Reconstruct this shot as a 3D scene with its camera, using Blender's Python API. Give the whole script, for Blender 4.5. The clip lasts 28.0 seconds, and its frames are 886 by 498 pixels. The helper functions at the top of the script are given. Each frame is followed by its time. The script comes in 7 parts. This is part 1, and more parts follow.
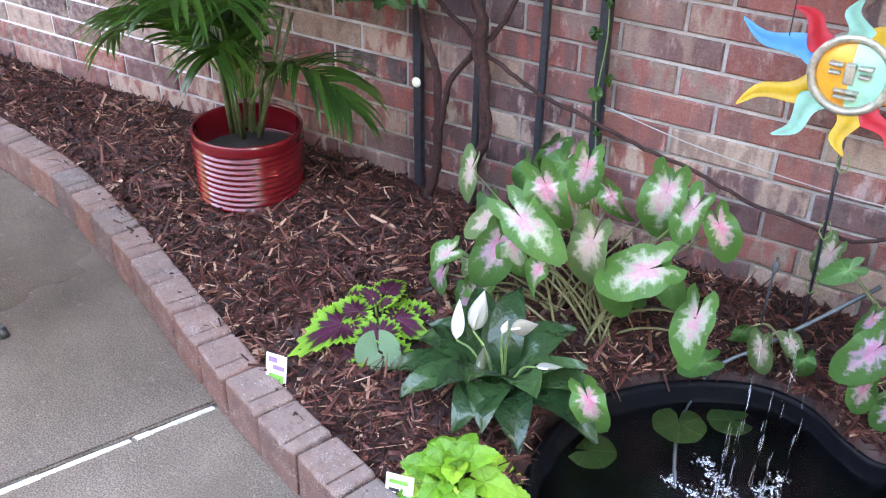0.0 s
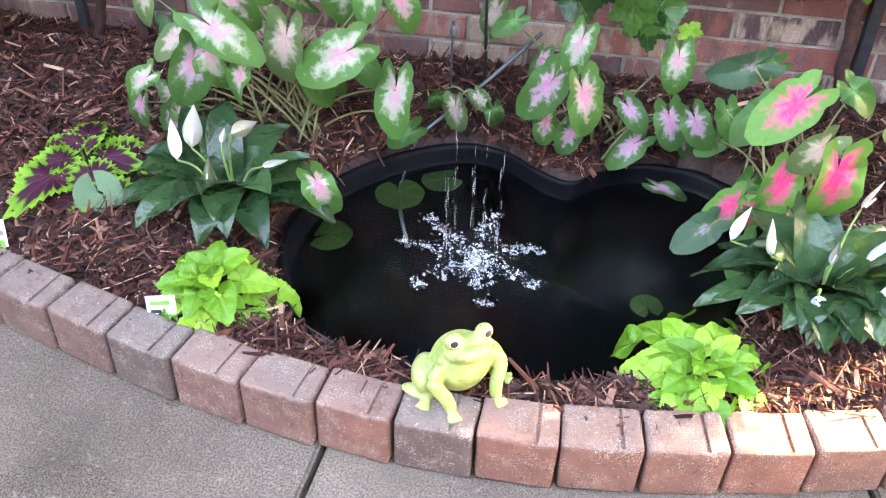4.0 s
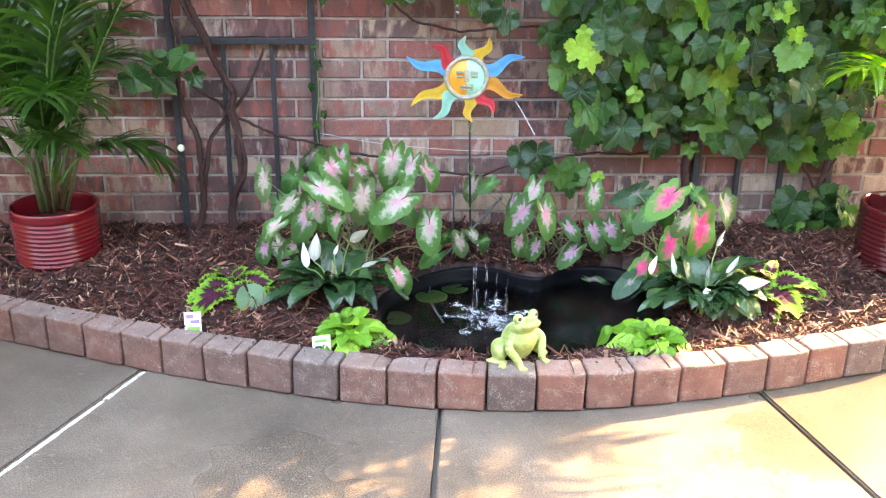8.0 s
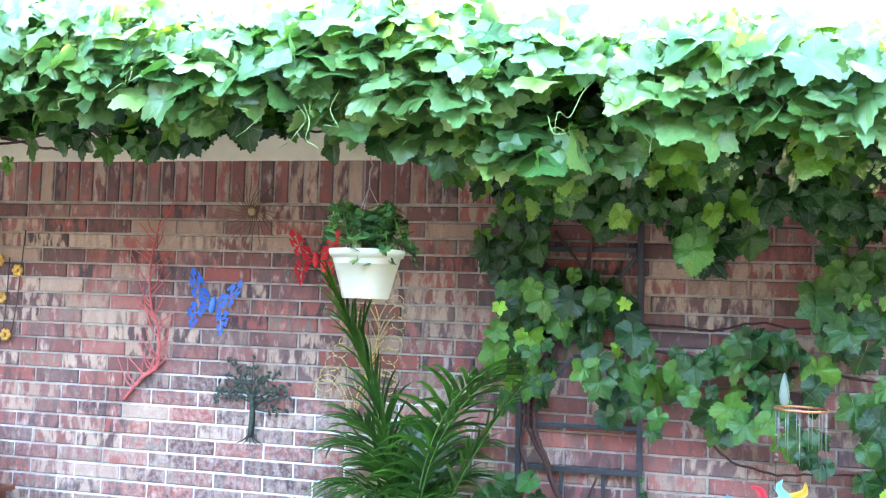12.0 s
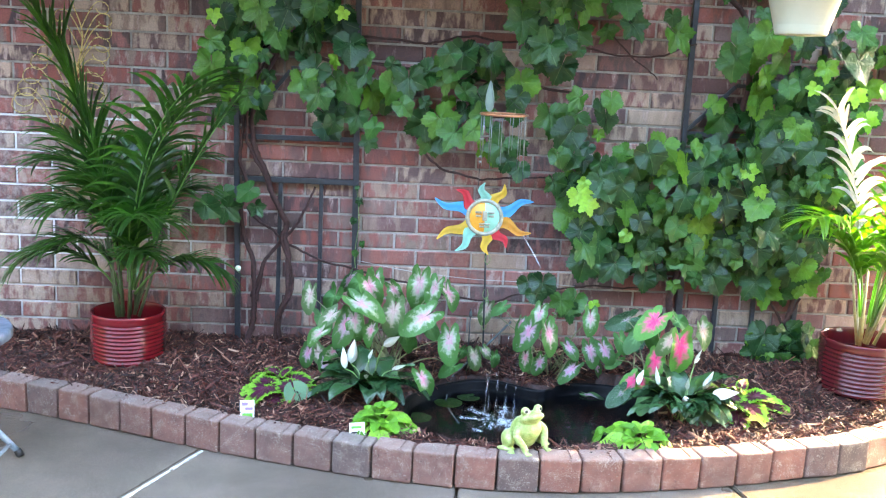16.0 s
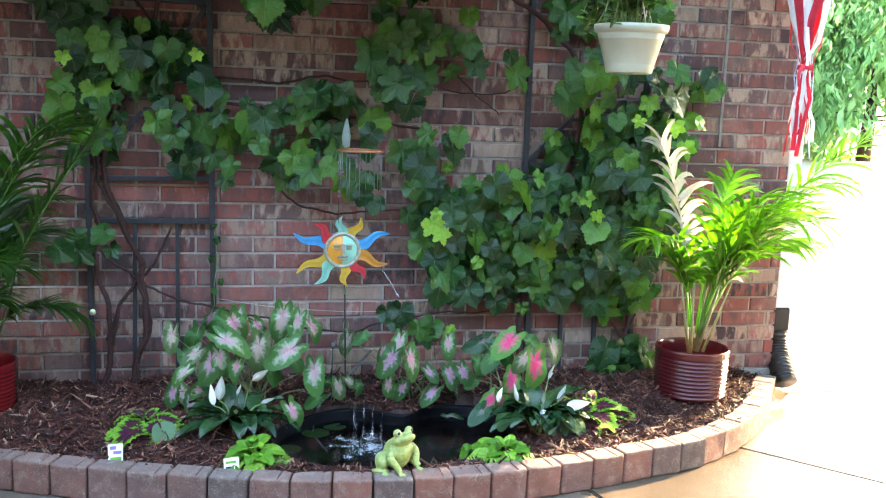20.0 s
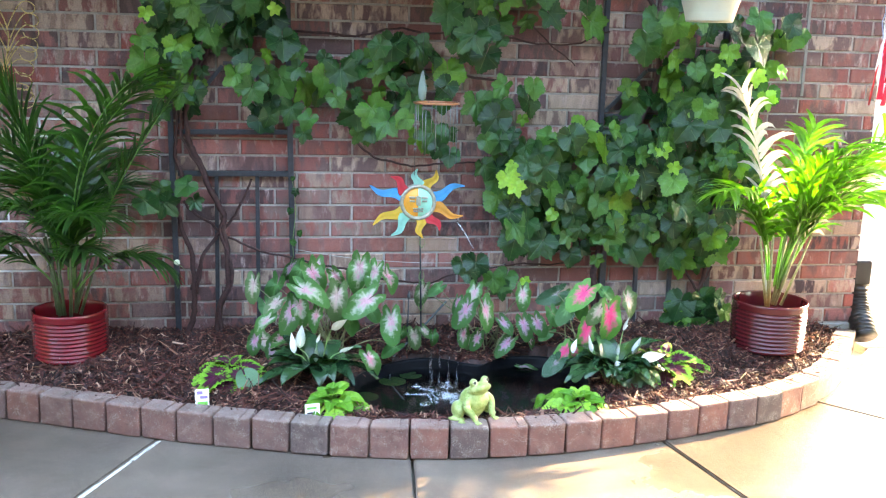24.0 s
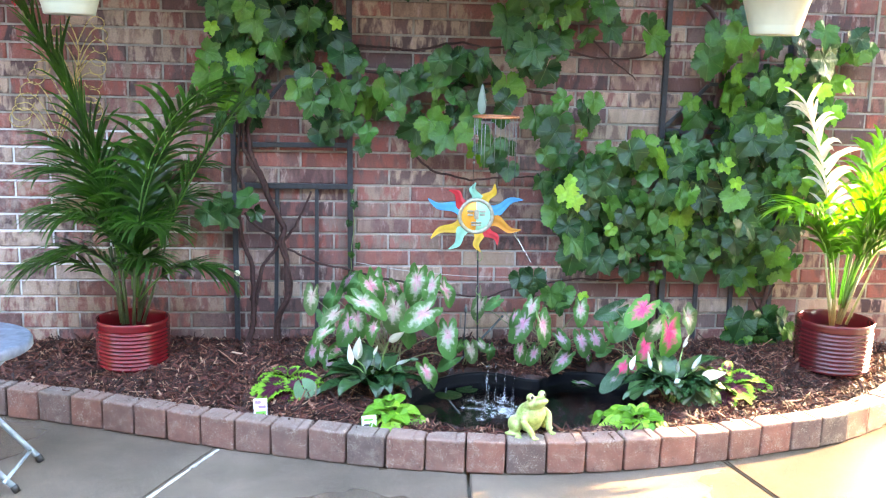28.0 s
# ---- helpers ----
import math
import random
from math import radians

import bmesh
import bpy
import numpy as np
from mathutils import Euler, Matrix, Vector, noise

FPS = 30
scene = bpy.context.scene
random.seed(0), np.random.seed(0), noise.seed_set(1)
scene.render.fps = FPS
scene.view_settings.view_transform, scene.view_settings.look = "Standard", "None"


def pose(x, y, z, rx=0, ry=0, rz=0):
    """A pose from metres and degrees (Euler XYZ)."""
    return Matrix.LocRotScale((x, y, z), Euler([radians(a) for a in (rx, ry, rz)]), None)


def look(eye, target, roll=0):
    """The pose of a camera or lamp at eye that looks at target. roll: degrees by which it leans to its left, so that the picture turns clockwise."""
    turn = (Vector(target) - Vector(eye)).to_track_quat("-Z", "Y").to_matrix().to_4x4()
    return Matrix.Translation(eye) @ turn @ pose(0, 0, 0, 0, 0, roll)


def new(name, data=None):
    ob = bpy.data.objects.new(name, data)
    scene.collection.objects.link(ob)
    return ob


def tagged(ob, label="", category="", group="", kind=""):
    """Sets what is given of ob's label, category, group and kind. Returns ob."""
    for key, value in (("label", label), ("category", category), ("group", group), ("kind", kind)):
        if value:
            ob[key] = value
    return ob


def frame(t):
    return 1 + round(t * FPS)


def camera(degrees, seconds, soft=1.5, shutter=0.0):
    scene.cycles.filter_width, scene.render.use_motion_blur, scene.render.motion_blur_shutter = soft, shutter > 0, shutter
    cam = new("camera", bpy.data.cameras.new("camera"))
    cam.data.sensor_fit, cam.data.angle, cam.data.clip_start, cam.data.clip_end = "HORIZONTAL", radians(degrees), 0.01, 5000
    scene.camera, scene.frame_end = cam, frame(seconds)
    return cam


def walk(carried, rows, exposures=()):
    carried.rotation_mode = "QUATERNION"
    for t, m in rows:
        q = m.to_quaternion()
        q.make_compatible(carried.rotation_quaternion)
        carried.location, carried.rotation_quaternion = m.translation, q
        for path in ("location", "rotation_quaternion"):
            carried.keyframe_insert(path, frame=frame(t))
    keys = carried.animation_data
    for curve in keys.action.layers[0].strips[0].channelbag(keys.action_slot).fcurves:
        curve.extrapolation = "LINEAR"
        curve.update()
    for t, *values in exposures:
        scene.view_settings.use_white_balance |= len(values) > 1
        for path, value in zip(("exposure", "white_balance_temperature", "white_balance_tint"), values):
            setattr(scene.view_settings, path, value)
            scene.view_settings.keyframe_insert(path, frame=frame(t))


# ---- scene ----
cam = camera(49.4, 28.0, 1.2)
PATH = [
    (0, (0.475, -2.092, 1.485), (-0.416, -0.644, 0.432), 1.0),
    (0.5, (0.473, -2.103, 1.482), (-0.271, -0.59, 0.407), 0.8),
    (1, (0.48, -2.11, 1.487), (-0.172, -0.558, 0.406), 0.8),
    (1.5, (0.491, -2.118, 1.477), (-0.056, -0.53, 0.39), 0.5),
    (2, (0.497, -2.134, 1.476), (0.062, -0.518, 0.381), 0.6),
    (2.5, (0.492, -2.146, 1.47), (0.081, -0.531, 0.365), -0.2),
    (3, (0.496, -2.148, 1.461), (0.171, -0.542, 0.314), 0.4),
    (3.5, (0.485, -2.186, 1.445), (0.183, -0.702, 0.138), 0.7),
    (5.5, (0.29, -2.702, 1.469), (0.481, -1.005, 0.428), 1.8),
    (6, (0.244, -2.92, 1.46), (0.435, -1.123, 0.603), 1.1),
    (6.5, (0.153, -3.098, 1.491), (0.273, -1.241, 0.758), 0.3),
    (7, (0.016, -3.294, 1.47), (0.149, -1.408, 0.817), 0.3),
    (7.5, (-0.009, -3.483, 1.467), (0.151, -1.607, 0.792), 1.0),
    (8, (-0.047, -3.686, 1.476), (0.049, -1.821, 0.759), 0.8),
    (8.5, (-0.164, -3.888, 1.482), (-0.015, -2.0, 0.841), 1.5),
    (9, (-0.231, -4.05, 1.525), (0.054, -2.116, 1.105), 1.7),
    (9.5, (-0.182, -4.121, 1.543), (-0.009, -2.145, 1.283), 1.6),
    (10, (-0.121, -4.151, 1.569), (-0.059, -2.161, 1.378), 1.7),
    (10.5, (-0.113, -4.196, 1.57), (-0.094, -2.197, 1.512), 1.4),
    (11, (-0.126, -4.229, 1.575), (-0.206, -2.231, 1.585), 1.5),
    (11.5, (-0.162, -4.255, 1.596), (-0.417, -2.272, 1.612), 1.6),
    (12, (-0.173, -4.266, 1.61), (-0.667, -2.331, 1.72), 1.9),
    (12.5, (-0.215, -4.266, 1.634), (-0.859, -2.377, 1.76), 1.5),
    (14.5, (-0.14, -4.241, 1.497), (-0.689, -2.32, 1.411), 2.4),
    (15, (-0.162, -4.242, 1.489), (-0.5, -2.282, 1.278), 2.8),
    (15.5, (-0.128, -4.247, 1.478), (-0.32, -2.282, 1.158), 2.4),
    (16, (-0.152, -4.307, 1.467), (-0.062, -2.346, 1.079), 2.8),
    (16.5, (-0.245, -4.39, 1.474), (0.098, -2.469, 1.037), 2.4),
    (17, (-0.277, -4.392, 1.468), (0.142, -2.473, 1.09), 1.5),
    (17.5, (-0.283, -4.396, 1.468), (0.185, -2.483, 1.12), 1.1),
    (18, (-0.284, -4.404, 1.47), (0.179, -2.492, 1.108), 1.2),
    (18.5, (-0.291, -4.419, 1.468), (0.068, -2.492, 1.071), 1.1),
    (19, (-0.307, -4.444, 1.467), (0.132, -2.532, 1.076), 2.1),
    (19.5, (-0.31, -4.444, 1.467), (0.156, -2.529, 1.127), 2.3),
    (20, (-0.309, -4.441, 1.466), (0.135, -2.514, 1.167), 2.1),
    (20.5, (-0.307, -4.442, 1.467), (0.227, -2.529, 1.239), 2.1),
    (22.5, (-0.357, -4.489, 1.476), (0.188, -2.566, 1.424), 1.9),
    (23, (-0.357, -4.491, 1.475), (0.153, -2.565, 1.3), 2.0),
    (23.5, (-0.342, -4.473, 1.476), (0.052, -2.538, 1.157), 1.6),
    (24, (-0.34, -4.464, 1.471), (-0.037, -2.528, 1.069), 1.5),
    (24.5, (-0.348, -4.452, 1.466), (-0.11, -2.505, 1.073), 1.6),
    (25, (-0.349, -4.453, 1.465), (-0.172, -2.5, 1.069), 1.5),
    (25.5, (-0.354, -4.459, 1.467), (-0.184, -2.506, 1.076), 2.1),
    (26, (-0.362, -4.456, 1.461), (-0.238, -2.496, 1.084), 2.1),
    (26.5, (-0.357, -4.458, 1.464), (-0.238, -2.495, 1.1), 2.1),
    (27, (-0.357, -4.458, 1.469), (-0.209, -2.497, 1.104), 1.4),
    (27.5, (-0.353, -4.458, 1.461), (-0.191, -2.499, 1.092), 1.4),
    (28, (-0.356, -4.461, 1.459), (-0.164, -2.505, 1.087), 1.5),
]
walk(cam, [(t, look(eye, target, roll)) for t, eye, target, roll in PATH],
     [(0, 5.46, 8600, 23), (3, 5.56, 8700, 23), (6, 5.45, 9000, 18), (8, 5.41, 8900, 16), (9, 5.46, 8100, 13), (10, 5.56, 7800, 13), (11, 6.00, 7100, 8), (12, 6.00, 6900, 8), (15, 5.51, 7300, 10), (16, 5.48, 7300, 9),
      (17, 4.96, 7300, 9), (18, 4.71, 7400, 8), (19, 4.81, 7400, 8), (20, 4.76, 7300, 7), (23, 4.96, 7200, 7), (24, 5.21, 7500, 9), (26, 5.46, 7600, 10), (28, 5.55, 7700, 11)])

# ---- world and sun ----
SUN_TO = Vector((0.898, 0.427, 0.467)).normalized()      # towards the sun
world = bpy.data.worlds.new("sky_world")
scene.world = world
world.use_nodes = True
wn = world.node_tree.nodes
sky = wn.new("ShaderNodeTexSky")
sky.sky_type, sky.sun_disc = 'NISHITA', False
sky.sun_elevation = math.asin(SUN_TO.z)
sky.sun_rotation = math.atan2(SUN_TO.x, SUN_TO.y)
world.node_tree.links.new(sky.outputs[0], wn["Background"].inputs[0])
wn["Background"].inputs[1].default_value = 0.15
sun_data = bpy.data.lights.new("sun", 'SUN')
sun_data.energy, sun_data.angle, sun_data.color = 1.85, radians(0.6), (1.0, 0.75, 0.45)
sun = new("sun", sun_data)
sun.matrix_world = look(SUN_TO * 30, (0, 0, 0))


# ---- materials ----
class Nodes:
    """A node material in the making."""

    def __init__(self, name, rough=0.6, metal=0.0, spec=0.5):
        self.m = bpy.data.materials.new(name)
        self.m.use_nodes = True
        self.t = self.m.node_tree
        self.b = self.t.nodes["Principled BSDF"]
        self.b.inputs["Roughness"].default_value = rough
        self.b.inputs["Metallic"].default_value = metal
        self.b.inputs["Specular IOR Level"].default_value = spec

    def n(self, kind, **sets):
        node = self.t.nodes.new("ShaderNode" + kind)
        for k, v in sets.items():
            node.inputs[k.replace("_", " ")].default_value = v
        return node

    def link(self, a, b):
        self.t.links.new(a, b)

    def coord(self, out="Object", scale=(1, 1, 1)):
        c = self.n("TexCoord")
        mp = self.n("Mapping", Scale=scale)
        self.link(c.outputs[out], mp.inputs[0])
        return mp.outputs[0]

    def noise(self, scale, detail=4, rough=0.55, vec=None):
        k = self.n("TexNoise", Scale=scale, Detail=detail, Roughness=rough)
        if vec:
            self.link(vec, k.inputs["Vector"])
        return k.outputs["Fac"]

    def ramp(self, fac, stops, smooth=True):
        r = self.n("ValToRGB")
        e = r.color_ramp.elements
        while len(e) < len(stops):
            e.new(0.5)
        for el, (p, c) in zip(e, stops):
            el.position, el.color = p, (*c, 1) if len(c) == 3 else c
        if not smooth:
            r.color_ramp.interpolation = 'CONSTANT'
        self.link(fac, r.inputs[0])
        return r.outputs[0]

    def mix(self, fac, a, b, mode='MIX'):
        k = self.t.nodes.new("ShaderNodeMix")
        k.data_type, k.blend_type = 'RGBA', mode
        for sock, v in ((0, fac), (6, a), (7, b)):
            if hasattr(v, "node"):
                self.link(v, k.inputs[sock])
            elif sock == 0:
                k.inputs[0].default_value = v
            else:
                k.inputs[sock].default_value = (*v, 1)
        return k.outputs[2]

    def math(self, op, a, b=0.5):
        k = self.t.nodes.new("ShaderNodeMath")
        k.operation = op
        for i, v in ((0, a), (1, b)):
            if hasattr(v, "node"):
                self.link(v, k.inputs[i])
            else:
                k.inputs[i].default_value = v
        return k.outputs[0]

    def random(self, island=False):
        if island:
            return self.n("NewGeometry").outputs["Random Per Island"]
        return self.n("ObjectInfo").outputs["Random"]

    def color(self, c):
        if hasattr(c, "node"):
            self.link(c, self.b.inputs["Base Color"])
        else:
            self.b.inputs["Base Color"].default_value = (*c, 1)
        return self

    def rough(self, r):
        self.link(r, self.b.inputs["Roughness"])
        return self

    def bump(self, h, strength=0.3, dist=0.01):
        k = self.n("Bump", Strength=strength, Distance=dist)
        self.link(h, k.inputs["Height"])
        self.link(k.outputs[0], self.b.inputs["Normal"])
        return self

    def leafy(self, colour, amount=0.35, warm=(1.5, 1.7, 0.5)):
        """Lets part of the light pass through a thin leaf."""
        tr = self.t.nodes.new("ShaderNodeBsdfTranslucent")
        self.link(self.mix(1.0, colour, warm, 'MULTIPLY'), tr.inputs[0])
        mx = self.t.nodes.new("ShaderNodeMixShader")
        mx.inputs[0].default_value = amount
        self.link(self.b.outputs[0], mx.inputs[1])
        self.link(tr.outputs[0], mx.inputs[2])
        self.link(mx.outputs[0], self.t.nodes["Material Output"].inputs[0])
        return self


def plain(name, c, rough=0.5, metal=0.0, vary=0.12, scale=30, bump=0.0, spec=0.5):
    k = Nodes(name, rough, metal, spec)
    v = k.coord()
    nz = k.noise(scale, 5, 0.6, v)
    lo, hi = [x * (1 - vary) for x in c], [min(1, x * (1 + vary)) for x in c]
    k.color(k.ramp(nz, [(0.3, lo), (0.7, hi)]))
    k.rough(k.ramp(k.noise(scale * 2.7, 3, 0.5, v), [(0.3, (max(0, rough - .08),) * 3), (0.7, (min(1, rough + .08),) * 3)]))
    if bump:
        k.bump(nz, bump, 0.004)
    return k.m


def lime_and_light(k):
    """Ragged pale patches low on the wall: mortar lime, plus brighter light put into colour."""
    p = k.n("NewGeometry").outputs["Position"]
    ragged = k.math('MULTIPLY', k.math('SUBTRACT', k.noise(1.9, 5, .65, p), .5), 1.9)
    out = None
    for x, z, w, h in ((-2.2, .72, 1.35, .62), (.3, .60, .8, .25)):
        mp = k.n("Mapping", Location=(-x / w, 0, -z / h), Scale=(1 / w, 0, 1 / h))
        k.link(p, mp.inputs[0])
        far = k.n("VectorMath")
        far.operation = 'LENGTH'
        k.link(mp.outputs[0], far.inputs[0])
        m = k.ramp(k.math('ADD', far.outputs["Value"], ragged), [(.60, (.9, .9, .9)), (1.25, (0, 0, 0))] if x < 0 else [(.2, (.35, .35, .35)), (1.1, (0, 0, 0))])
        out = m if out is None else k.math('MAXIMUM', out, m)
    return out


def brick_material(name, island):
    k = Nodes(name, 0.85, spec=0.25)
    r = k.random(island)
    c = k.n("TexCoord").outputs["Object"] if not island else k.n("NewGeometry").outputs["Position"]
    off = k.n("Combine" "XYZ")
    k.link(k.math('MULTIPLY', r, 37.0), off.inputs[0])
    k.link(k.math('MULTIPLY', r, 11.0), off.inputs[2])
    ad = k.n("VectorMath")
    k.link(c, ad.inputs[0])
    k.link(off.outputs[0], ad.inputs[1])
    mp = k.n("Mapping", Scale=(1.0, 1.0, 0.35))
    k.link(ad.outputs[0], mp.inputs[0])
    tones = [(0.0, (.30, .100, .084)), (0.13, (.20, .112, .108)), (0.27, (.070, .054, .062)), (0.38, (.32, .132, .112)), (0.5, (.13, .086, .092)),
             (0.62, (.36, .27, .22)), (0.76, (.47, .38, .31)), (0.84, (.11, .078, .080)), (0.93, (.31, .145, .132)), (1.0, (.29, .100, .082))]
    base = k.ramp(r, tones)
    other = k.ramp(k.math('FRACT', k.math('MULTIPLY', r, 7.31), 0), tones)
    streak = k.noise(24, 3, 0.5, mp.outputs[0])
    two = k.mix(k.ramp(streak, [(0.46, (0, 0, 0)), (0.56, (1, 1, 1))]), base, other)
    two = k.mix(k.ramp(k.noise(15, 2, 0.5, mp.outputs[0]), [(0.58, (0, 0, 0)), (0.67, (.6, .6, .6))]), two, (.12, .085, .09))
    pale = k.ramp(k.noise(21, 5, 0.65, mp.outputs[0]), [(0.56, (0, 0, 0)), (0.68, (.75, .75, .75))])
    two = k.mix(pale, two, (.53, .43, .41))
    world = k.n("NewGeometry").outputs["Position"]
    bloom = k.ramp(k.noise(2.6, 5, 0.7, world), [(0.52, (0, 0, 0)), (0.70, (.30, .30, .30))])
    two = k.mix(bloom, two, (.46, .36, .31))
    two = k.mix(k.math('MULTIPLY', lime_and_light(k), k.ramp(k.noise(34, 4, .7, world), [(.42, (0, 0, 0)), (.62, (.42, .42, .42))])), two, (.62, .56, .52))
    fine = k.noise(180, 4, 0.7, ad.outputs[0])
    k.color(k.mix(0.42, two, k.ramp(fine, [(0.36, (.13, .08, .07)), (0.64, (.60, .42, .36))]), 'OVERLAY'))
    k.bump(k.math('ADD', fine, k.math('MULTIPLY', streak, 1.5)), 0.5, 0.004)
    return k.m


M_BRICK = brick_material("wall_brick", False)
M_BRICK_FAR = brick_material("wall_brick_joined", True)


def mortar_material():
    k = Nodes("mortar", 0.95, spec=0.2)
    v = k.coord()
    a = k.noise(7.0, 5, 0.7, v)
    b = k.noise(160, 4, 0.7, v)
    base = k.ramp(a, [(0.3, (.19, .165, .15)), (0.7, (.46, .42, .38))])
    base = k.mix(lime_and_light(k), base, (.74, .74, .75))
    k.color(k.mix(0.4, base, k.ramp(b, [(0.3, (.25, .24, .22)), (0.7, (.6, .58, .55))]), 'OVERLAY'))
    k.bump(b, 0.5, 0.004)
    return k.m


M_MORTAR = mortar_material()


def concrete_material(name, tone=1.0):
    k = Nodes(name, 0.55, spec=0.4)
    v = k.coord()
    a = k.noise(1.6, 5, 0.6, v)
    b = k.noise(9, 5, 0.65, v)
    c = k.noise(240, 3, 0.7, v)
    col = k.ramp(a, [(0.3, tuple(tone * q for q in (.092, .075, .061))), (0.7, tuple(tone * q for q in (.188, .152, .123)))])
    col = k.mix(0.5, col, k.ramp(b, [(0.3, (.33, .30, .27)), (0.7, (.60, .57, .53))]), 'OVERLAY')
    col = k.mix(0.8, col, k.ramp(c, [(0.40, (.18, .18, .18)), (0.60, (.82, .82, .82))]), 'OVERLAY')
    grit = k.ramp(k.noise(85, 4, 0.75, v), [(0.33, (.6, .6, .6)), (0.40, (0, 0, 0))])
    col = k.mix(grit, col, (.075, .062, .048))
    spots = k.ramp(k.noise(34, 4, 0.7, v), [(0.60, (0, 0, 0)), (0.72, (.5, .5, .5))])
    col = k.mix(spots, col, (.075, .058, .045))
    scuff = k.ramp(k.noise(52, 5, 0.75, v), [(0.58, (0, 0, 0)), (0.66, (.55, .55, .55))])
    col = k.mix(scuff, col, tuple(min(.6, tone * q) for q in (.30, .25, .21)))
    stain = k.ramp(k.noise(0.9, 6, 0.7, v), [(0.50, (0, 0, 0)), (0.60, (.55, .55, .55))])
    col = k.mix(stain, col, (.12, .095, .07))
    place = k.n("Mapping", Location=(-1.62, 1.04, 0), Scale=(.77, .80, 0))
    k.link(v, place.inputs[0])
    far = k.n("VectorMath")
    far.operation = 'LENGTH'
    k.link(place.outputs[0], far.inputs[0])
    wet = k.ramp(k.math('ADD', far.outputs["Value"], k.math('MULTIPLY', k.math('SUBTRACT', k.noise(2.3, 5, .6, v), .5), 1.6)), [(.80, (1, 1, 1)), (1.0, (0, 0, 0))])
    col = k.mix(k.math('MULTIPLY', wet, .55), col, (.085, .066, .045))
    k.color(col)
    dry = k.ramp(k.noise(0.7, 4, 0.6, v), [(0.42, (.24, .24, .24)), (0.58, (.62, .62, .62))])
    k.rough(k.mix(wet, dry, (.10, .10, .10)))
    k.bump(k.math('ADD', c, k.math('MULTIPLY', b, 2.0)), 0.45, 0.003)
    return k.m


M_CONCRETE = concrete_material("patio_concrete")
# Right-hand slabs: concrete lightened to bounce more sun onto the wall.
M_DRIVE = concrete_material("lightened_drive_concrete", 2.3)


def paver_material():
    k = Nodes("edging_paver", 0.85, spec=0.3)
    r = k.random()
    v = k.coord()
    off = k.n("VectorMath")
    k.link(v, off.inputs[0])
    comb = k.n("Combine" "XYZ")
    k.link(k.math('MULTIPLY', r, 23.0), comb.inputs[0])
    k.link(comb.outputs[0], off.inputs[1])
    p = off.outputs[0]
    base = k.ramp(r, [(0, (.25, .122, .096)), (.25, (.18, .120, .108)), (.5, (.135, .108, .102)), (.72, (.28, .130, .100)), (1, (.20, .124, .108))])
    blot = k.noise(14, 4, 0.6, p)
    col = k.mix(0.6, base, k.ramp(blot, [(0.3, (.3, .26, .25)), (0.7, (.65, .52, .46))]), 'OVERLAY')
    grit = k.noise(330, 3, 0.7, p)
    col = k.mix(k.ramp(k.math('MULTIPLY', grit, k.math('ADD', k.noise(22, 2, 0.5, p), 0.52)), [(0.59, (0, 0, 0)), (0.69, (.6, .6, .6))]), col, (.50, .43, .38))
    speck = k.ramp(k.noise(150, 3, 0.65, p), [(0.63, (0, 0, 0)), (0.68, (.6, .6, .6))])
    col = k.mix(speck, col, (.56, .51, .46))
    pit = k.ramp(k.noise(95, 4, 0.7, p), [(0.34, (.8, .8, .8)), (0.40, (0, 0, 0))])
    col = k.mix(pit, col, (.055, .042, .038))
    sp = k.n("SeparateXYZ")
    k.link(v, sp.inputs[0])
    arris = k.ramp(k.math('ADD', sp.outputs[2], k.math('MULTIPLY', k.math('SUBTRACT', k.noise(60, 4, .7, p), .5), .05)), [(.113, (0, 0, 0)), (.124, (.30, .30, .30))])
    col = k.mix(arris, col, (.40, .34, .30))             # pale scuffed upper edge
    k.color(col)
    k.bump(k.math('ADD', grit, blot), 0.9, 0.006)
    return k.m


M_PAVER = paver_material()


def mulch_material(name, island):
    k = Nodes(name, 0.62, spec=0.4)
    v = k.n("NewGeometry").outputs["Position"]
    if island:
        r = k.random(True)
        base = k.ramp(r, [(0, (.009, .003, .003)), (.35, (.036, .0085, .007)), (.66, (.084, .022, .017)), (.85, (.165, .055, .040)), (.945, (.32, .17, .115)), (1, (.55, .38, .27))])
    else:
        base = k.ramp(k.noise(60, 5, 0.7, v), [(0.35, (.010, .004, .004)), (0.65, (.055, .020, .015))])
    fine = k.noise(260, 3, 0.6, v)
    k.color(k.mix(0.5, base, k.ramp(fine, [(0.3, (.25, .22, .2)), (0.7, (.7, .65, .6))]), 'OVERLAY'))
    k.bump(fine, 0.5, 0.003)
    return k.m


M_MULCH = mulch_material("mulch_soil", False)
M_CHIP = mulch_material("mulch_chip", True)


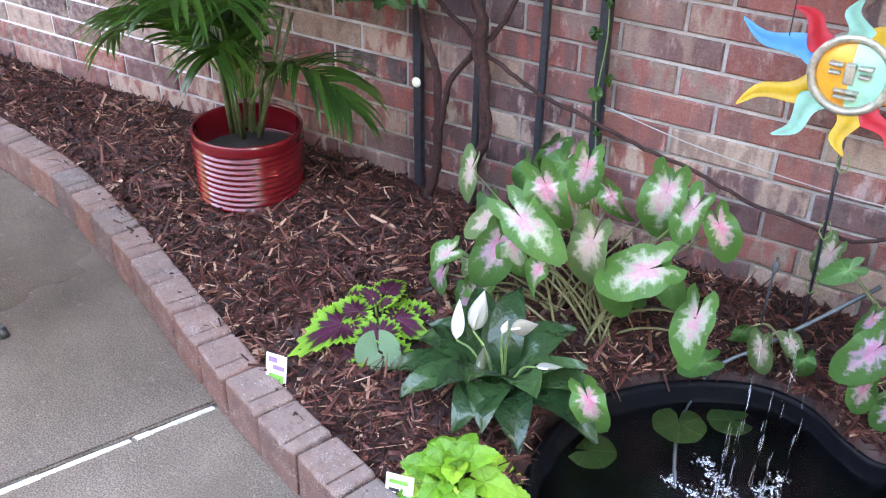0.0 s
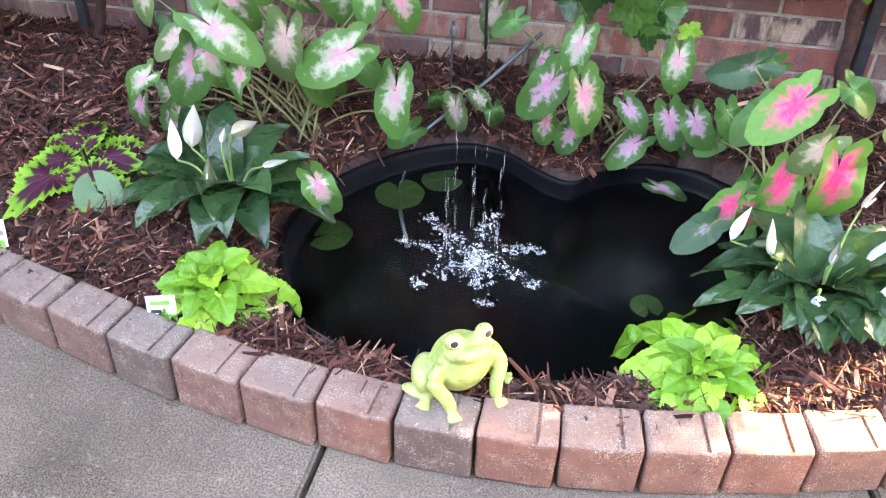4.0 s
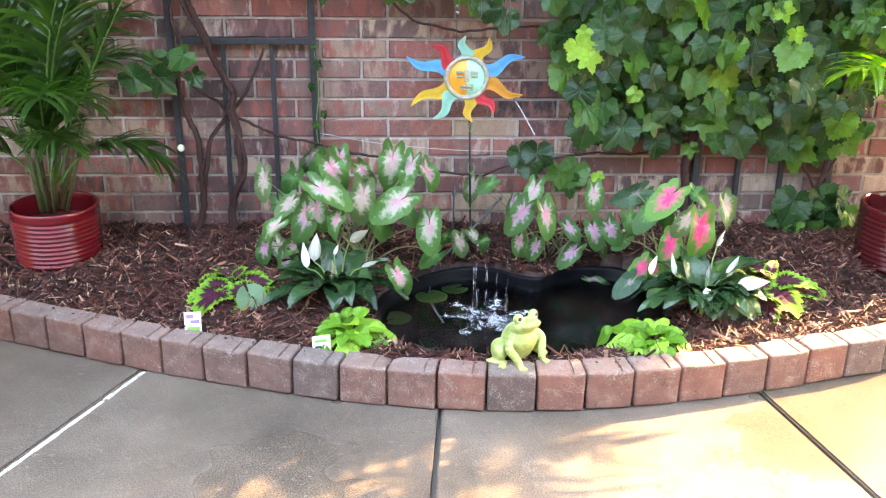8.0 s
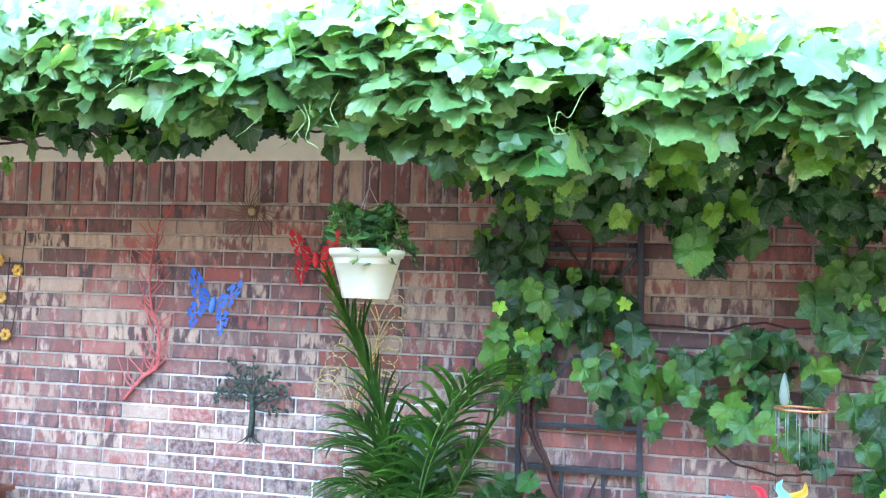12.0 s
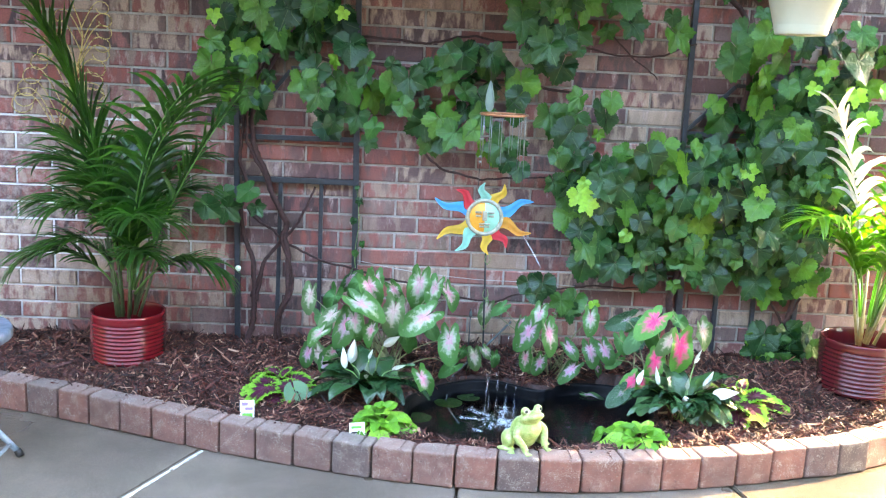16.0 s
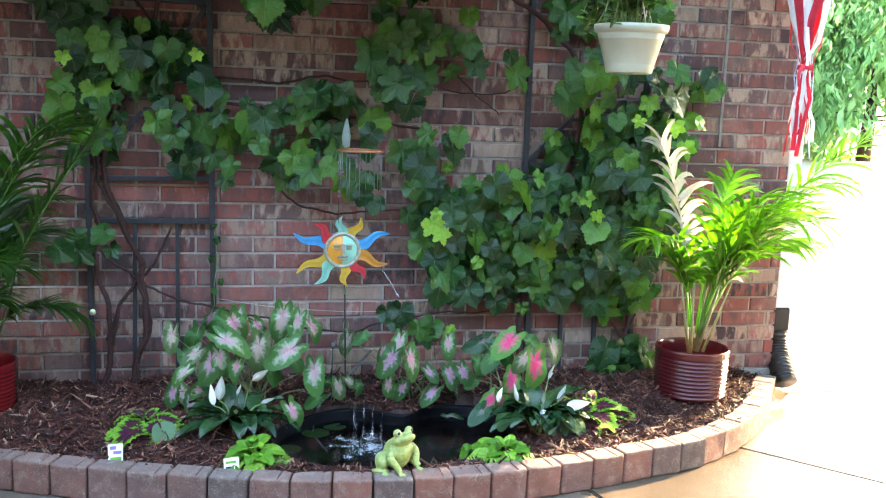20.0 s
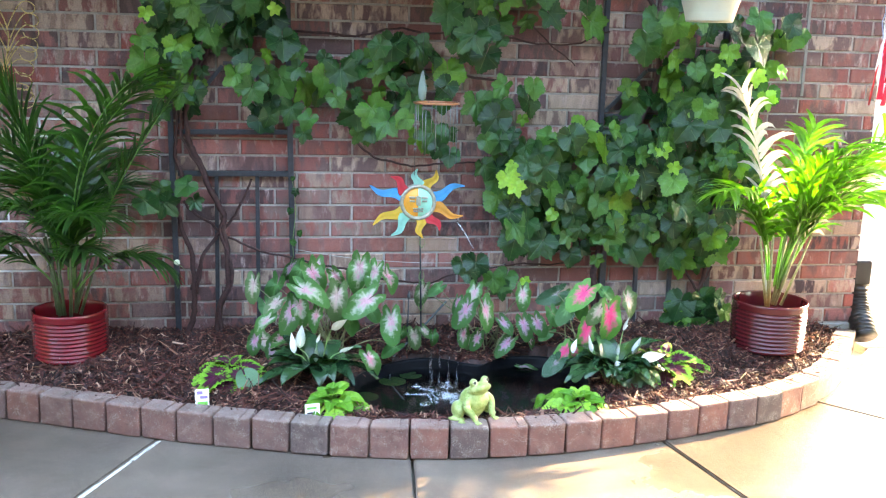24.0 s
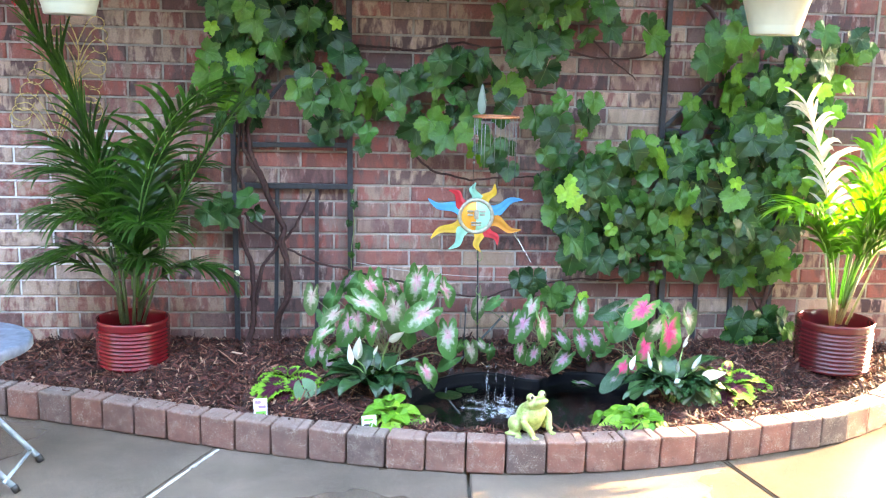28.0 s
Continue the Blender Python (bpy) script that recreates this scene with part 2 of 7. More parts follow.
def leaf_material(name, stops, amount=0.3, rough=0.42, island=True, spec=0.35, warm=(1.5, 1.7, .5), veins=.45, relief=.35, vein_col=(.20, .32, .12)):
    """Leaf green between the given colours, with veins from the mesh's own leaf coordinates."""
    k = Nodes(name, rough, spec=spec)
    r = k.random(island)
    col = k.ramp(r, stops)
    uv = k.n("UVMap").outputs[0]
    sp = k.n("SeparateXYZ")
    k.link(uv, sp.inputs[0])
    vein = k.math('ABSOLUTE', k.math('SINE', k.math('MULTIPLY', sp.outputs[1], 9.0), 0), 0)
    line = k.math('MULTIPLY', vein, k.math('ADD', sp.outputs[0], 0.25))
    col = k.mix(k.ramp(line, [(0.0, (veins,) * 3), (0.07, (0, 0, 0))]), col, vein_col)
    nz = k.noise(70, 3, 0.6, k.n("NewGeometry").outputs["Position"])
    col = k.mix(0.35, col, k.ramp(nz, [(0.3, (.3, .3, .3)), (0.7, (.7, .7, .7))]), 'OVERLAY')
    k.color(col)
    k.bump(k.math('ADD', k.math('MULTIPLY', vein, 0.45), nz), relief, 0.005)
    return k.leafy(col, amount, warm).m


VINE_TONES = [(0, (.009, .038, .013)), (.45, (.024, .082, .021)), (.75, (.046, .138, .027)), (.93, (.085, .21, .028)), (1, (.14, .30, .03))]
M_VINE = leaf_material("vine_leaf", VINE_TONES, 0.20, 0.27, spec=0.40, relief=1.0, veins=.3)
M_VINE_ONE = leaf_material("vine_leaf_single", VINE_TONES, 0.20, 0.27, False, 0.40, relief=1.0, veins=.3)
M_YOUNG_LIT = leaf_material("young_and_lit_vine_leaf", [(0, (.16, .36, .04)), (1, (.28, .50, .06))], 0.4, 0.4, False)
# Lighter than the wall vine: sun and sky on the canopy put into colour.
M_CANOPY_LIT = leaf_material("lit_canopy_leaf", [(0, (.045, .12, .037)), (.4, (.084, .19, .058)), (.8, (.14, .275, .09)), (1, (.26, .41, .11))], 0.26, 0.34, spec=0.5, warm=(1.1, 1.3, .5))
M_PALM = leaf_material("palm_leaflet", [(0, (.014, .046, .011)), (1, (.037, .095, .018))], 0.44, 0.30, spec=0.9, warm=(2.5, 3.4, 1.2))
# Brighter green for the right palm, its sunlight put into the colour.
M_PALM_SUN = leaf_material("sunlit_palm_leaflet", [(0, (.040, .125, .012)), (1, (.095, .23, .020))], 0.48, 0.30, spec=0.7, warm=(1.7, 2.2, .6))
# Near-white leaflets: sun glare on glossy fronds painted as colour.
M_PALM_GLARE = leaf_material("glare_palm_leaflet", [(0, (.42, .41, .38)), (1, (.62, .60, .58))], 0.25, 0.35, spec=0.6, warm=(1.2, 1.2, .9), veins=.1)
M_PEACE = leaf_material("peace_lily_leaf", [(0, (.009, .034, .013)), (1, (.034, .088, .030))], 0.12, 0.24, False, 0.5, veins=.08, relief=.6)
M_LIME = leaf_material("lime_coleus_leaf", [(0, (.065, .20, .015)), (.5, (.135, .32, .025)), (1, (.25, .46, .05))], 0.14, 0.45, False, relief=.8, veins=.8, vein_col=(.09, .22, .02))
M_BASKET_LEAF = leaf_material("basket_leaf", [(0, (.022, .068, .020)), (.7, (.05, .13, .04)), (1, (.12, .25, .06))], 0.3)
M_WILLOW = leaf_material("willow_leaf", [(0, (.05, .13, .035)), (1, (.12, .23, .07))], 0.26, warm=(1.4, 1.6, .7))
# For unseen leaves that only block light; dark so they return little.
M_ADDED_SHADE = leaf_material("added_shade_leaf", [(0, (.015, .04, .014)), (1, (.03, .07, .02))], 0.1, 0.6)
M_FARTREE = leaf_material("far_tree_leaf", [(0, (.10, .22, .095)), (.6, (.18, .34, .15)), (1, (.26, .42, .20))], 0.42, 0.9, spec=0.1, warm=(1.5, 1.5, .9))


def caladium_material(name, centre, veil, green, spread, speckle=0.0):
    """Coloured middle that runs out along the veins to a green margin; u: from stalk to edge, v: angle."""
    k = Nodes(name, 0.45, spec=0.3)
    sp = k.n("SeparateXYZ")
    k.link(k.n("UVMap").outputs[0], sp.inputs[0])
    off = k.n("VectorMath")
    k.link(k.coord(), off.inputs[0])
    comb = k.n("Combine" "XYZ")
    k.link(k.math('MULTIPLY', k.random(), 61.0), comb.inputs[0])
    k.link(comb.outputs[0], off.inputs[1])
    pos = off.outputs[0]
    nz = k.noise(16, 6, 0.75, pos)
    vein = k.math('ABSOLUTE', k.math('SINE', k.math('MULTIPLY', sp.outputs[1], 18.0), 0), 0)
    wide = k.noise(5, 2, 0.5, pos)
    edge = k.math('ADD', k.math('ADD', k.math('ADD', sp.outputs[0], k.math('MULTIPLY', k.math('SUBTRACT', wide, 0.5), 0.7)), k.math('MULTIPLY', k.math('SUBTRACT', nz, 0.5), 0.8)), k.math('MULTIPLY', vein, 0.16))
    inner = k.ramp(edge, [(spread * 0.36, centre), (spread * 0.68, veil), (spread * 1.02, green)])
    if speckle:
        dots = k.ramp(k.noise(150, 2, 0.5, pos), [(0.58, (0, 0, 0)), (0.66, (1, 1, 1))])
        inner = k.mix(k.math('MULTIPLY', dots, speckle), inner, (.75, .75, .72))
    dark = k.mix(0.5, inner, k.ramp(nz, [(0.3, (.36, .36, .36)), (0.7, (.66, .66, .66))]), 'OVERLAY')
    k.color(dark)
    k.bump(k.math('ADD', vein, nz), 0.3, 0.003)
    return k.leafy(dark, 0.22, (1.1, 1.2, 0.9)).m


C_GREEN = (.055, .16, .036)
M_CAL = {
    "white": caladium_material("caladium_white", (.54, .30, .35), (.36, .41, .31), C_GREEN, 0.80),
    "pink": caladium_material("caladium_pink", (.60, .23, .32), (.44, .36, .34), C_GREEN, 0.72),
    "mauve": caladium_material("caladium_mauve", (.50, .22, .34), (.38, .29, .35), (.045, .13, .035), 0.70),
    "hot": caladium_material("caladium_hot_pink", (.74, .05, .18), (.60, .12, .20), (.08, .23, .04), 0.78),
    "dull": caladium_material("caladium_faded", (.50, .34, .32), (.42, .38, .30), (.09, .16, .06), 0.75),
    "dark": caladium_material("caladium_speckled", (.30, .22, .26), (.05, .12, .05), (.02, .08, .03), 0.5, 0.35),
    "leaf": caladium_material("caladium_green", (.10, .24, .08), (.06, .17, .05), (.04, .13, .03), 0.7),
}


def coleus_material():
    """Burgundy middle running out between lime veins to a broad lime margin."""
    k = Nodes("coleus_leaf", 0.5, spec=0.22)
    sp = k.n("SeparateXYZ")
    k.link(k.n("UVMap").outputs[0], sp.inputs[0])
    nz = k.noise(60, 3, 0.6, k.coord())
    vein = k.math('ABSOLUTE', k.math('SINE', k.math('MULTIPLY', sp.outputs[1], 20.0), 0), 0)
    edge = k.math('ADD', k.math('ADD', sp.outputs[0], k.math('MULTIPLY', k.math('SUBTRACT', nz, 0.5), 0.3)), k.math('MULTIPLY', k.math('SUBTRACT', k.random(), 0.5), 0.25))
    edge = k.math('SUBTRACT', edge, k.math('MULTIPLY', vein, 0.24))
    col = k.ramp(edge, [(0.0, (.085, .006, .040)), (0.42, (.055, .006, .028)), (0.55, (.045, .020, .014)), (0.62, (.11, .27, .025)), (1, (.20, .42, .04))])
    line = k.math('MULTIPLY', vein, k.math('ADD', sp.outputs[0], 0.2))
    col = k.mix(k.ramp(line, [(0.0, (.6, .6, .6)), (0.09, (0, 0, 0))]), col, (.10, .20, .03))
    k.color(col).bump(k.math('ADD', k.math('MULTIPLY', vein, .6), nz), 0.5, 0.004)
    return k.leafy(col, 0.2, (1.2, 1.3, .6)).m


M_COLEUS = coleus_material()
M_SPATHE = plain("white_spathe", (.82, .82, .78), 0.5, vary=0.05)
M_STALK = plain("green_stalk", (.16, .27, .08), 0.5, vary=0.25, scale=60)
M_STALK_PALE = plain("pale_petiole", (.17, .18, .085), 0.5, vary=0.3, scale=60)
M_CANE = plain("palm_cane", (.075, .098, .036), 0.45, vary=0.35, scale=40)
# Canes of the right palm, painted lighter as if lit by the sun.
M_CANE_SUN = plain("sunlit_palm_cane", (.24, .24, .10), 0.4, vary=0.35, scale=40)
M_VINEWOOD = plain("vine_wood", (.042, .016, .014), 0.85, vary=0.5, scale=70, bump=0.6)
M_TRELLIS = plain("trellis_metal", (.030, .034, .042), 0.45, 0.3, vary=0.3, scale=50, bump=0.1)
M_GLAZE = plain("red_glaze", (.145, .006, .010), 0.11, vary=0.12, scale=9, spec=0.6)
M_GLAZE_DARK = plain("dark_red_glaze", (.075, .008, .011), 0.14, vary=0.15, scale=9, spec=0.6)
M_SOIL = plain("potting_soil", (.022, .015, .011), 0.95, vary=0.6, scale=90, bump=0.9)
M_LINER = plain("pond_liner", (.004, .0045, .006), 0.42, vary=0.3, scale=20, bump=0.05, spec=0.08)
M_CREAM = plain("cream_plastic", (.41, .415, .315), 0.45, vary=0.06, scale=12)
M_TRIM = plain("cream_trim_paint", (.66, .60, .47), 0.5, vary=0.06, scale=8)
M_GUTTER = plain("white_gutter_paint", (.74, .76, .74), 0.35, vary=0.05, scale=6)
M_BLACKPLASTIC = plain("black_corrugated_plastic", (.016, .015, .015), 0.4, vary=0.3, scale=20)
M_SHINGLE = plain("grey_shingle", (.30, .30, .31), 0.9, vary=0.35, scale=60, bump=0.5)
M_SLAB = plain("foundation_concrete", (.27, .25, .23), 0.9, vary=0.25, scale=12, bump=0.4)
M_PIPE = plain("clear_hose", (.10, .12, .125), 0.12, vary=0.1)


def water_material():
    k = Nodes("pond_water", 0.02)
    k.b.inputs["Base Color"].default_value = (.80, .86, .86, 1)
    k.b.inputs["Transmission Weight"].default_value = 1.0
    k.b.inputs["IOR"].default_value = 1.33
    v = k.coord()
    k.bump(k.noise(22, 3, 0.5, v), 0.18, 0.01)
    return k.m


M_WATER = water_material()


# ---- mesh helpers ----
def finish(name, bm, mat, smooth=False):
    me = bpy.data.meshes.new(name)
    bm.to_mesh(me)
    bm.free()
    for x in (mat if isinstance(mat, (list, tuple)) else [mat]):
        me.materials.append(x)
    if smooth:
        me.polygons.foreach_set("use_smooth", [True] * len(me.polygons))
    return me


def part(name, bm, mat, parent, label="", smooth=False, at=None):
    ob = new(name, bm if isinstance(bm, bpy.types.Mesh) else finish(name, bm, mat, smooth))
    ob.parent = parent
    if at is not None:
        ob.matrix_basis = at
    if label:
        ob["label"] = label
    return ob


def thing(name, label, category, group="", kind="", at=None):
    ob = new(name)
    ob.empty_display_size = 0.05
    if at is not None:
        ob.matrix_basis = at
    return tagged(ob, label, category, group, kind)


def box(bm, x0, x1, y0, y1, z0, z1, bevel=0.0, m=None):
    made = bmesh.ops.create_cube(bm, size=1.0, matrix=Matrix.Translation(((x0 + x1) / 2, (y0 + y1) / 2, (z0 + z1) / 2)) @ Matrix.Diagonal((x1 - x0, y1 - y0, z1 - z0, 1)))
    vs = made["verts"]
    if bevel:
        es = list({e for v in vs for e in v.link_edges})
        out = bmesh.ops.bevel(bm, geom=es, offset=bevel, segments=2, affect='EDGES', profile=0.6)
        vs = list({v for f in out["faces"] for v in f.verts} | {v for v in vs if v.is_valid})
    if m is not None:
        bmesh.ops.transform(bm, matrix=m, verts=vs)
    return bm


def lathe(bm, profile, steps=32, cap=False):
    rings = []
    for r, z in profile:
        rings.append([bm.verts.new((r * math.cos(2 * math.pi * i / steps), r * math.sin(2 * math.pi * i / steps), z)) for i in range(steps)])
    for a, b in zip(rings, rings[1:]):
        for i in range(steps):
            bm.faces.new((a[i], a[(i + 1) % steps], b[(i + 1) % steps], b[i]))
    if cap:
        bm.faces.new(rings[0][::-1])
        bm.faces.new(rings[-1])
    return bm


def tube(bm, pts, r, sides=6, taper=None):
    """A round tube along the points; r may shrink to taper at the end."""
    pts = [Vector(p) for p in pts]
    rings, n = [], len(pts)
    up = Vector((0.31, 0.27, 0.91))
    for i, p in enumerate(pts):
        d = (pts[min(i + 1, n - 1)] - pts[max(i - 1, 0)]).normalized()
        a = d.cross(up)
        a = a.normalized() if a.length > 1e-4 else Vector((1, 0, 0))
        b = d.cross(a)
        rr = r if taper is None else r + (taper - r) * i / max(1, n - 1)
        rings.append([bm.verts.new(p + rr * (math.cos(2 * math.pi * k / sides) * a + math.sin(2 * math.pi * k / sides) * b)) for k in range(sides)])
    for a, b in zip(rings, rings[1:]):
        for k in range(sides):
            bm.faces.new((a[k], a[(k + 1) % sides], b[(k + 1) % sides], b[k]))
    bm.faces.new(rings[0][::-1])
    bm.faces.new(rings[-1])
    return bm


def spline(pts, per=6):
    """Catmull-Rom through the points."""
    pts = [Vector(p) for p in pts]
    q = [pts[0] * 2 - pts[1]] + pts + [pts[-1] * 2 - pts[-2]]
    out = []
    for i in range(1, len(q) - 2):
        for s in range(per):
            t = s / per
            a, b, c, d = q[i - 1:i + 3]
            out.append(0.5 * ((2 * b) + (c - a) * t + (2 * a - 5 * b + 4 * c - d) * t * t + (3 * b - a - 3 * c + d) * t ** 3))
    return out + [pts[-1]]


def frame_of(pos, tip, normal, size=1.0):
    """The pose of a leaf at pos whose tip points along tip and whose face looks along normal."""
    y = Vector(tip).normalized()
    z = Vector(normal)
    z = (z - z.dot(y) * y)
    z = z.normalized() if z.length > 1e-4 else y.orthogonal().normalized()
    x = y.cross(z)
    m = Matrix((x, y, z)).transposed().to_4x4()
    return Matrix.Translation(pos) @ m @ Matrix.Scale(size, 4)


# ---- the house wall ----
WALL_L, WALL_R, BED_Z = -6.2, 2.52, 0.15
COURSE, BRICK_L, JOINT = 0.0762, 0.254, 0.010
ROW0 = 0.527 - 5 * COURSE                    # a bed joint near the ground

bm = bmesh.new()
box(bm, WALL_L, WALL_R - 0.008, 0.008, 0.22, -0.1, 2.75)
wall = tagged(new("wall_north", finish("wall_north", bm, M_MORTAR)), "red and brown mixed brick house wall with grey mortar", "wall", kind="structure")
bm = bmesh.new()
box(bm, WALL_R - 0.22, WALL_R - 0.008, 0.221, 7.0, -0.1, 2.75)
wall_e = tagged(new("wall_east", finish("wall_east", bm, M_MORTAR)), "brick side wall of the house round the corner", "wall", kind="structure")
bm = bmesh.new()
box(bm, WALL_L, WALL_R + 0.012, -0.012, 0.007, -0.1, ROW0 - 0.004, 0.004)
tagged(new("foundation", finish("foundation", bm, M_SLAB)), "grey concrete foundation edge below the brick wall", "foundation", kind="structure")


def brick_mesh(name, w, h, d=0.03, c=0.004):
    """A brick face with chamfered arrises; its front at y = 0, its middle at the origin."""
    bm = bmesh.new()
    def ring(dx, dz, y):
        return [bm.verts.new((sx * (w / 2 - dx), y, sz * (h / 2 - dz))) for sx, sz in ((-1, -1), (1, -1), (1, 1), (-1, 1))]
    a, b, f = ring(0, 0, d), ring(0, 0, c), ring(c, c, 0)
    for p, q in ((a, b), (b, f)):
        for i in range(4):
            bm.faces.new((p[i], p[(i + 1) % 4], q[(i + 1) % 4], q[i]))
    bm.faces.new(f)
    bmesh.ops.recalc_face_normals(bm, faces=bm.faces)
    return finish(name, bm, M_BRICK)


def add_brick(store, x, y, z, w, h, sideways=False):
    """A brick into plain lists, for the joined rest of the wall."""
    verts, faces = store
    n, c, d = len(verts), 0.004, 0.03
    for dx, dz, dy in ((0, 0, d), (0, 0, c), (c, c, 0)):
        for sx, sz in ((-1, -1), (1, -1), (1, 1), (-1, 1)):
            p = (sx * (w / 2 - dx), dy, sz * (h / 2 - dz))
            verts.append((x - p[1], y + p[0], z + p[2]) if sideways else (x + p[0], y + p[1], z + p[2]))
    for k in (0, 4):
        for i in range(4):
            faces.append((n + k + i, n + k + (i + 1) % 4, n + k + 4 + (i + 1) % 4, n + k + 4 + i))
    faces.append((n + 8, n + 9, n + 10, n + 11))


def lay_bricks():
    rng = random.Random(4)
    whole = brick_mesh("brick", BRICK_L - JOINT, COURSE - JOINT)
    far, side = ([], []), ([], [])
    rows = 30
    count = 0
    for r in range(rows):
        z = ROW0 + (r + 0.5) * COURSE
        shift = -0.078 if r % 2 else -0.078 - 0.100
        k0 = math.floor((WALL_L - shift) / BRICK_L) + 1
        x = shift + k0 * BRICK_L
        while x < WALL_R - 0.01:
            x1 = min(x + BRICK_L, WALL_R + JOINT / 2)
            mid, w = (x + x1) / 2, x1 - x - JOINT
            top = 2.235 if mid > -0.6 else 2.056
            if w > 0.03 and z + COURSE / 2 < top:
                jy = rng.uniform(-0.0015, 0.0015)
                near = -0.98 < mid < 1.9 and 0.3 < z < 1.7 and w > 0.2
                if near and count < 300:
                    ob = part("brick", whole, None, wall, at=Matrix.Translation((mid, jy, z)) @ Matrix.Rotation(rng.uniform(-.004, .004), 4, 'Y'))
                    count += 1
                else:
                    add_brick(far, mid, jy, z, w, COURSE - JOINT)
            if w > 0.03 and z - COURSE / 2 < top - 0.03 <= z + COURSE / 2 - 0.03:
                h = top - (z - COURSE / 2) - JOINT        # cut course below the soldiers
                if h > 0.012:
                    add_brick(far, mid, 0.0, z - COURSE / 2 + JOINT / 2 + h / 2, w, h)
            x += BRICK_L
        for j in range(12):
            y = 0.012 + (r % 2) * 0.12 + (j + 0.5) * BRICK_L
            if z < 2.4:
                add_brick(side, WALL_R, y, z, BRICK_L - JOINT, COURSE - JOINT, True)
    x = WALL_L + 0.05
    while x < WALL_R - 0.33:                    # soldier course under the eave
        z0 = 2.235 if x > -0.6 else 2.056
        add_brick(far, x + COURSE / 2, rng.uniform(-.0015, .0015), z0 + 0.117, COURSE - JOINT, 0.225)
        x += COURSE
    for k in range(3):
        add_brick(far, WALL_R - 0.125, 0, 2.235 + (k + 0.5) * COURSE, BRICK_L - JOINT, COURSE - JOINT)
    for store, owner, nm in ((far, wall, "bricks"), (side, wall_e, "bricks")):
        me = bpy.data.meshes.new(nm)
        me.from_pydata(store[0], [], store[1])
        me.materials.append(M_BRICK_FAR)
        me.update()
        ob = new(nm, me)
        ob.parent = owner
        tagged(ob, kind="stuff")
    bm = bmesh.new()
    box(bm, 2.112, 2.126, -0.0035, 0.006, 1.30, 2.10, 0.001)
    part("control_joint", bm, M_SLAB, wall, "grey sealed control joint")


# eave: frieze, soffit, gutter, roof
bm = bmesh.new()
box(bm, WALL_L, -0.6, -0.030, 0.007, 2.262, 2.465, 0.003)
tagged(new("frieze_board", finish("frieze_board", bm, M_TRIM)), "cream painted frieze board under the eave", "trim", kind="structure")
bm = bmesh.new()
box(bm, -0.597, WALL_R + 0.02, -0.020, 0.007, 2.448, 2.465, 0.002)
tagged(new("frieze_trim", finish("frieze_trim", bm, M_TRIM)), "narrow cream trim strip above the brick", "trim", kind="structure")
bm = bmesh.new()
box(bm, WALL_L, 3.0, -0.50, 0.50, 2.468, 2.485, 0)
for i in range(60):
    box(bm, WALL_L + 0.03 + i * 0.152, WALL_L + 0.042 + i * 0.152, -0.495, -0.02, 2.464, 2.470)
box(bm, 2.5, 3.0, 0.5, 7, 2.468, 2.485, 0)
tagged(new("soffit", finish("soffit", bm, M_TRIM)), "cream vented soffit boards under the roof overhang", "soffit", kind="structure")
bm = bmesh.new()
box(bm, WALL_L, 3.02, -0.525, -0.502, 2.45, 2.62, 0.003)
box(bm, 3.0, 3.022, -0.502, 7, 2.45, 2.62, 0.003)
tagged(new("fascia", finish("fascia", bm, M_TRIM)), "cream painted fascia board along the eave", "trim", kind="structure")
gutter = thing("gutter", "white painted metal rain gutter along the eave", "gutter", kind="structure")
bm = bmesh.new()
for y0, y1, z0, z1 in ((-0.60, -0.527, 2.47, 2.482), (-0.615, -0.603, 2.47, 2.53), (-0.635, -0.617, 2.53, 2.60), (-0.645, -0.620, 2.60, 2.615)):
    box(bm, WALL_L, 3.12, y0, y1, z0, z1, 0.003)
part("trough", bm, M_GUTTER, gutter)
bm = bmesh.new()
for y0, y1, z0, z1 in ((3.025, 3.10, 2.47, 2.482), (3.103, 3.115, 2.47, 2.53), (3.117, 3.135, 2.53, 2.60), (3.12, 3.145, 2.60, 2.615)):
    box(bm, y0, y1, -0.6, 7, z0, z1, 0.003)
part("side_trough", bm, M_GUTTER, gutter)

roof = thing("roof", "grey shingled house roof above the eave", "roof", kind="structure")
bm = bmesh.new()
for i in range(26):
    y = -0.56 + i * 0.145
    z = 2.615 + i * 0.145 * 0.42
    box(bm, WALL_L, 3.05, 0, 0.17, 0, 0.012, 0.0, Matrix.Translation((0, y, z)) @ Matrix.Rotation(math.atan(0.40), 4, 'X'))
part("shingles", bm, M_SHINGLE, roof)
bm = bmesh.new()
box(bm, WALL_L, 3.0, -0.50, 0.4, 2.487, 2.60)
part("roof_deck", bm, M_TRIM, roof)

# ---- ground, patio, drive ----
bm = bmesh.new()
for x0, x1, y0, y1 in ((-400, -0.3, -400, 400), (1.15, 400, -400, 400), (-0.3, 1.15, -400, -1.09), (-0.3, 1.15, -0.2, 400)):
    bm.faces.new([bm.verts.new(p) for p in ((x0, y0, -0.045), (x1, y0, -0.045), (x1, y1, -0.045), (x0, y1, -0.045))])
bmesh.ops.remove_doubles(bm, verts=bm.verts, dist=0.001)
tagged(new("ground", finish("ground", bm, plain("bare_ground", (.26, .24, .19), 0.9, vary=0.3, scale=3, bump=0.3))), "pale dry open ground reaching to the horizon", "ground", kind="structure")

# Unseen walls added south and west to keep low sky light off the house.
bm = bmesh.new()
box(bm, -11.0, 7.5, -7.6, -7.3, -0.1, 4.8, 0.01)
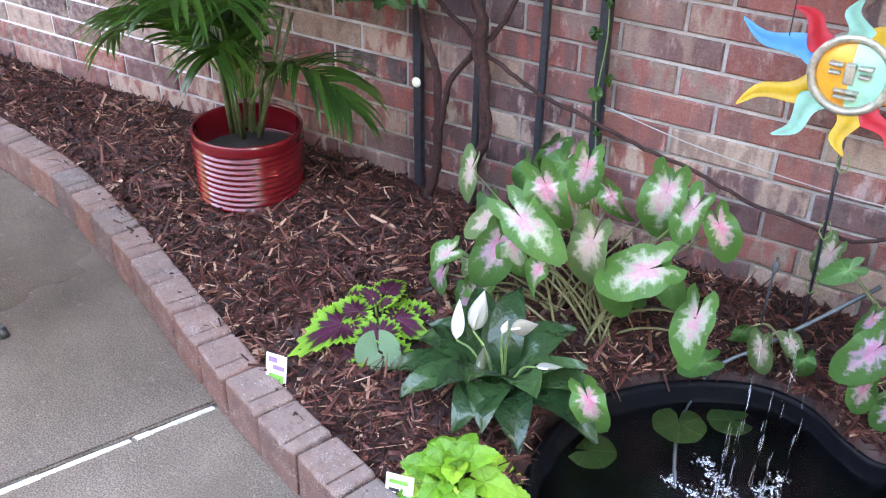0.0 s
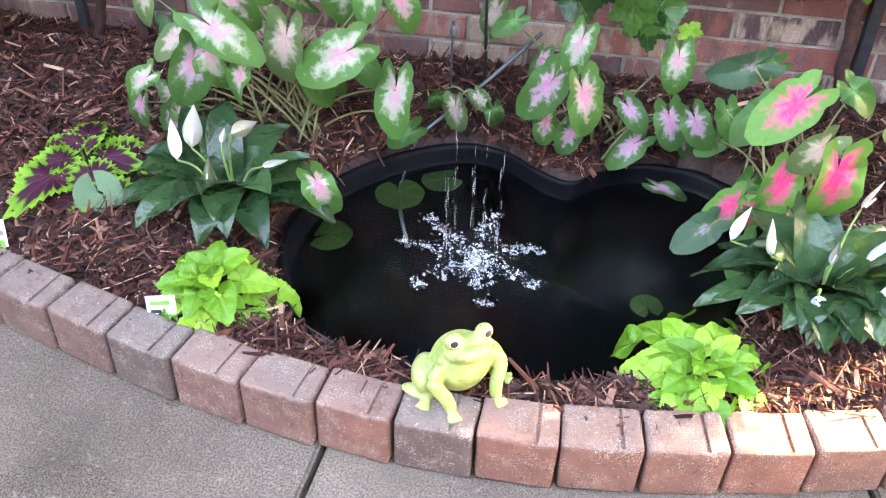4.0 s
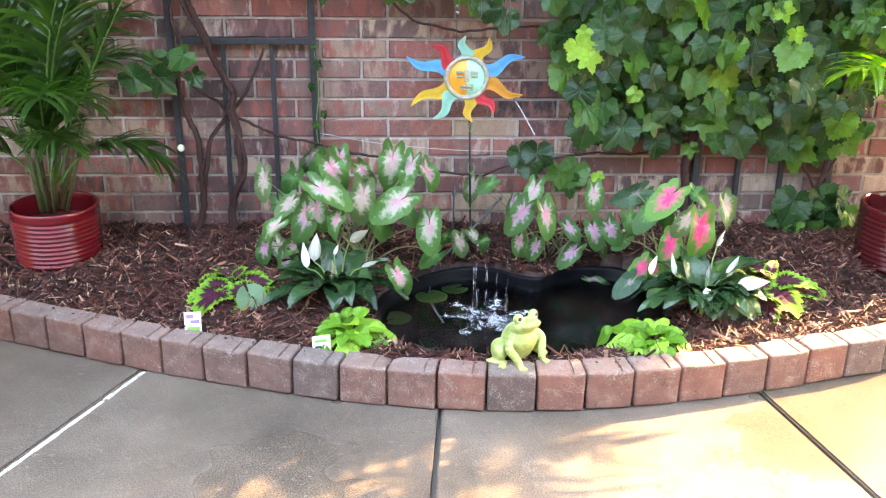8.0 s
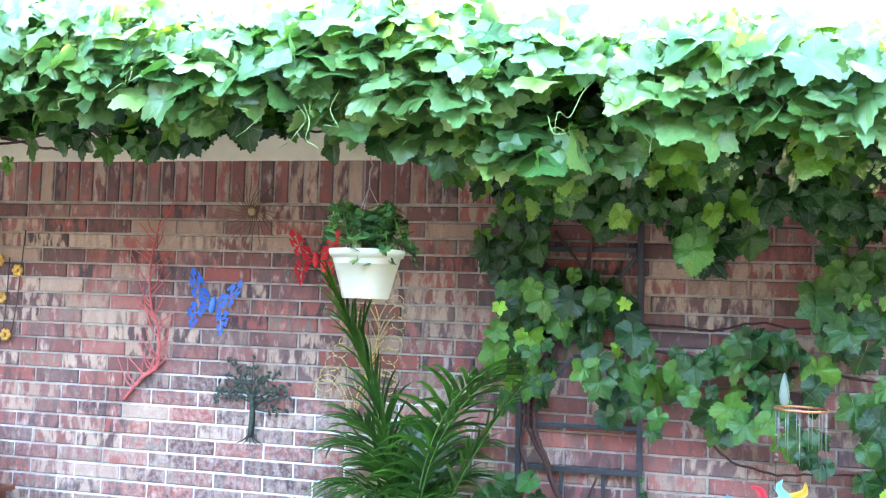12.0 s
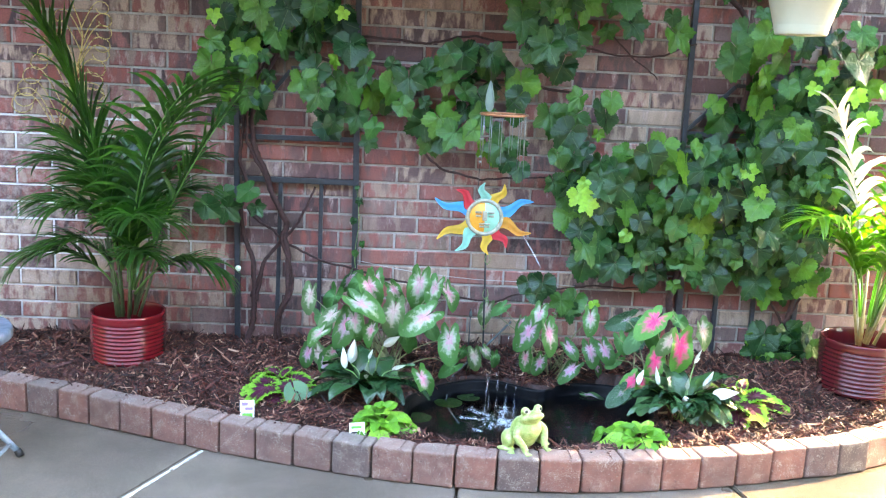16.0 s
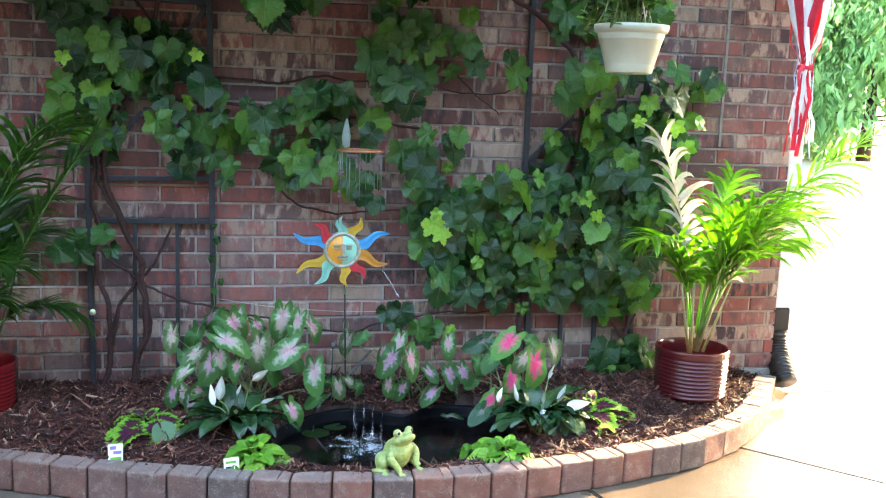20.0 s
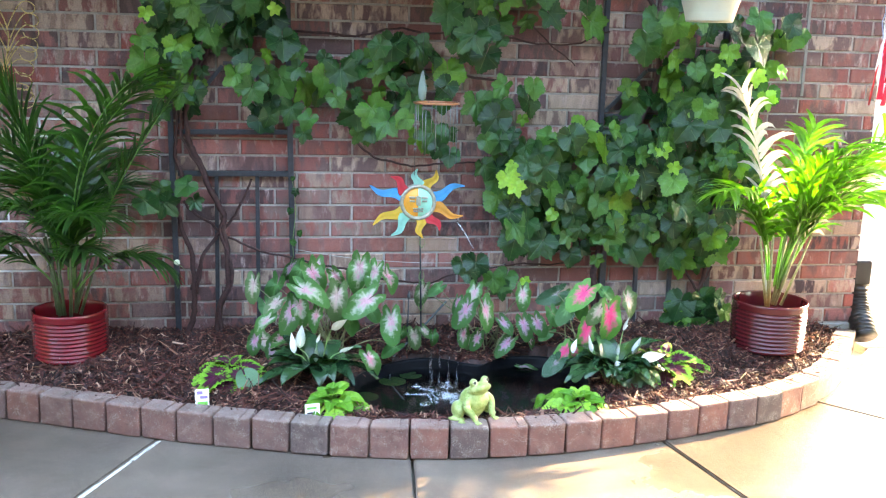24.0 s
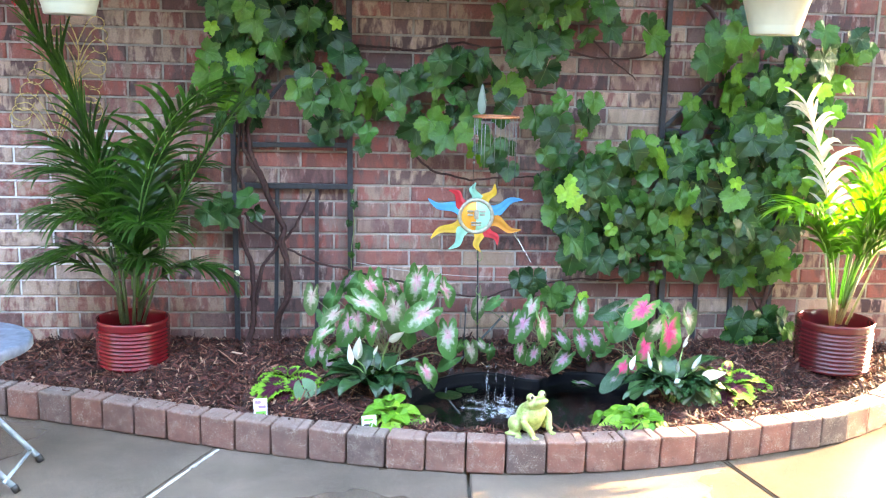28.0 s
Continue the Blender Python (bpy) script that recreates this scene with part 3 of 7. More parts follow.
box(bm, -11.3, -11.0, -7.6, 2.0, -0.1, 6.2, 0.01)
tagged(new("sky_block_wall", finish("sky_block_wall", bm, plain("sky_block_dark", (.050, .052, .045), 0.85, vary=0.3, scale=4, bump=0.2))), "unseen dark wall added to block low sky light", "wall", kind="structure")

patio = thing("patio", "grey poured concrete patio slabs with straight joints", "patio", kind="structure")

EDGE = [(-3.6, -0.3), (-2.8, -0.375), (-2.3, -0.435), (-1.95, -0.505), (-1.6, -0.615), (-1.33, -0.72), (-1.05, -0.84), (-0.75, -0.96), (-0.5, -1.045),
        (-0.22, -1.13), (0.08, -1.185), (0.36, -1.205), (0.66, -1.185), (0.97, -1.13), (1.26, -1.055), (1.56, -0.965), (1.8, -0.84), (2, -0.69), (2.2, -0.48), (2.42, -0.19), (2.56, 0)]
edge_line = spline([(x, y, 0) for x, y in EDGE], 12)


def front_y(x):
    """The bed's front edge (inner side of the blocks) at x."""
    best = min(edge_line, key=lambda p: abs(p.x - x))
    return best.y


# joints fan out from the bed: near end at the blocks, far end at y = -7
JOINTS = ((-6.5, -6.5), (-0.84, -3.43), (0.085, -0.46), (1.07, 2.24), (1.91, 7.2), (12, 14))


def slab(x0a, x0b, x1a, x1b, yb, near):
    """A slab whose near side follows the function near(x)."""
    g = 0.006
    bm = bmesh.new()
    n = 14
    rim = [(x0b + g, yb), (x1b - g, yb)] + [(x1a - g + (x0a - x1a + 2 * g) * i / n, near(x1a + (x0a - x1a) * i / n)) for i in range(n + 1)]
    f = bm.faces.new([bm.verts.new((x, y, -0.06)) for x, y in rim])
    top = bmesh.ops.extrude_face_region(bm, geom=[f])
    vs = [v for v in top["geom"] if isinstance(v, bmesh.types.BMVert)]
    bmesh.ops.translate(bm, vec=(0, 0, 0.06), verts=vs)
    bmesh.ops.recalc_face_normals(bm, faces=bm.faces)
    es = [e for e in bm.edges if all(v.co.z > -0.01 for v in e.verts)]
    bmesh.ops.bevel(bm, geom=es, offset=0.006, segments=2, affect='EDGES')
    return bm


for (a0, b0), (a1, b1) in zip(JOINTS, JOINTS[1:]):
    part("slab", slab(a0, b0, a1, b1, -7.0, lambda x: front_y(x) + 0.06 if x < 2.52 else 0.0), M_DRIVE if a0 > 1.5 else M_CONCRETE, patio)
for i in range(5):
    for j in range(4):
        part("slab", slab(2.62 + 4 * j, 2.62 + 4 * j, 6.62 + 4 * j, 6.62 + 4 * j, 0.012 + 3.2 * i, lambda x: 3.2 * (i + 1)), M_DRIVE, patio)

bm = bmesh.new()
caulk_rng = random.Random(3)
for i in range(34):
    y0, y1 = -0.93 - 0.045 * i, -0.93 - 0.045 * (i + 1) + (0.010 if caulk_rng.random() < .15 else 0)
    w0 = 0.005 + 0.005 * caulk_rng.random()
    ring = [bm.verts.new((-0.84 + 0.4245 * (y + 0.90) + s, y, z)) for y in (y0, y1) for s, z in ((-w0, -.004), (-w0 * .7, .0035), (w0 * .7, .004), (w0, -.004))]
    for p, q in ((0, 1), (1, 2), (2, 3)):
        bm.faces.new((ring[p], ring[q], ring[q + 4], ring[p + 4]))
part("joint_caulk", bm, plain("white_caulk", (.55, .54, .51), .8, vary=.4, scale=60, bump=.6), patio, "cracked white caulk in a joint")

# ---- curved edging of paver blocks ----
PHASE = 0.0924


def walk_line(step):
    """Points at equal steps along the edging, each with its direction."""
    out, left = [], PHASE
    for a, b in zip(edge_line, edge_line[1:]):
        d = (b - a).length
        while left <= d:
            out.append((a + (b - a) * (left / d), (b - a).normalized()))
            left += step
        left -= d
    return out


def paver_block(seed):
    """A tumbled block with rounded arrises and a shallow groove across the top near one end."""
    rng = random.Random(seed)
    bm = bmesh.new()
    box(bm, -0.0708, 0.0708, 0.0, 0.095, 0.0, 0.125)
    bmesh.ops.bevel(bm, geom=[e for e in bm.edges], offset=0.0095, segments=3, affect='EDGES', profile=0.55)
    cut = rng.choice((0.030, 0.034, 0.038))
    for dx in (-0.0035, 0.0035):
        bmesh.ops.bisect_plane(bm, geom=bm.verts[:] + bm.edges[:] + bm.faces[:], plane_co=(cut + dx, 0, 0), plane_no=(1, 0, 0))
    top = [f for f in bm.faces if f.normal.z > .9 and abs(f.calc_center_median().x - cut) < .003]
    bmesh.ops.inset_region(bm, faces=top, thickness=0.001, depth=-0.005)
    for v in bm.verts:                                  # worn, slightly uneven
        p = v.co * 16 + Vector((seed * 7.3, 0, 0))
        v.co += Vector((noise.noise(p), noise.noise(p + Vector((9, 0, 0))), noise.noise(p + Vector((0, 9, 0))))) * .0042
    return finish("paver", bm, M_PAVER)


def lay_edging():
    edging = thing("edging", "curved bed edging of tumbled red-brown paver blocks", "edging", kind="structure")
    meshes = [paver_block(i) for i in range(6)]
    rng = random.Random(8)
    for p, d in walk_line(0.1482)[:-1]:
        q = p + d * 0.0741
        n = Vector((-d.y, d.x, 0))
        a = math.atan2(d.y, d.x) + rng.uniform(-.02, .02)
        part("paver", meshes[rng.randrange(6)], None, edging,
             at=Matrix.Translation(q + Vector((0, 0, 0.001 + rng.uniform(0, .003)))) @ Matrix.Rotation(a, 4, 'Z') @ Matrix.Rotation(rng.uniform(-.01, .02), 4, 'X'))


# ---- pond outline, mulch bed ----
POND = [(-.13, -.78), (-.13, -.62), (-.08, -.48), (.04, -.35), (.19, -.27), (.31, -.28), (.41, -.35), (.49, -.38), (.57, -.31), (.68, -.27),
        (.82, -.29), (.92, -.40), (.94, -.60), (.84, -.83), (.66, -.98), (.42, -1.045), (.15, -1.035), (-.05, -.95)]
pond_line = [Vector((p.x, p.y)) for p in spline([(x, y, 0) for x, y in POND + POND[:1]], 5)[:-1]]


def in_pond(x, y, grow=0.0):
    c = Vector((0.38, -0.65))
    q = c + (Vector((x, y)) - c) * (1 / (1 + grow))
    inside = False
    for a, b in zip(pond_line, pond_line[1:] + pond_line[:1]):
        if (a.y > q.y) != (b.y > q.y) and q.x < a.x + (q.y - a.y) / (b.y - a.y) * (b.x - a.x):
            inside = not inside
    return inside


def bed_z(x, y):
    back = min(1.0, max(0.0, (y - front_y(x) - 0.09) / 0.5))
    z = 0.105 + 0.06 * back * back * (3 - 2 * back)
    z += 0.012 * noise.noise(Vector((x * 3.1, y * 3.1, 0.3))) + 0.008 * noise.noise(Vector((x * 11, y * 11, 4.3)))
    c = (Vector((x, y)) - Vector((0.38, -0.62)))
    near = max(0.0, 1 - max(0.0, math.hypot(c.x / 0.62, c.y / 0.45) - 0.9) / 0.3)
    return z - 0.055 * near * back


def build_bed():
    bm = bmesh.new()
    nx, ny = 150, 40
    grid = []
    for i in range(nx + 1):
        x = -3.6 + 6.14 * i / nx
        y0 = min(front_y(x) + 0.05, -0.01)
        grid.append([bm.verts.new((x, y0 + (0.004 - y0) * j / ny, 0)) for j in range(ny + 1)])
    for col in grid:
        for v in col:
            v.co.z = -0.36 if in_pond(v.co.x, v.co.y, -0.02) else bed_z(v.co.x, v.co.y)
    for a, b in zip(grid, grid[1:]):
        for j in range(ny):
            bm.faces.new((a[j], b[j], b[j + 1], a[j + 1]))
    bed = tagged(new("mulch_bed", finish("mulch_bed", bm, M_MULCH, True)), "raised planting bed of dark red-brown shredded wood mulch", "mulch bed", kind="structure")
    rng = random.Random(12)
    verts, faces = [], []
    want = 40000
    while want:
        x = rng.uniform(-3.5, 2.5)
        y = rng.uniform(-1.17, -0.005)
        if y < front_y(x) + 0.075 or in_pond(x, y, 0.015):
            continue
        want -= 1
        l = rng.uniform(.008, .038) * (1.9 if rng.random() < .16 else 1)
        w = rng.uniform(.0010, .0028) if want % 4 else rng.uniform(.0028, .0066)
        h = w * rng.uniform(.35, .8)
        m = Matrix.Translation((x, y, bed_z(x, y) + rng.uniform(-.002, .012))) @ Matrix.Rotation(rng.uniform(0, 6.3), 4, 'Z') @ Matrix.Rotation(rng.gauss(0, .42), 4, 'Y') @ Matrix.Rotation(rng.uniform(-1, 1), 4, 'X')
        n = len(verts)
        k = rng.uniform(.4, 1)
        bend = rng.uniform(-.003, .003)
        for p in ((-l, -w * k, -h), (-l, w * k, -h), (-l, 0, h), (0, -w, -h + bend), (0, w, -h + bend), (0, w * .2, h + bend), (l, -w * .5, -h), (l, w * .3, -h), (l, 0, h * .6)):
            verts.append(m @ Vector(p))
        for s in (0, 3):
            for i in range(3):
                faces.append((n + s + i, n + s + (i + 1) % 3, n + s + 3 + (i + 1) % 3, n + s + 3 + i))
        faces += [(n, n + 2, n + 1), (n + 6, n + 7, n + 8)]
    me = bpy.data.meshes.new("wood_chips")
    me.from_pydata([tuple(v) for v in verts], [], faces)
    me.materials.append(M_CHIP)
    ob = new("wood_chips", me)
    ob.parent = bed
    tagged(ob, "shredded red-brown wood chips", kind="stuff")


# ---- pond ----
def build_pond():
    pond = thing("pond", "small black plastic garden pond full of water", "pond", at=Matrix.Translation((0.38, -0.65, 0.0)))
    c = Vector((0.38, -0.65))
    bm = bmesh.new()
    prof = ((1.00, 0.060), (1.00, 0.082), (0.985, 0.092), (0.965, 0.090), (0.950, 0.080), (0.945, 0.055), (0.925, 0.040), (0.90, 0.030),
            (0.86, -0.06), (0.80, -0.14), (0.70, -0.28))
    rings = []
    for s, z in prof:
        rings.append([bm.verts.new(((p.x - c.x) * s, (p.y - c.y) * s, z)) for p in pond_line])
    n = len(pond_line)
    for a, b in zip(rings, rings[1:]):
        for i in range(n):
            bm.faces.new((a[i], b[i], b[(i + 1) % n], a[(i + 1) % n]))
    bm.faces.new(rings[-1])
    bmesh.ops.recalc_face_normals(bm, faces=bm.faces)
    part("liner", bm, M_LINER, pond, "moulded black plastic liner with a rolled rim", True)
    bm = bmesh.new()
    vs = [bm.verts.new(((p.x - c.x) * 0.932, (p.y - c.y) * 0.932, 0.045)) for p in pond_line]
    bm.faces.new(vs).normal_update()
    if bm.faces[:][0].normal.z < 0:
        bmesh.ops.reverse_faces(bm, faces=bm.faces[:])
    part("water", bm, M_WATER, pond, "dark still water")


lay_edging()
build_bed()
build_pond()


# ---- leaves ----
def leaf_mesh(name, outline, mat, steps=22, bend=0.25, cup=0.15, wave=0.04, seed=0):
    """A flat blade with its stalk's end at the origin and its tip along +y, 1 long; outline gives the radius for an angle from the tip."""
    rng = random.Random(seed)
    bm = bmesh.new()
    uvl = bm.loops.layers.uv.new("UVMap")
    ph = rng.uniform(0, 6)
    def shaped(x, y, q, a):
        return (x, y, -bend * y * abs(y) + cup * abs(x) * (1 if abs(x) > 0 else 0) + wave * q * math.sin(3 * a + ph) - 0.02 * q)
    mid = bm.verts.new((0, 0, 0))
    rings, data = [], {mid: (0.0, 0.0)}
    for q in (0.3, 0.62, 1.0):
        ring = []
        for i in range(steps):
            a = -math.pi + 2 * math.pi * (i + 0.5) / steps
            r = outline(a) * q
            v = bm.verts.new(shaped(r * math.sin(a), r * math.cos(a), q, a))
            data[v] = (q, a / math.pi)
            ring.append(v)
        rings.append(ring)
    for i in range(steps):
        j = (i + 1) % steps
        if i < steps - 1:
            bm.faces.new((mid, rings[0][j], rings[0][i]))
            for u, v in zip(rings, rings[1:]):
                bm.faces.new((u[i], u[j], v[j], v[i]))
    for f in bm.faces:
        f.normal_update()
        if f.normal.z < 0:
            f.normal_flip()
        for lp in f.loops:
            lp[uvl].uv = data[lp.vert]
    return finish(name, bm, mat, True)


def grape_outline(a):
    """Broad, with three to five shallow pointed lobes, a toothed edge and a notch at the stalk."""
    b = abs(a)
    r = 0.52 + max(.36 * max(0, 1 - b / .52), .28 * max(0, 1 - abs(b - 1.10) / .46), .16 * max(0, 1 - abs(b - 2.05) / .48))
    r *= 1 - 0.42 * max(0.0, (b - 2.75) / 0.39)
    return r * (1 + 0.052 * math.sin(27 * a))


def grape_outline_soft(a):
    b = abs(a)
    r = 0.60 + max(.24 * max(0, 1 - b / .64), .13 * max(0, 1 - abs(b - 1.05) / .52), .07 * max(0, 1 - abs(b - 2.1) / .5))
    return r * (1 - 0.45 * max(0.0, (b - 2.7) / 0.44)) * (1 + 0.048 * math.sin(27 * a))


def heart_outline(a):
    """A caladium: broad, with a pointed tip and two rounded lobes behind the stalk."""
    b = abs(a)
    if b < 2.2:
        r = 0.41 + 0.59 * max(0.0, 1 - b / 1.1) ** 1.35 + 0.03 * math.sin(b * 2)
    elif b < 2.85:
        r = 0.40 + 0.21 * math.sin((b - 2.2) / 0.65 * math.pi / 2)
    else:
        r = 0.61 - 1.2 * (b - 2.85)
    return max(0.26, r)


def coleus_outline(a):
    b = abs(a)
    r = 0.44 / (0.44 + 0.56 * min(1.0, b / 0.95)) if b < 2.2 else 0.44 - .10 * (b - 2.2)
    return r * (1 + 0.085 * math.sin(26 * a))


def lime_outline(a):
    b = abs(a)
    r = 0.58 + 0.42 * max(0.0, 1 - b / 0.9) ** 1.2 if b < 2.4 else 0.56
    return r * (1 + 0.028 * math.sin(24 * a))


GRAPE = [leaf_mesh("leaf", grape_outline if i % 2 else grape_outline_soft, M_VINE_ONE, 54, 0.16 + .12 * i, 0.04 + .07 * i, 0.07 + .02 * i, i) for i in range(4)]


def leaf_batch(name, parent, src, mats, mat, label=""):
    """Many leaves of the given shapes joined into one mesh of loose leaves."""
    vs, fs, uvs = [], [], []
    cache, n = {}, 0
    for k, m in mats:
        me = src[k]
        if k not in cache:
            co = np.empty(len(me.vertices) * 3)
            me.vertices.foreach_get("co", co)
            fl = [tuple(p.vertices) for p in me.polygons]
            uv = np.empty(len(me.loops) * 2)
            me.uv_layers[0].data.foreach_get("uv", uv)
            cache[k] = (co.reshape(-1, 3), fl, uv)
        co, fl, uv = cache[k]
        a = np.array(m)
        vs.append(co @ a[:3, :3].T + a[:3, 3])
        fs += [tuple(i + n for i in f) for f in fl]
        n += len(co)
        uvs.append(uv)
    me = bpy.data.meshes.new(name)
    me.from_pydata(np.vstack(vs).tolist(), [], fs)
    me.uv_layers.new(name="UVMap")
    me.uv_layers[0].data.foreach_set("uv", np.concatenate(uvs))
    me.materials.append(mat)
    me.polygons.foreach_set("use_smooth", [True] * len(me.polygons))
    ob = new(name, me)
    ob.parent = parent
    return tagged(ob, label, kind="stuff")


# ---- pots ----
def ribbed_pot(name, label, x, y, z, mat, r=0.165, h=0.235):
    pot = thing(name, label, "plant pot", "glazed pots", at=Matrix.Translation((x, y, z)))
    prof = [(0.0, 0.004), (r * 0.90, 0.004), (r * 0.93, 0.012)]
    ribs = 10
    z0, z1 = 0.020, h - 0.030
    for i in range(ribs * 6 + 1):
        t = i / (ribs * 6)
        rr = r * (0.945 + 0.035 * t) + 0.0042 * math.cos(2 * math.pi * ribs * t)
        prof.append((rr, z0 + (z1 - z0) * t))
    prof += [(r * 0.985, h - 0.022), (r * 1.0, h - 0.016), (r * 1.0, h - 0.004), (r * 0.985, h), (r * 0.955, h), (r * 0.94, h - 0.006), (r * 0.93, h - 0.07)]
    bm = bmesh.new()
    lathe(bm, prof, 56)
    part("body", bm, mat, pot, "", True)
    bm = bmesh.new()
    lathe(bm, [(0.001, h - 0.070), (r * 0.5, h - 0.080), (r * 0.935, h - 0.085)], 28)
    for v in bm.verts:
        v.co.z += 0.008 * noise.noise(v.co * 40)
    bmesh.ops.recalc_face_normals(bm, faces=bm.faces)
    part("soil", bm, M_SOIL, pot, "dark potting soil", True)
    return pot


POT_L = (-1.300, -0.272, 0.132)
POT_R = (1.835, -0.415, 0.150)
ribbed_pot("plant_pot", "bright red glazed ribbed ceramic pot on the mulch", *POT_L, M_GLAZE, 0.157, 0.218)
ribbed_pot("plant_pot", "dark red glazed ribbed ceramic pot beside the downspout", *POT_R, M_GLAZE_DARK, 0.170, 0.235)


def palm(label, base, fronds, canes, seed, width=.0112, pairs=22, green=M_PALM):
    """An areca palm: canes, and feather fronds that rise and arch out. A frond: azimuth, length, rise, droop, leaflet length."""
    rng = random.Random(seed)
    plant = thing("palm", label, "palm", "potted palms", at=Matrix.Translation(base))
    for i in range(canes):
        a = rng.uniform(0, 6.3)
        lean = rng.uniform(.02, .13)
        foot = Vector((math.cos(a), math.sin(a), 0)) * rng.uniform(.01, .05)
        bm = bmesh.new()
        tube(bm, [foot, foot + Vector((math.cos(a) * lean * .5, math.sin(a) * lean * .5, .16)), foot + Vector((math.cos(a) * lean, math.sin(a) * lean, .34))], 0.0075, 8, 0.0045)
        part("cane", bm, M_CANE if green is M_PALM else M_CANE_SUN, plant, "", True)
    for az, length, rise, droop, leaf, start, *more in fronds:
        spread = more[0] if more else 0.66
        # A second extra value marks a frond painted pale for sun glare.
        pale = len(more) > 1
        d = Vector((math.cos(radians(az)), math.sin(radians(az)), 0))
        e = radians(rise)
        p = Vector((d.x * .03, d.y * .03, start))
        pts, n = [], 22
        for i in range(n + 1):
            pts.append(p.copy())
            t = i / n
            ee = e - radians(droop) * t ** 1.5
            p = p + (d * math.cos(ee) + Vector((0, 0, math.sin(ee)))) * (length / n)
        bm = bmesh.new()
        uvl = bm.loops.layers.uv.new("UVMap")
        tube(bm, pts, 0.006, 5, 0.0015)
        side = d.cross(Vector((0, 0, 1)))
        m = pairs
        for i in range(m):
            t = 0.30 + 0.70 * i / (m - 1)
            f = t * n
            k = min(n - 1, int(f))
            q = pts[k].lerp(pts[k + 1], f - k)
            along = (pts[k + 1] - pts[k]).normalized()
            upv = side.cross(along)
            ll = leaf * (0.55 + 0.6 * math.sin(math.pi * min(1, (t - .22) / .85)) ** .8) * rng.uniform(.88, 1.1)
            for s in (-1, 1):
                out = (along * (0.62 + .5 * t) * rng.uniform(.72, 1.25) + side * s * spread * rng.uniform(.85, 1.15) + upv * rng.uniform(-.05, .50)).normalized()
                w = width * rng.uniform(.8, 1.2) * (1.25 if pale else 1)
                fall = -rng.uniform(.12, .27)
                prev, x = None, q.copy()
                for j in range(6):
                    u = j / 5
                    ww = w * (1.0 - u) ** .6 * (0.6 + min(1, u * 4) * .4) + 0.0004
                    cr = out.cross(upv).normalized() * ww
                    fold = upv * ww * 0.35
                    cur = (bm.verts.new(x - cr + fold), bm.verts.new(x), bm.verts.new(x + cr + fold))
                    if prev:
                        for g in (0, 1):
                            fc = bm.faces.new((prev[g], prev[g + 1], cur[g + 1], cur[g]))
                            for lp in fc.loops:
                                lp[uvl].uv = (0.5, 0.10)
                    prev = cur
                    x = x + out * (ll / 5)
                    out = (out + Vector((0, 0, fall - .12 * u))).normalized()
        part("frond", bm, M_PALM_GLARE if pale else green, plant, "pale frond with sun glare put into its colour" if pale else "", True)
    return plant


palm("tall green areca palm growing in the red pot", (POT_L[0], POT_L[1], POT_L[2] + 0.19),
     [(160, 1.30, 80, 28, .26, .12, .26), (158, 1.10, 81, 24, .22, .12, .28), (326, 1.00, 91, 62, .32, .12, 1.05), (346, .92, 90, 56, .30, .14, 1.0), (342, .98, 66, 16, .13, .12, .3), (186, .50, 56, 108, .20, .10),
      (350, .46, 54, 100, .18, .10), (172, .54, 84, 100, .24, .30), (100, .62, 84, 60, .22, .24),
      (290, .50, 82, 96, .21, .16), (40, .60, 84, 66, .22, .18), (222, .46, 84, 104, .22, .20), (312, .44, 82, 98, .20, .18), (75, .58, 84, 50, .2, .18),
      (192, .46, 82, 104, .22, .22), (140, .52, 82, 84, .22, .20), (160, .66, 86, 66, .24, .22), (300, .34, 76, 92, .18, .12), (20, .44, 82, 80, .2, .22), (205, .40, 80, 104, .2, .10)], 13, 21)
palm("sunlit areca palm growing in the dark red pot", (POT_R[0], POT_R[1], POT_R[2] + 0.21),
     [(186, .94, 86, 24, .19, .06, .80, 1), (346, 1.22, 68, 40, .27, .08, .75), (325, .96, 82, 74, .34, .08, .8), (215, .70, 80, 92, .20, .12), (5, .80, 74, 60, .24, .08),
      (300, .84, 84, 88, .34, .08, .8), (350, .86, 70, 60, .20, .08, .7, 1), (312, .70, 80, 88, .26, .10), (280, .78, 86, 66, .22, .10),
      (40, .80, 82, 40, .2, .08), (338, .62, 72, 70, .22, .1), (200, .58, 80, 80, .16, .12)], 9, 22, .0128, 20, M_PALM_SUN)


# ---- trellises ----
def trellis(label, bars, braces, knob=None):
    t = thing("trellis", label, "trellis", "wall trellises")
    for x0, z0, x1, z1, w in bars:
        bm = bmesh.new()
        a, b = Vector((x0, 0, z0)), Vector((x1, 0, z1))
        d = b - a
        m = Matrix.Translation((x0, -0.032, z0)) @ Matrix.Rotation(-math.atan2(d.z, d.x), 4, 'Y')
        box(bm, 0, d.length, -w * .45, w * .45, -w / 2, w / 2, 0.0025, m)
        part("post" if abs(d.z) > abs(d.x) * 3 else "rail", bm, M_TRELLIS, t)
    for pts in braces:
        bm = bmesh.new()
        tube(bm, spline([(x, -0.045, z) for x, z in pts], 5), 0.007, 6)
        part("brace", bm, M_TRELLIS, t, "", True)
    if knob:
        bm = bmesh.new()
        bmesh.ops.create_uvsphere(bm, u_segments=14, v_segments=8, radius=0.014, matrix=Matrix.Translation((knob[0], -0.055, knob[1])) @ Matrix.Diagonal((1, .6, 1, 1)))
        part("knob", bm, plain("pale_knob", (.75, .78, .55), .4), t, "pale yellow round knob", True)
    return t


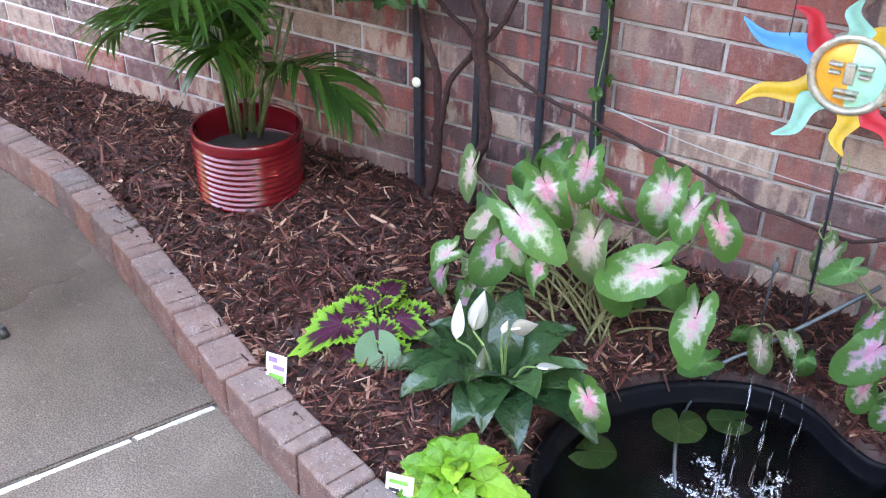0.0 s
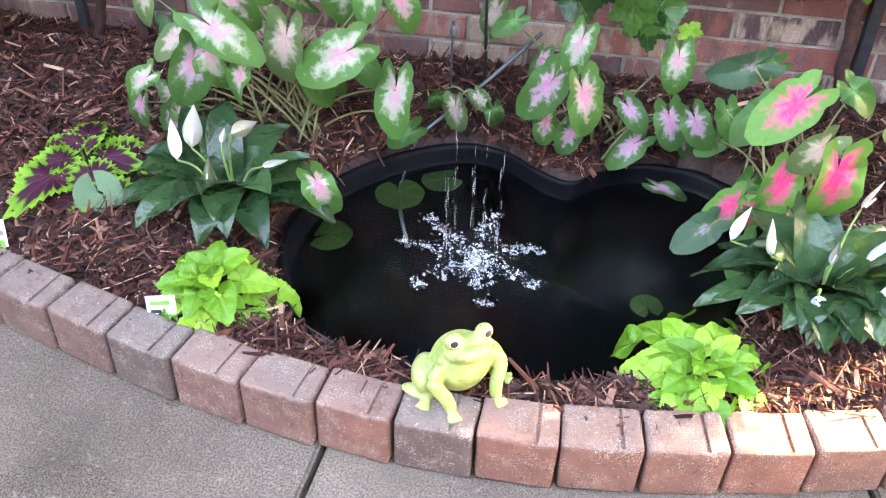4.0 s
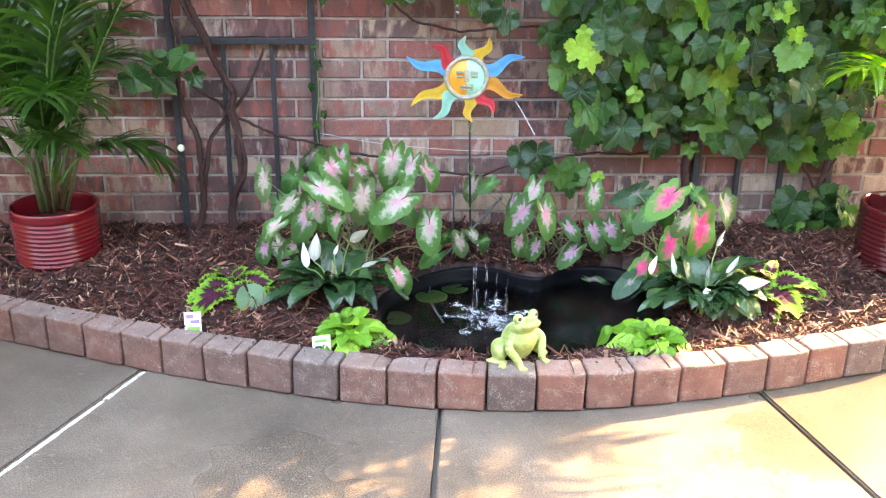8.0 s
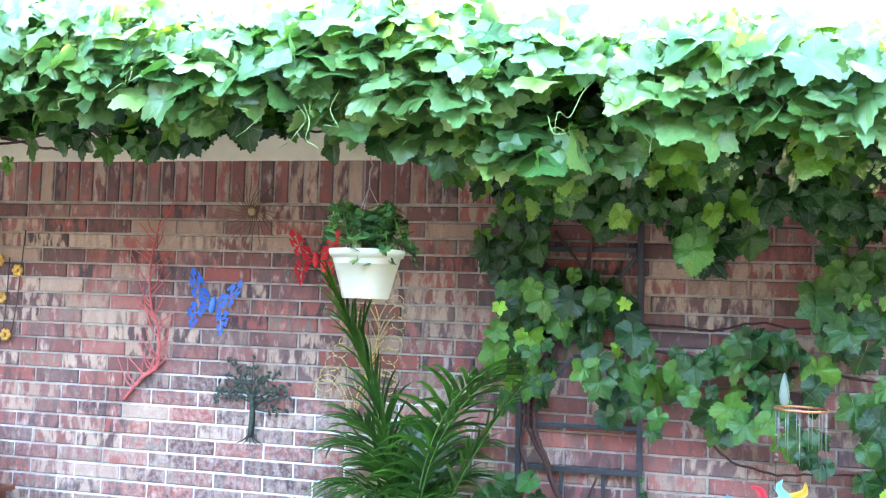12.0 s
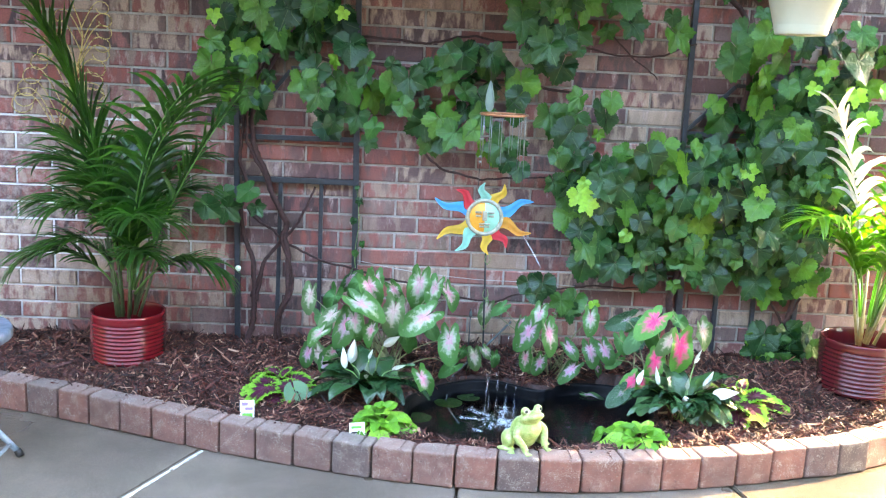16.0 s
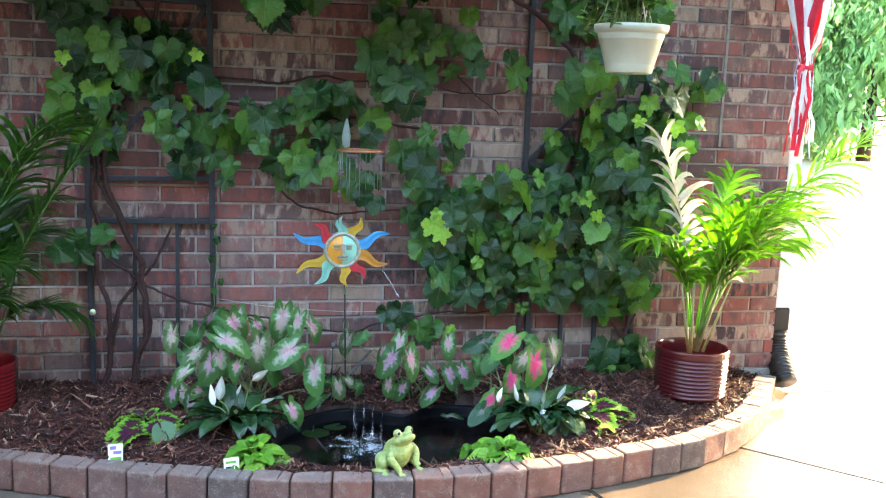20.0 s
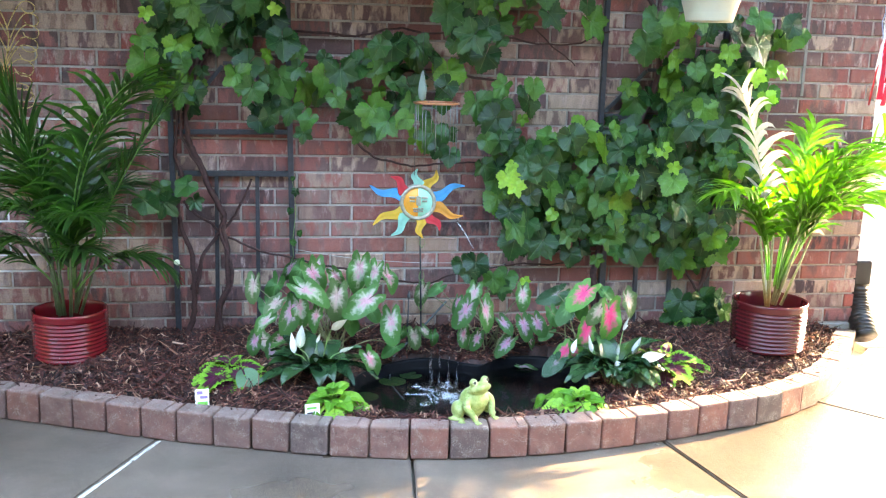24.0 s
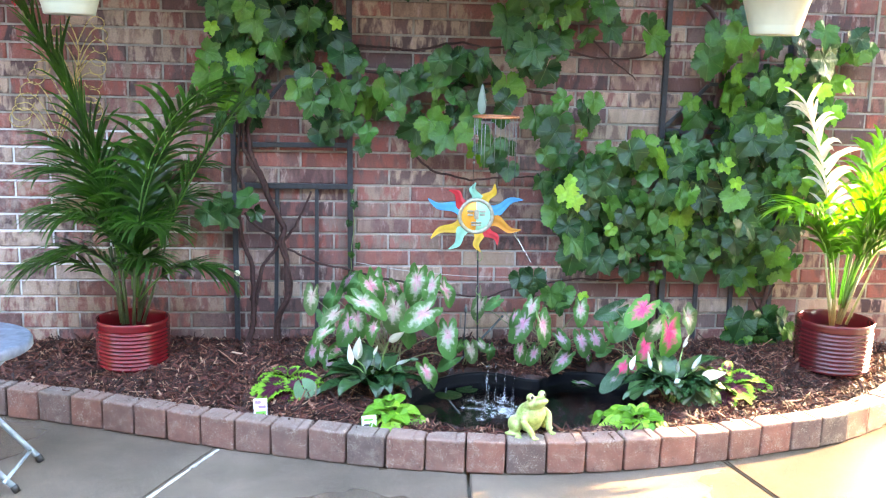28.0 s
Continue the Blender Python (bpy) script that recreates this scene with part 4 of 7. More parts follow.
trellis("dark metal trellis with ladder rails fixed to the brick wall",
        [(-0.875, .12, -0.895, 2.12, .024), (-0.35, .3, -0.375, 2.12, .026), (-0.70, .12, -0.69, .90, .018), (-0.51, .2, -0.51, .90, .018),
         (-0.86, .905, -0.37, .905, .024), (-0.865, 1.09, -0.365, 1.095, .022), (-0.88, 1.86, -0.39, 1.86, .022), (-0.89, 2.06, -0.38, 2.06, .024),
         (-.865, 1.12, -.655, 1.385, .017), (-.652, 1.395, -.543, 1.395, .017), (-.54, 1.388, -.365, 1.14, .017), (-.385, 1.84, -.51, 1.67, .017), (-.84, 1.845, -.67, 1.68, .017)],
        [],
        (-0.872, 0.50))
trellis("dark metal trellis mostly hidden by grape leaves",
        [(1.095, .9, 1.095, 2.12, .024), (1.69, .15, 1.69, 2.12, .024), (1.11, 1.19, 1.675, 1.19, .022), (1.11, 2.11, 1.675, 2.11, .024), (1.11, .91, 1.675, .91, .022),
         (1.148, .12, 1.144, .89, .03), (1.318, .15, 1.315, .90, .02), (1.495, .15, 1.49, .90, .02),
         (1.11, 1.21, 1.305, 1.405, .017), (1.31, 1.41, 1.43, 1.41, .017), (1.435, 1.405, 1.67, 1.21, .017)], [])


# ---- grape vine on the wall ----
def stem(parent, pts, r, taper, name="stem", twist=0.0):
    bm = bmesh.new()
    line = spline(pts, 8)
    for i, p in enumerate(line):
        p += Vector((noise.noise(p * 9), noise.noise(p * 9 + Vector((5, 0, 0))) * .4, noise.noise(p * 7 + Vector((0, 9, 0))))) * 0.022 + Vector((noise.noise(p * 31), 0, noise.noise(p * 29 + Vector((3, 0, 0))))) * 0.006
    tube(bm, line, r, 7, taper)
    return part(name, bm, M_VINEWOOD, parent, "", True)


vine = thing("grapevine", "old grapevine with twisted brown stems and green leaves on brick", "vine")
W = -0.06
for pts, r, q in (
        ([(-.83, W, .10), (-.81, W, .26), (-.79, W, .40), (-.827, W, .58), (-.856, W, .73), (-.850, W, .91), (-.860, W, 1.10), (-.835, W, 1.3)], .015, .006),
        ([(-.70, W, .10), (-.675, W, .26), (-.650, W - .02, .41), (-.652, W - .02, .62), (-.689, W - .02, .78), (-.759, W, .957), (-.812, W, 1.109), (-.786, W, 1.26), (-.72, W, 1.45), (-.6, W, 1.8), (-.5, -.2, 2.2)], .016, .009),
        ([(-.672, W - .01, .14), (-.668, W - .03, .32), (-.630, W - .03, .47), (-.668, W - .03, .64), (-.670, W - .03, .74)], .009, .006),
        ([(-.80, W, .38), (-.756, W - .01, .51), (-.665, W, .645), (-.588, W, .777), (-.524, W, .869)], .010, .005),
        ([(-.775, W - .01, .36), (-.765, W - .02, .48), (-.700, W - .01, .60), (-.66, W, .66)], .008, .005),
        ([(-.83, W, .78), (-.78, W, .71), (-.716, W, .671), (-.614, W, .606), (-.511, W, .553), (-.354, W, .519), (-.12, W, .455), (.124, W, .408), (.286, W, .397), (.421, W, .423), (.663, W, .475), (.938, W, .48)], .0065, .004),
        ([(-.70, W - .01, .80), (-.775, W - .01, .97), (-.838, W - .01, 1.12), (-.81, W - .01, 1.28), (-.76, W, 1.42)], .008, .006),
        ([(-.10, W, 1.12), (-.04, W, 1.02), (.10, W, .96), (.25, W, .95), (.45, W, .97), (.62, W, .96)], .006, .004),
        ([(-.84, W, 1.6), (-.7, W, 1.52), (-.55, W, 1.45), (-.3, W, 1.42), (0, W, 1.40), (.3, W, 1.38), (.6, W, 1.35)], .008, .006),
        ([(1.12, W, .10), (1.10, W, .4), (1.14, W, .7), (1.2, W, 1.0), (1.35, W, 1.35), (1.3, W, 1.7), (1.0, W, 1.95), (.5, -.2, 2.2)], .018, .010),
        ([(1.72, W, .12), (1.66, W, .36), (1.70, W, .7), (1.74, W, 1.1), (1.70, W, 1.6)], .012, .008),
        ([(1.54, W, .47), (1.61, W, .36), (1.65, W, .34), (1.70, W, .46)], .007, .005),
        ([(-.35, W, 1.55), (-.1, W, 1.53), (.1, W, 1.56), (.5, W, 1.55), (.9, W, 1.52), (1.1, W, 1.57)], .006, .004),
        ([(-.75, W, 1.95), (-.6, W, 1.75), (-.45, W, 1.55)], .008, .005),
        ([(.75, W, 1.6), (.85, W, 1.5), (.95, W, 1.42)], .004, .003)):
    stem(vine, pts, r, q)
# where leaves grow on the wall: x, z, half width, half height, how many
PATCHES = [(-.68, 1.60, .24, .11, 26), (-.86, 1.38, .12, .22, 16), (-.45, 1.37, .16, .12, 12), (-.88, .81, .12, .06, 6), (-.45, 1.17, .09, .05, 6), (-.27, 1.10, .05, .04, 3),
           (-.10, 1.32, .20, .12, 13), (.0, 1.12, .08, .07, 6), (.22, 1.30, .16, .16, 13), (.28, 1.06, .07, .06, 5), (.10, 1.41, .13, .07, 7),
           (.33, .98, .03, .02, 1), (.62, .97, .14, .12, 14), (.80, .76, .20, .20, 30), (1.00, .95, .26, .18, 34), (1.28, .80, .30, .26, 52), (1.55, .95, .22, .36, 52),
           (1.45, 1.50, .22, .14, 22), (1.72, 1.42, .14, .20, 20), (.62, 1.22, .14, .10, 9), (1.92, 1.56, .12, .05, 6), (.45, 1.58, .13, .19, 13)]
PATCHES_B = [(-.92, 1.86, .13, .16, 14), (-.08, 1.90, .15, .10, 10), (.44, 1.80, .12, .12, 8), (.72, 1.76, .16, .08, 5), (1.45, 1.85, .28, .16, 20), (.85, 1.62, .2, .06, 4), (-.55, 1.98, .1, .06, 3),
             (1.05, .60, .16, .12, 14), (1.60, .55, .16, .10, 14), (1.54, .21, .08, .05, 8), (1.63, .13, .10, .06, 11), (1.70, .24, .07, .05, 6), (1.71, .09, .05, .03, 4), (1.78, 1.0, .08, .2, 10), (1.30, 1.28, .12, .06, 5),
             (1.15, .85, .35, .28, 40), (1.50, 1.05, .22, .34, 36), (.78, .80, .20, .18, 16), (-.70, 1.56, .26, .12, 16)]


def grow_wall_leaves():
    rng = random.Random(31)
    singles, rest = 0, []
    for patches in (PATCHES, PATCHES_B):
        taken = []
        for x, z, hx, hz, n in patches:
            for i in range(max(1, int(n * (1.1 if z > 1.5 else .95 if z > 1.15 else .95)))):
                for go in range(40):                     # spread them evenly over the patch
                    u, v = rng.uniform(-1.08, 1.08), rng.uniform(-1.08, 1.08)
                    if u * u + v * v < 1.17 and all((x + u * hx - a) ** 2 + (z + v * hz - b) ** 2 > (.062 - .0008 * go) ** 2 for a, b in taken):
                        break
                taken.append((x + u * hx, z + v * hz))
                p = Vector((x + u * hx, -(rng.uniform(.06, .26) if patches is PATCHES else rng.uniform(.05, .14)), z + v * hz + .03))
                tip = Vector((rng.gauss(0, .6), rng.gauss(-.2, .2), -1))
                nor = Vector((rng.gauss(0, .42), -1, rng.gauss(.55, .4)))
                m = frame_of(p, tip, nor, rng.choice((rng.uniform(.045, .08), rng.uniform(.075, .122), rng.uniform(.075, .122))))
                if patches is PATCHES and singles < 300:
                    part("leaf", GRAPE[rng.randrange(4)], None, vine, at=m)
                    singles += 1
                else:
                    rest.append((rng.randrange(4), m))
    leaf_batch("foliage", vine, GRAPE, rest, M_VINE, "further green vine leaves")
    for x, y, z, s in ((.42, -.20, .515, .085), (.48, -.21, .52, .095), (.45, -.22, .475, .075), (.58, -.14, .43, .085), (.64, -.13, .43, .095), (.62, -.13, .385, .08)):
        part("leaf", GRAPE[rng.randrange(4)], None, vine, at=frame_of((x, y, z), (rng.gauss(0, .5), -.3, -1), (rng.gauss(0, .3), -1, .5), s))
    young = GRAPE[1].copy()
    young.materials[0] = M_YOUNG_LIT
    # The three near x 1.8 are painted bright for sun falling on them.
    for x, z, s in ((.60, .93, .085), (.64, .89, .07), (.62, .98, .045), (1.32, 1.06, .06), (1.38, .98, .05), (1.74, 1.40, .07), (1.80, 1.30, .075), (1.86, 1.42, .06),
                    (1.56, 1.42, .05), (-.94, 1.60, .05), (-.42, 1.63, .045), (.70, .45, .04), (1.74, .10, .055)):
        part("leaf", young, None, vine, "young or painted-sunlit yellow-green leaf", at=frame_of((x, -.27, z), (rng.gauss(0, .5), -.3, -1), (rng.gauss(0, .4), -1, .6), s))
    bm = bmesh.new()
    for x, z in ((.60, .40), (.57, .37), (.63, .37)):
        for i in range(14):
            c = Vector((x, -.10, z)) + Vector((rng.gauss(0, .012), rng.gauss(0, .01), rng.gauss(0, .018)))
            bmesh.ops.create_icosphere(bm, subdivisions=1, radius=.006, matrix=Matrix.Translation(c))
    tagged(part("grape_cluster", bm, plain("unripe_grape", (.20, .32, .12), .35), vine, "small unripe green grapes", True), kind="stuff")


grow_wall_leaves()

# ---- vine canopy over the eave ----
canopy = thing("vine_canopy", "thick grapevine canopy hanging over the gutter, sunlit on top", "vine")


def envelope(x, table):
    for (x0, v0), (x1, v1) in zip(table, table[1:]):
        if x <= x1:
            return v0 + (v1 - v0) * max(0, x - x0) / (x1 - x0)
    return table[-1][1]


TOP = [(-5.5, 3.0), (-3.2, 2.90), (-2.6, 2.82), (-1.85, 2.65), (-1.25, 2.71), (-.7, 2.62), (-.34, 2.54), (-.08, 2.60), (.3, 2.55), (.6, 2.42), (.8, 2.32)]
LOW = [(-5.5, 2.22), (-3.1, 2.17), (-2.6, 2.28), (-2.1, 2.29), (-1.72, 2.16), (-1.4, 2.26), (-1.06, 2.15), (-.62, 2.06), (-.45, 2.07), (-.2, 2.17), (.1, 2.16), (.3, 2.07), (.5, 2.16), (.8, 2.24)]
INNER = [(-5.5, 2.24), (-3.2, 2.22), (-1.5, 2.27), (-1.1, 2.12), (-.6, 1.96), (-.35, 1.95), (-.1, 1.80), (.04, 1.93), (.2, 2.05), (.45, 1.93), (.62, 2.0), (.9, 2.05), (1.05, 2.22)]


def grow_canopy():
    rng = random.Random(41)
    items, inner = [], []
    for i in range(3500):
        x = rng.uniform(-5.2, .74)
        lo, hi = envelope(x, LOW), envelope(x, TOP)
        ang = radians(-72 + 172 * rng.random())          # from hanging fringe over the front to the upper side
        rad = rng.uniform(.78, 1.0)
        y = -.74 - math.cos(ang) * .44 * rad + rng.gauss(0, .04)
        z = (lo + hi) / 2 + math.sin(ang) * (hi - lo) / 2 * rad + rng.gauss(0, .035)
        if z < 2.34 and noise.noise(Vector((x * 2.6, y * 2, z * 5))) < -.10:
            continue
        nor = Vector((rng.gauss(0, .6), -.60 - .25 * math.cos(ang) + rng.gauss(0, .35), .70 + .30 * math.sin(ang) + rng.gauss(0, .35)))
        tip = Vector((rng.gauss(0, .95), -rng.uniform(.1, .9), -rng.uniform(.05, .8)))
        items.append((rng.randrange(4), frame_of((x, y, z), tip, nor, rng.choice((rng.uniform(.05, .085), rng.uniform(.085, .15))))))
    for i in range(640):                                 # inner leaves towards the wall, their shade put in by darker green
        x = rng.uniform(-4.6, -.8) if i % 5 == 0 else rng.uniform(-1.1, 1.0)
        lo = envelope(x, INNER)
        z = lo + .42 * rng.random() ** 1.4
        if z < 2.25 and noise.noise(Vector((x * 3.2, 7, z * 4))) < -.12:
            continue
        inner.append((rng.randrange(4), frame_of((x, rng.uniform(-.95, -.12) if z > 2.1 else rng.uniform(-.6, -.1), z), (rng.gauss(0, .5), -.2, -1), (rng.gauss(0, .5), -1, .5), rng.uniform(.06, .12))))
    for i in range(1500):                                 # hidden leaves added in the middle to keep sky light off the wall
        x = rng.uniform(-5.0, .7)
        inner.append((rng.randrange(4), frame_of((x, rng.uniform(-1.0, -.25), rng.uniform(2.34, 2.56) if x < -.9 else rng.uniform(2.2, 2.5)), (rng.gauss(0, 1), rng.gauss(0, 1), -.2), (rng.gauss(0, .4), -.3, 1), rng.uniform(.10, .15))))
    near = [it for it in items if -.9 < it[1].translation.x < .9][:180]
    for k, m in near:
        part("leaf", CANOPY_SRC[k], None, canopy, at=m)
    leaf_batch("foliage", canopy, GRAPE, [it for it in items if it not in near], M_CANOPY_LIT, "dense green vine leaves")
    leaf_batch("inner_foliage", canopy, GRAPE, inner, M_VINE, "inner vine leaves, darker colour put in for shade")
    for i in range(16):
        x = rng.uniform(-4.8, .5)
        pts = [(x, -.35, envelope(x, LOW) + .15)]
        for k in range(4):
            px, py, pz = pts[-1]
            pts.append((px + rng.uniform(.1, .3), max(-.85, min(-.2, py + rng.uniform(-.12, .10))), pz + rng.uniform(-.05, .07)))
        stem(canopy, pts, .007, .004)
    for i in range(30):                                  # green shoots and tendrils at the fringe
        x = rng.uniform(-3.8, .6)
        p = Vector((x, -1.12, envelope(x, LOW) + rng.uniform(.05, .3)))
        pts = [p]
        for k in range(4):
            pts.append(pts[-1] + Vector((rng.uniform(-.05, .06), rng.uniform(-.06, .02), rng.uniform(-.08, .02))))
        bm = bmesh.new()
        tube(bm, spline(pts, 4), .0028, 5, .001)
        part("shoot", bm, M_STALK, canopy, "", True)
    M_GRAPES = plain("green_grapes", (.24, .36, .14), .35)
    for x, z in ((-.95, 2.16), (-.02, 2.16), (.42, 2.12)):
        bm = bmesh.new()
        for i in range(26):
            c = Vector((x, -.86, z)) + Vector((rng.gauss(0, .012), rng.gauss(0, .012), -abs(rng.gauss(0, .035))))
            bmesh.ops.create_icosphere(bm, subdivisions=1, radius=.009, matrix=Matrix.Translation(c))
        tagged(part("grape_bunch", bm, M_GRAPES, canopy, "bunch of unripe green grapes", True), kind="stuff")


# Single canopy leaves, with the same light put into their green.
CANOPY_SRC = []
for k, me in enumerate(GRAPE):
    c = me.copy()
    c.materials[0] = leaf_material("lit_canopy_leaf_single", [(0, (.04, .13, .04)), (.5, (.07, .20, .06)), (.85, (.11, .26, .07)), (1, (.20, .36, .08))], 0.4, island=False) if k == 0 else CANOPY_SRC[0].materials[0]
    CANOPY_SRC.append(c)
grow_canopy()


# ---- caladiums ----
HEART = {k: [leaf_mesh("leaf", heart_outline, m, 30, .22 + .20 * v, .14 + .10 * v, .05 + .02 * v, 3 * i + v) for v in range(3)] for i, (k, m) in enumerate(M_CAL.items())}


def caladium(label, root, leaves, seed, fill=0, fill_kinds=("leaf", "dull")):
    """leaves: x, y, z where the stalk meets the blade, length to the tip, lean of the tip to the right in degrees, how far the tip comes forward, kind."""
    rng = random.Random(seed)
    plant = thing("caladium", label, "caladium", "caladiums")
    rows = list(leaves)
    for i in range(fill):
        x, y, z, *rest = leaves[rng.randrange(len(leaves))]
        rows.append((x + rng.uniform(-.06, .06), y + rng.uniform(.05, .13), max(.18, z + rng.uniform(-.16, -.03)), rng.uniform(.05, .085), rng.uniform(-70, 70), rng.uniform(.1, .5), fill_kinds[rng.randrange(len(fill_kinds))]))
    for x, y, z, size, lean, ahead, kind in rows:
        a = radians(lean)
        flat = math.sqrt(1 - ahead * ahead)
        tip = Vector((math.sin(a) * flat, -ahead, -math.cos(a) * flat))
        nor = Vector((rng.gauss(0, .45), -1, .62 + rng.gauss(0, .30)))
        at = frame_of((x, y, z), tip, nor, size * 1.04)
        part("leaf", HEART[kind][rng.randrange(3)], None, plant, at=at)
        p = at.translation
        foot = Vector((root[0] + rng.gauss(0, .05), root[1] + rng.gauss(0, .04), root[2]))
        mid = p.lerp(foot, .45) + Vector((0, .02, .05)) + Vector((p.x - foot.x, p.y - foot.y, 0)) * .12
        bm = bmesh.new()
        tube(bm, spline([foot, foot.lerp(mid, .5) + Vector((0, 0, .02)), mid, p], 4), .0036, 5, .0020)
        part("petiole", bm, M_STALK_PALE, plant, "", True)
    return plant


CAL_LEFT = [(-.061, -.332, .534, .118, -8, .35, "white"), (.006, -.345, .520, .090, -25, .4, "white"), (.061, -.338, .493, .085, 38, .2, "pink"), (-.250, -.317, .534, .092, 2, .4, "pink"),
            (-.271, -.476, .547, .107, 28, .2, "pink"), (-.169, -.363, .507, .075, 30, .2, "pink"), (-.303, -.516, .481, .115, 72, .4, "white"), (-.164, -.457, .440, .115, -10, .3, "dull"),
            (-.358, -.510, .396, .120, -9, .4, "mauve"), (-.325, -.500, .410, .095, 10, .3, "white"), (-.253, -.513, .372, .075, -25, .4, "pink"), (-.035, -.462, .419, .130, -60, .3, "white")]
CAL_LEFT_B = [(.071, -.430, .319, .115, -4, .5, "white"), (-.519, -.358, .470, .090, -13, .3, "dull"), (-.423, -.250, .436, .100, -28, .1, "leaf"), (-.456, -.554, .363, .072, -61, .3, "white"),
              (-.509, -.498, .261, .075, -19, .2, "mauve"), (-.360, -.250, .520, .080, -20, .2, "mauve"), (-.420, -.450, .410, .078, -50, .3, "dull"), (-.400, -.500, .270, .070, -70, .3, "pink"),
              (-.440, -.500, .220, .070, 0, .2, "mauve"), (-.120, -.420, .330, .085, 30, .3, "leaf"), (-.315, -.300, .515, .085, -35, .3, "leaf")]
caladium("white and pink caladium with green-edged heart-shaped leaves", (-.20, -.36, .12), CAL_LEFT + CAL_LEFT_B, 51, 10, ("leaf", "mauve", "dull"))
caladium("single small pink caladium leaf at the pond's edge", (-.11, -.64, .08), [(-.045, -.69, .235, .085, 34, .3, "pink")], 52)
caladium("pink and white caladium behind the pond by the wall", (.54, -.24, .12),
         [(.468, -.272, .401, .090, -20, .4, "white"), (.485, -.432, .363, .112, 19, .2, "pink"), (.410, -.400, .360, .110, -32, .3, "mauve"), (.385, -.300, .364, .060, -10, .3, "mauve"),
          (.408, -.340, .225, .070, 0, .3, "pink"), (.471, -.361, .213, .070, -23, .3, "mauve"), (.684, -.310, .401, .088, 2, .35, "white"), (.595, -.320, .268, .070, 45, .4, "mauve"),
          (.621, -.319, .172, .090, -52, .3, "mauve"), (.686, -.339, .266, .090, 18, .3, "mauve"), (.741, -.362, .280, .085, 27, .3, "mauve"), (.310, -.217, .408, .060, -63, .5, "leaf")], 53, 4, ("leaf", "mauve", "dull"))
caladium("thin greenish caladium leaves beside the hose", (.22, -.24, .12), [(.28, -.28, .20, .055, 10, .2, "leaf"), (.19, -.30, .21, .075, 5, .2, "dull"), (.14, -.28, .22, .055, -20, .2, "leaf"), (.24, -.26, .22, .05, 40, .2, "dull")], 54)
caladium("caladium with vivid hot pink centres and green margins", (.97, -.50, .12),
         [(.895, -.567, .469, .120, -55, .45, "hot"), (.848, -.300, .395, .095, -68, .35, "dark"), (.969, -.690, .405, .125, 8, .25, "hot"), (.902, -.600, .310, .095, -15, .4, "hot"),
          (.954, -.606, .400, .085, -38, .2, "dull"), (.825, -.560, .205, .090, -45, .3, "hot"), (.775, -.600, .165, .085, -60, .5, "dark"), (.86, -.66, .17, .08, -30, .5, "leaf"), (1.107, -.523, .421, .100, 28, .1, "dull"), (.850, -.600, .225, .065, 10, .2, "hot"),
          (.930, -.440, .400, .090, -20, .3, "leaf"), (.860, -.440, .360, .090, -40, .3, "leaf"), (1.030, -.430, .430, .075, 60, .3, "leaf"), (.800, -.400, .330, .070, 20, .3, "leaf")], 55, 6, ("leaf", "leaf", "dark"))


# ---- peace lilies ----
def blade(bm, start, d, length, width, rise, droop, uvl):
    """A long pointed leaf that arches over, with a fold along the middle."""
    side = Vector((-d.y, d.x, 0))
    p, e, n = Vector(start), radians(rise), 9
    twist = 40 * length + 9 * width * 100 + d.x * 3
    prev = None
    for i in range(n + 1):
        t = i / n
        w = width * (math.sin(math.pi * min(1, t ** .75)) ** .9 if t < 1 else 0) + .0008
        ee = e - radians(droop) * t
        along = d * math.cos(ee) + Vector((0, 0, math.sin(ee)))
        upv = side.cross(along)
        upv = upv if upv.z > 0 else -upv
        cur = [bm.verts.new(p + side * w * s + upv * abs(s) * w * .25 + upv * .006 * math.sin(9 * t + 2.2 * s + twist) + side * .010 * math.sin(3 * t + twist) * t) for s in (-1, -.5, 0, .5, 1)]
        if prev:
            for k in range(4):
                f = bm.faces.new((prev[k], prev[k + 1], cur[k + 1], cur[k]))
                for lp, (a, b) in zip(f.loops, ((k, i - 1), (k + 1, i - 1), (k + 1, i), (k, i))):
                    lp[uvl].uv = (abs(a - 2) / 2, (b / n) * 1.6 + abs(a - 2) * .12)
        prev = cur
        p = p + along * (length / n)


def spathe_mesh():
    bm = bmesh.new()
    n, m = 9, 6
    rows = []
    for i in range(n + 1):
        t = i / n
        w = 0.27 * math.sin(math.pi * t ** .75) ** .9 * (1 - .35 * t) + .003
        rows.append([bm.verts.new((w * s, 0.13 * (abs(s) ** 1.6) * w * 4 * .6 + .16 * t * t, t)) for s in [2 * j / m - 1 for j in range(m + 1)]])
    for a, b in zip(rows, rows[1:]):
        for j in range(m):
            bm.faces.new((a[j], a[j + 1], b[j + 1], b[j]))
    bmesh.ops.solidify(bm, geom=bm.faces[:], thickness=.012)
    return finish("spathe", bm, M_SPATHE, True)


SPATHE = spathe_mesh()


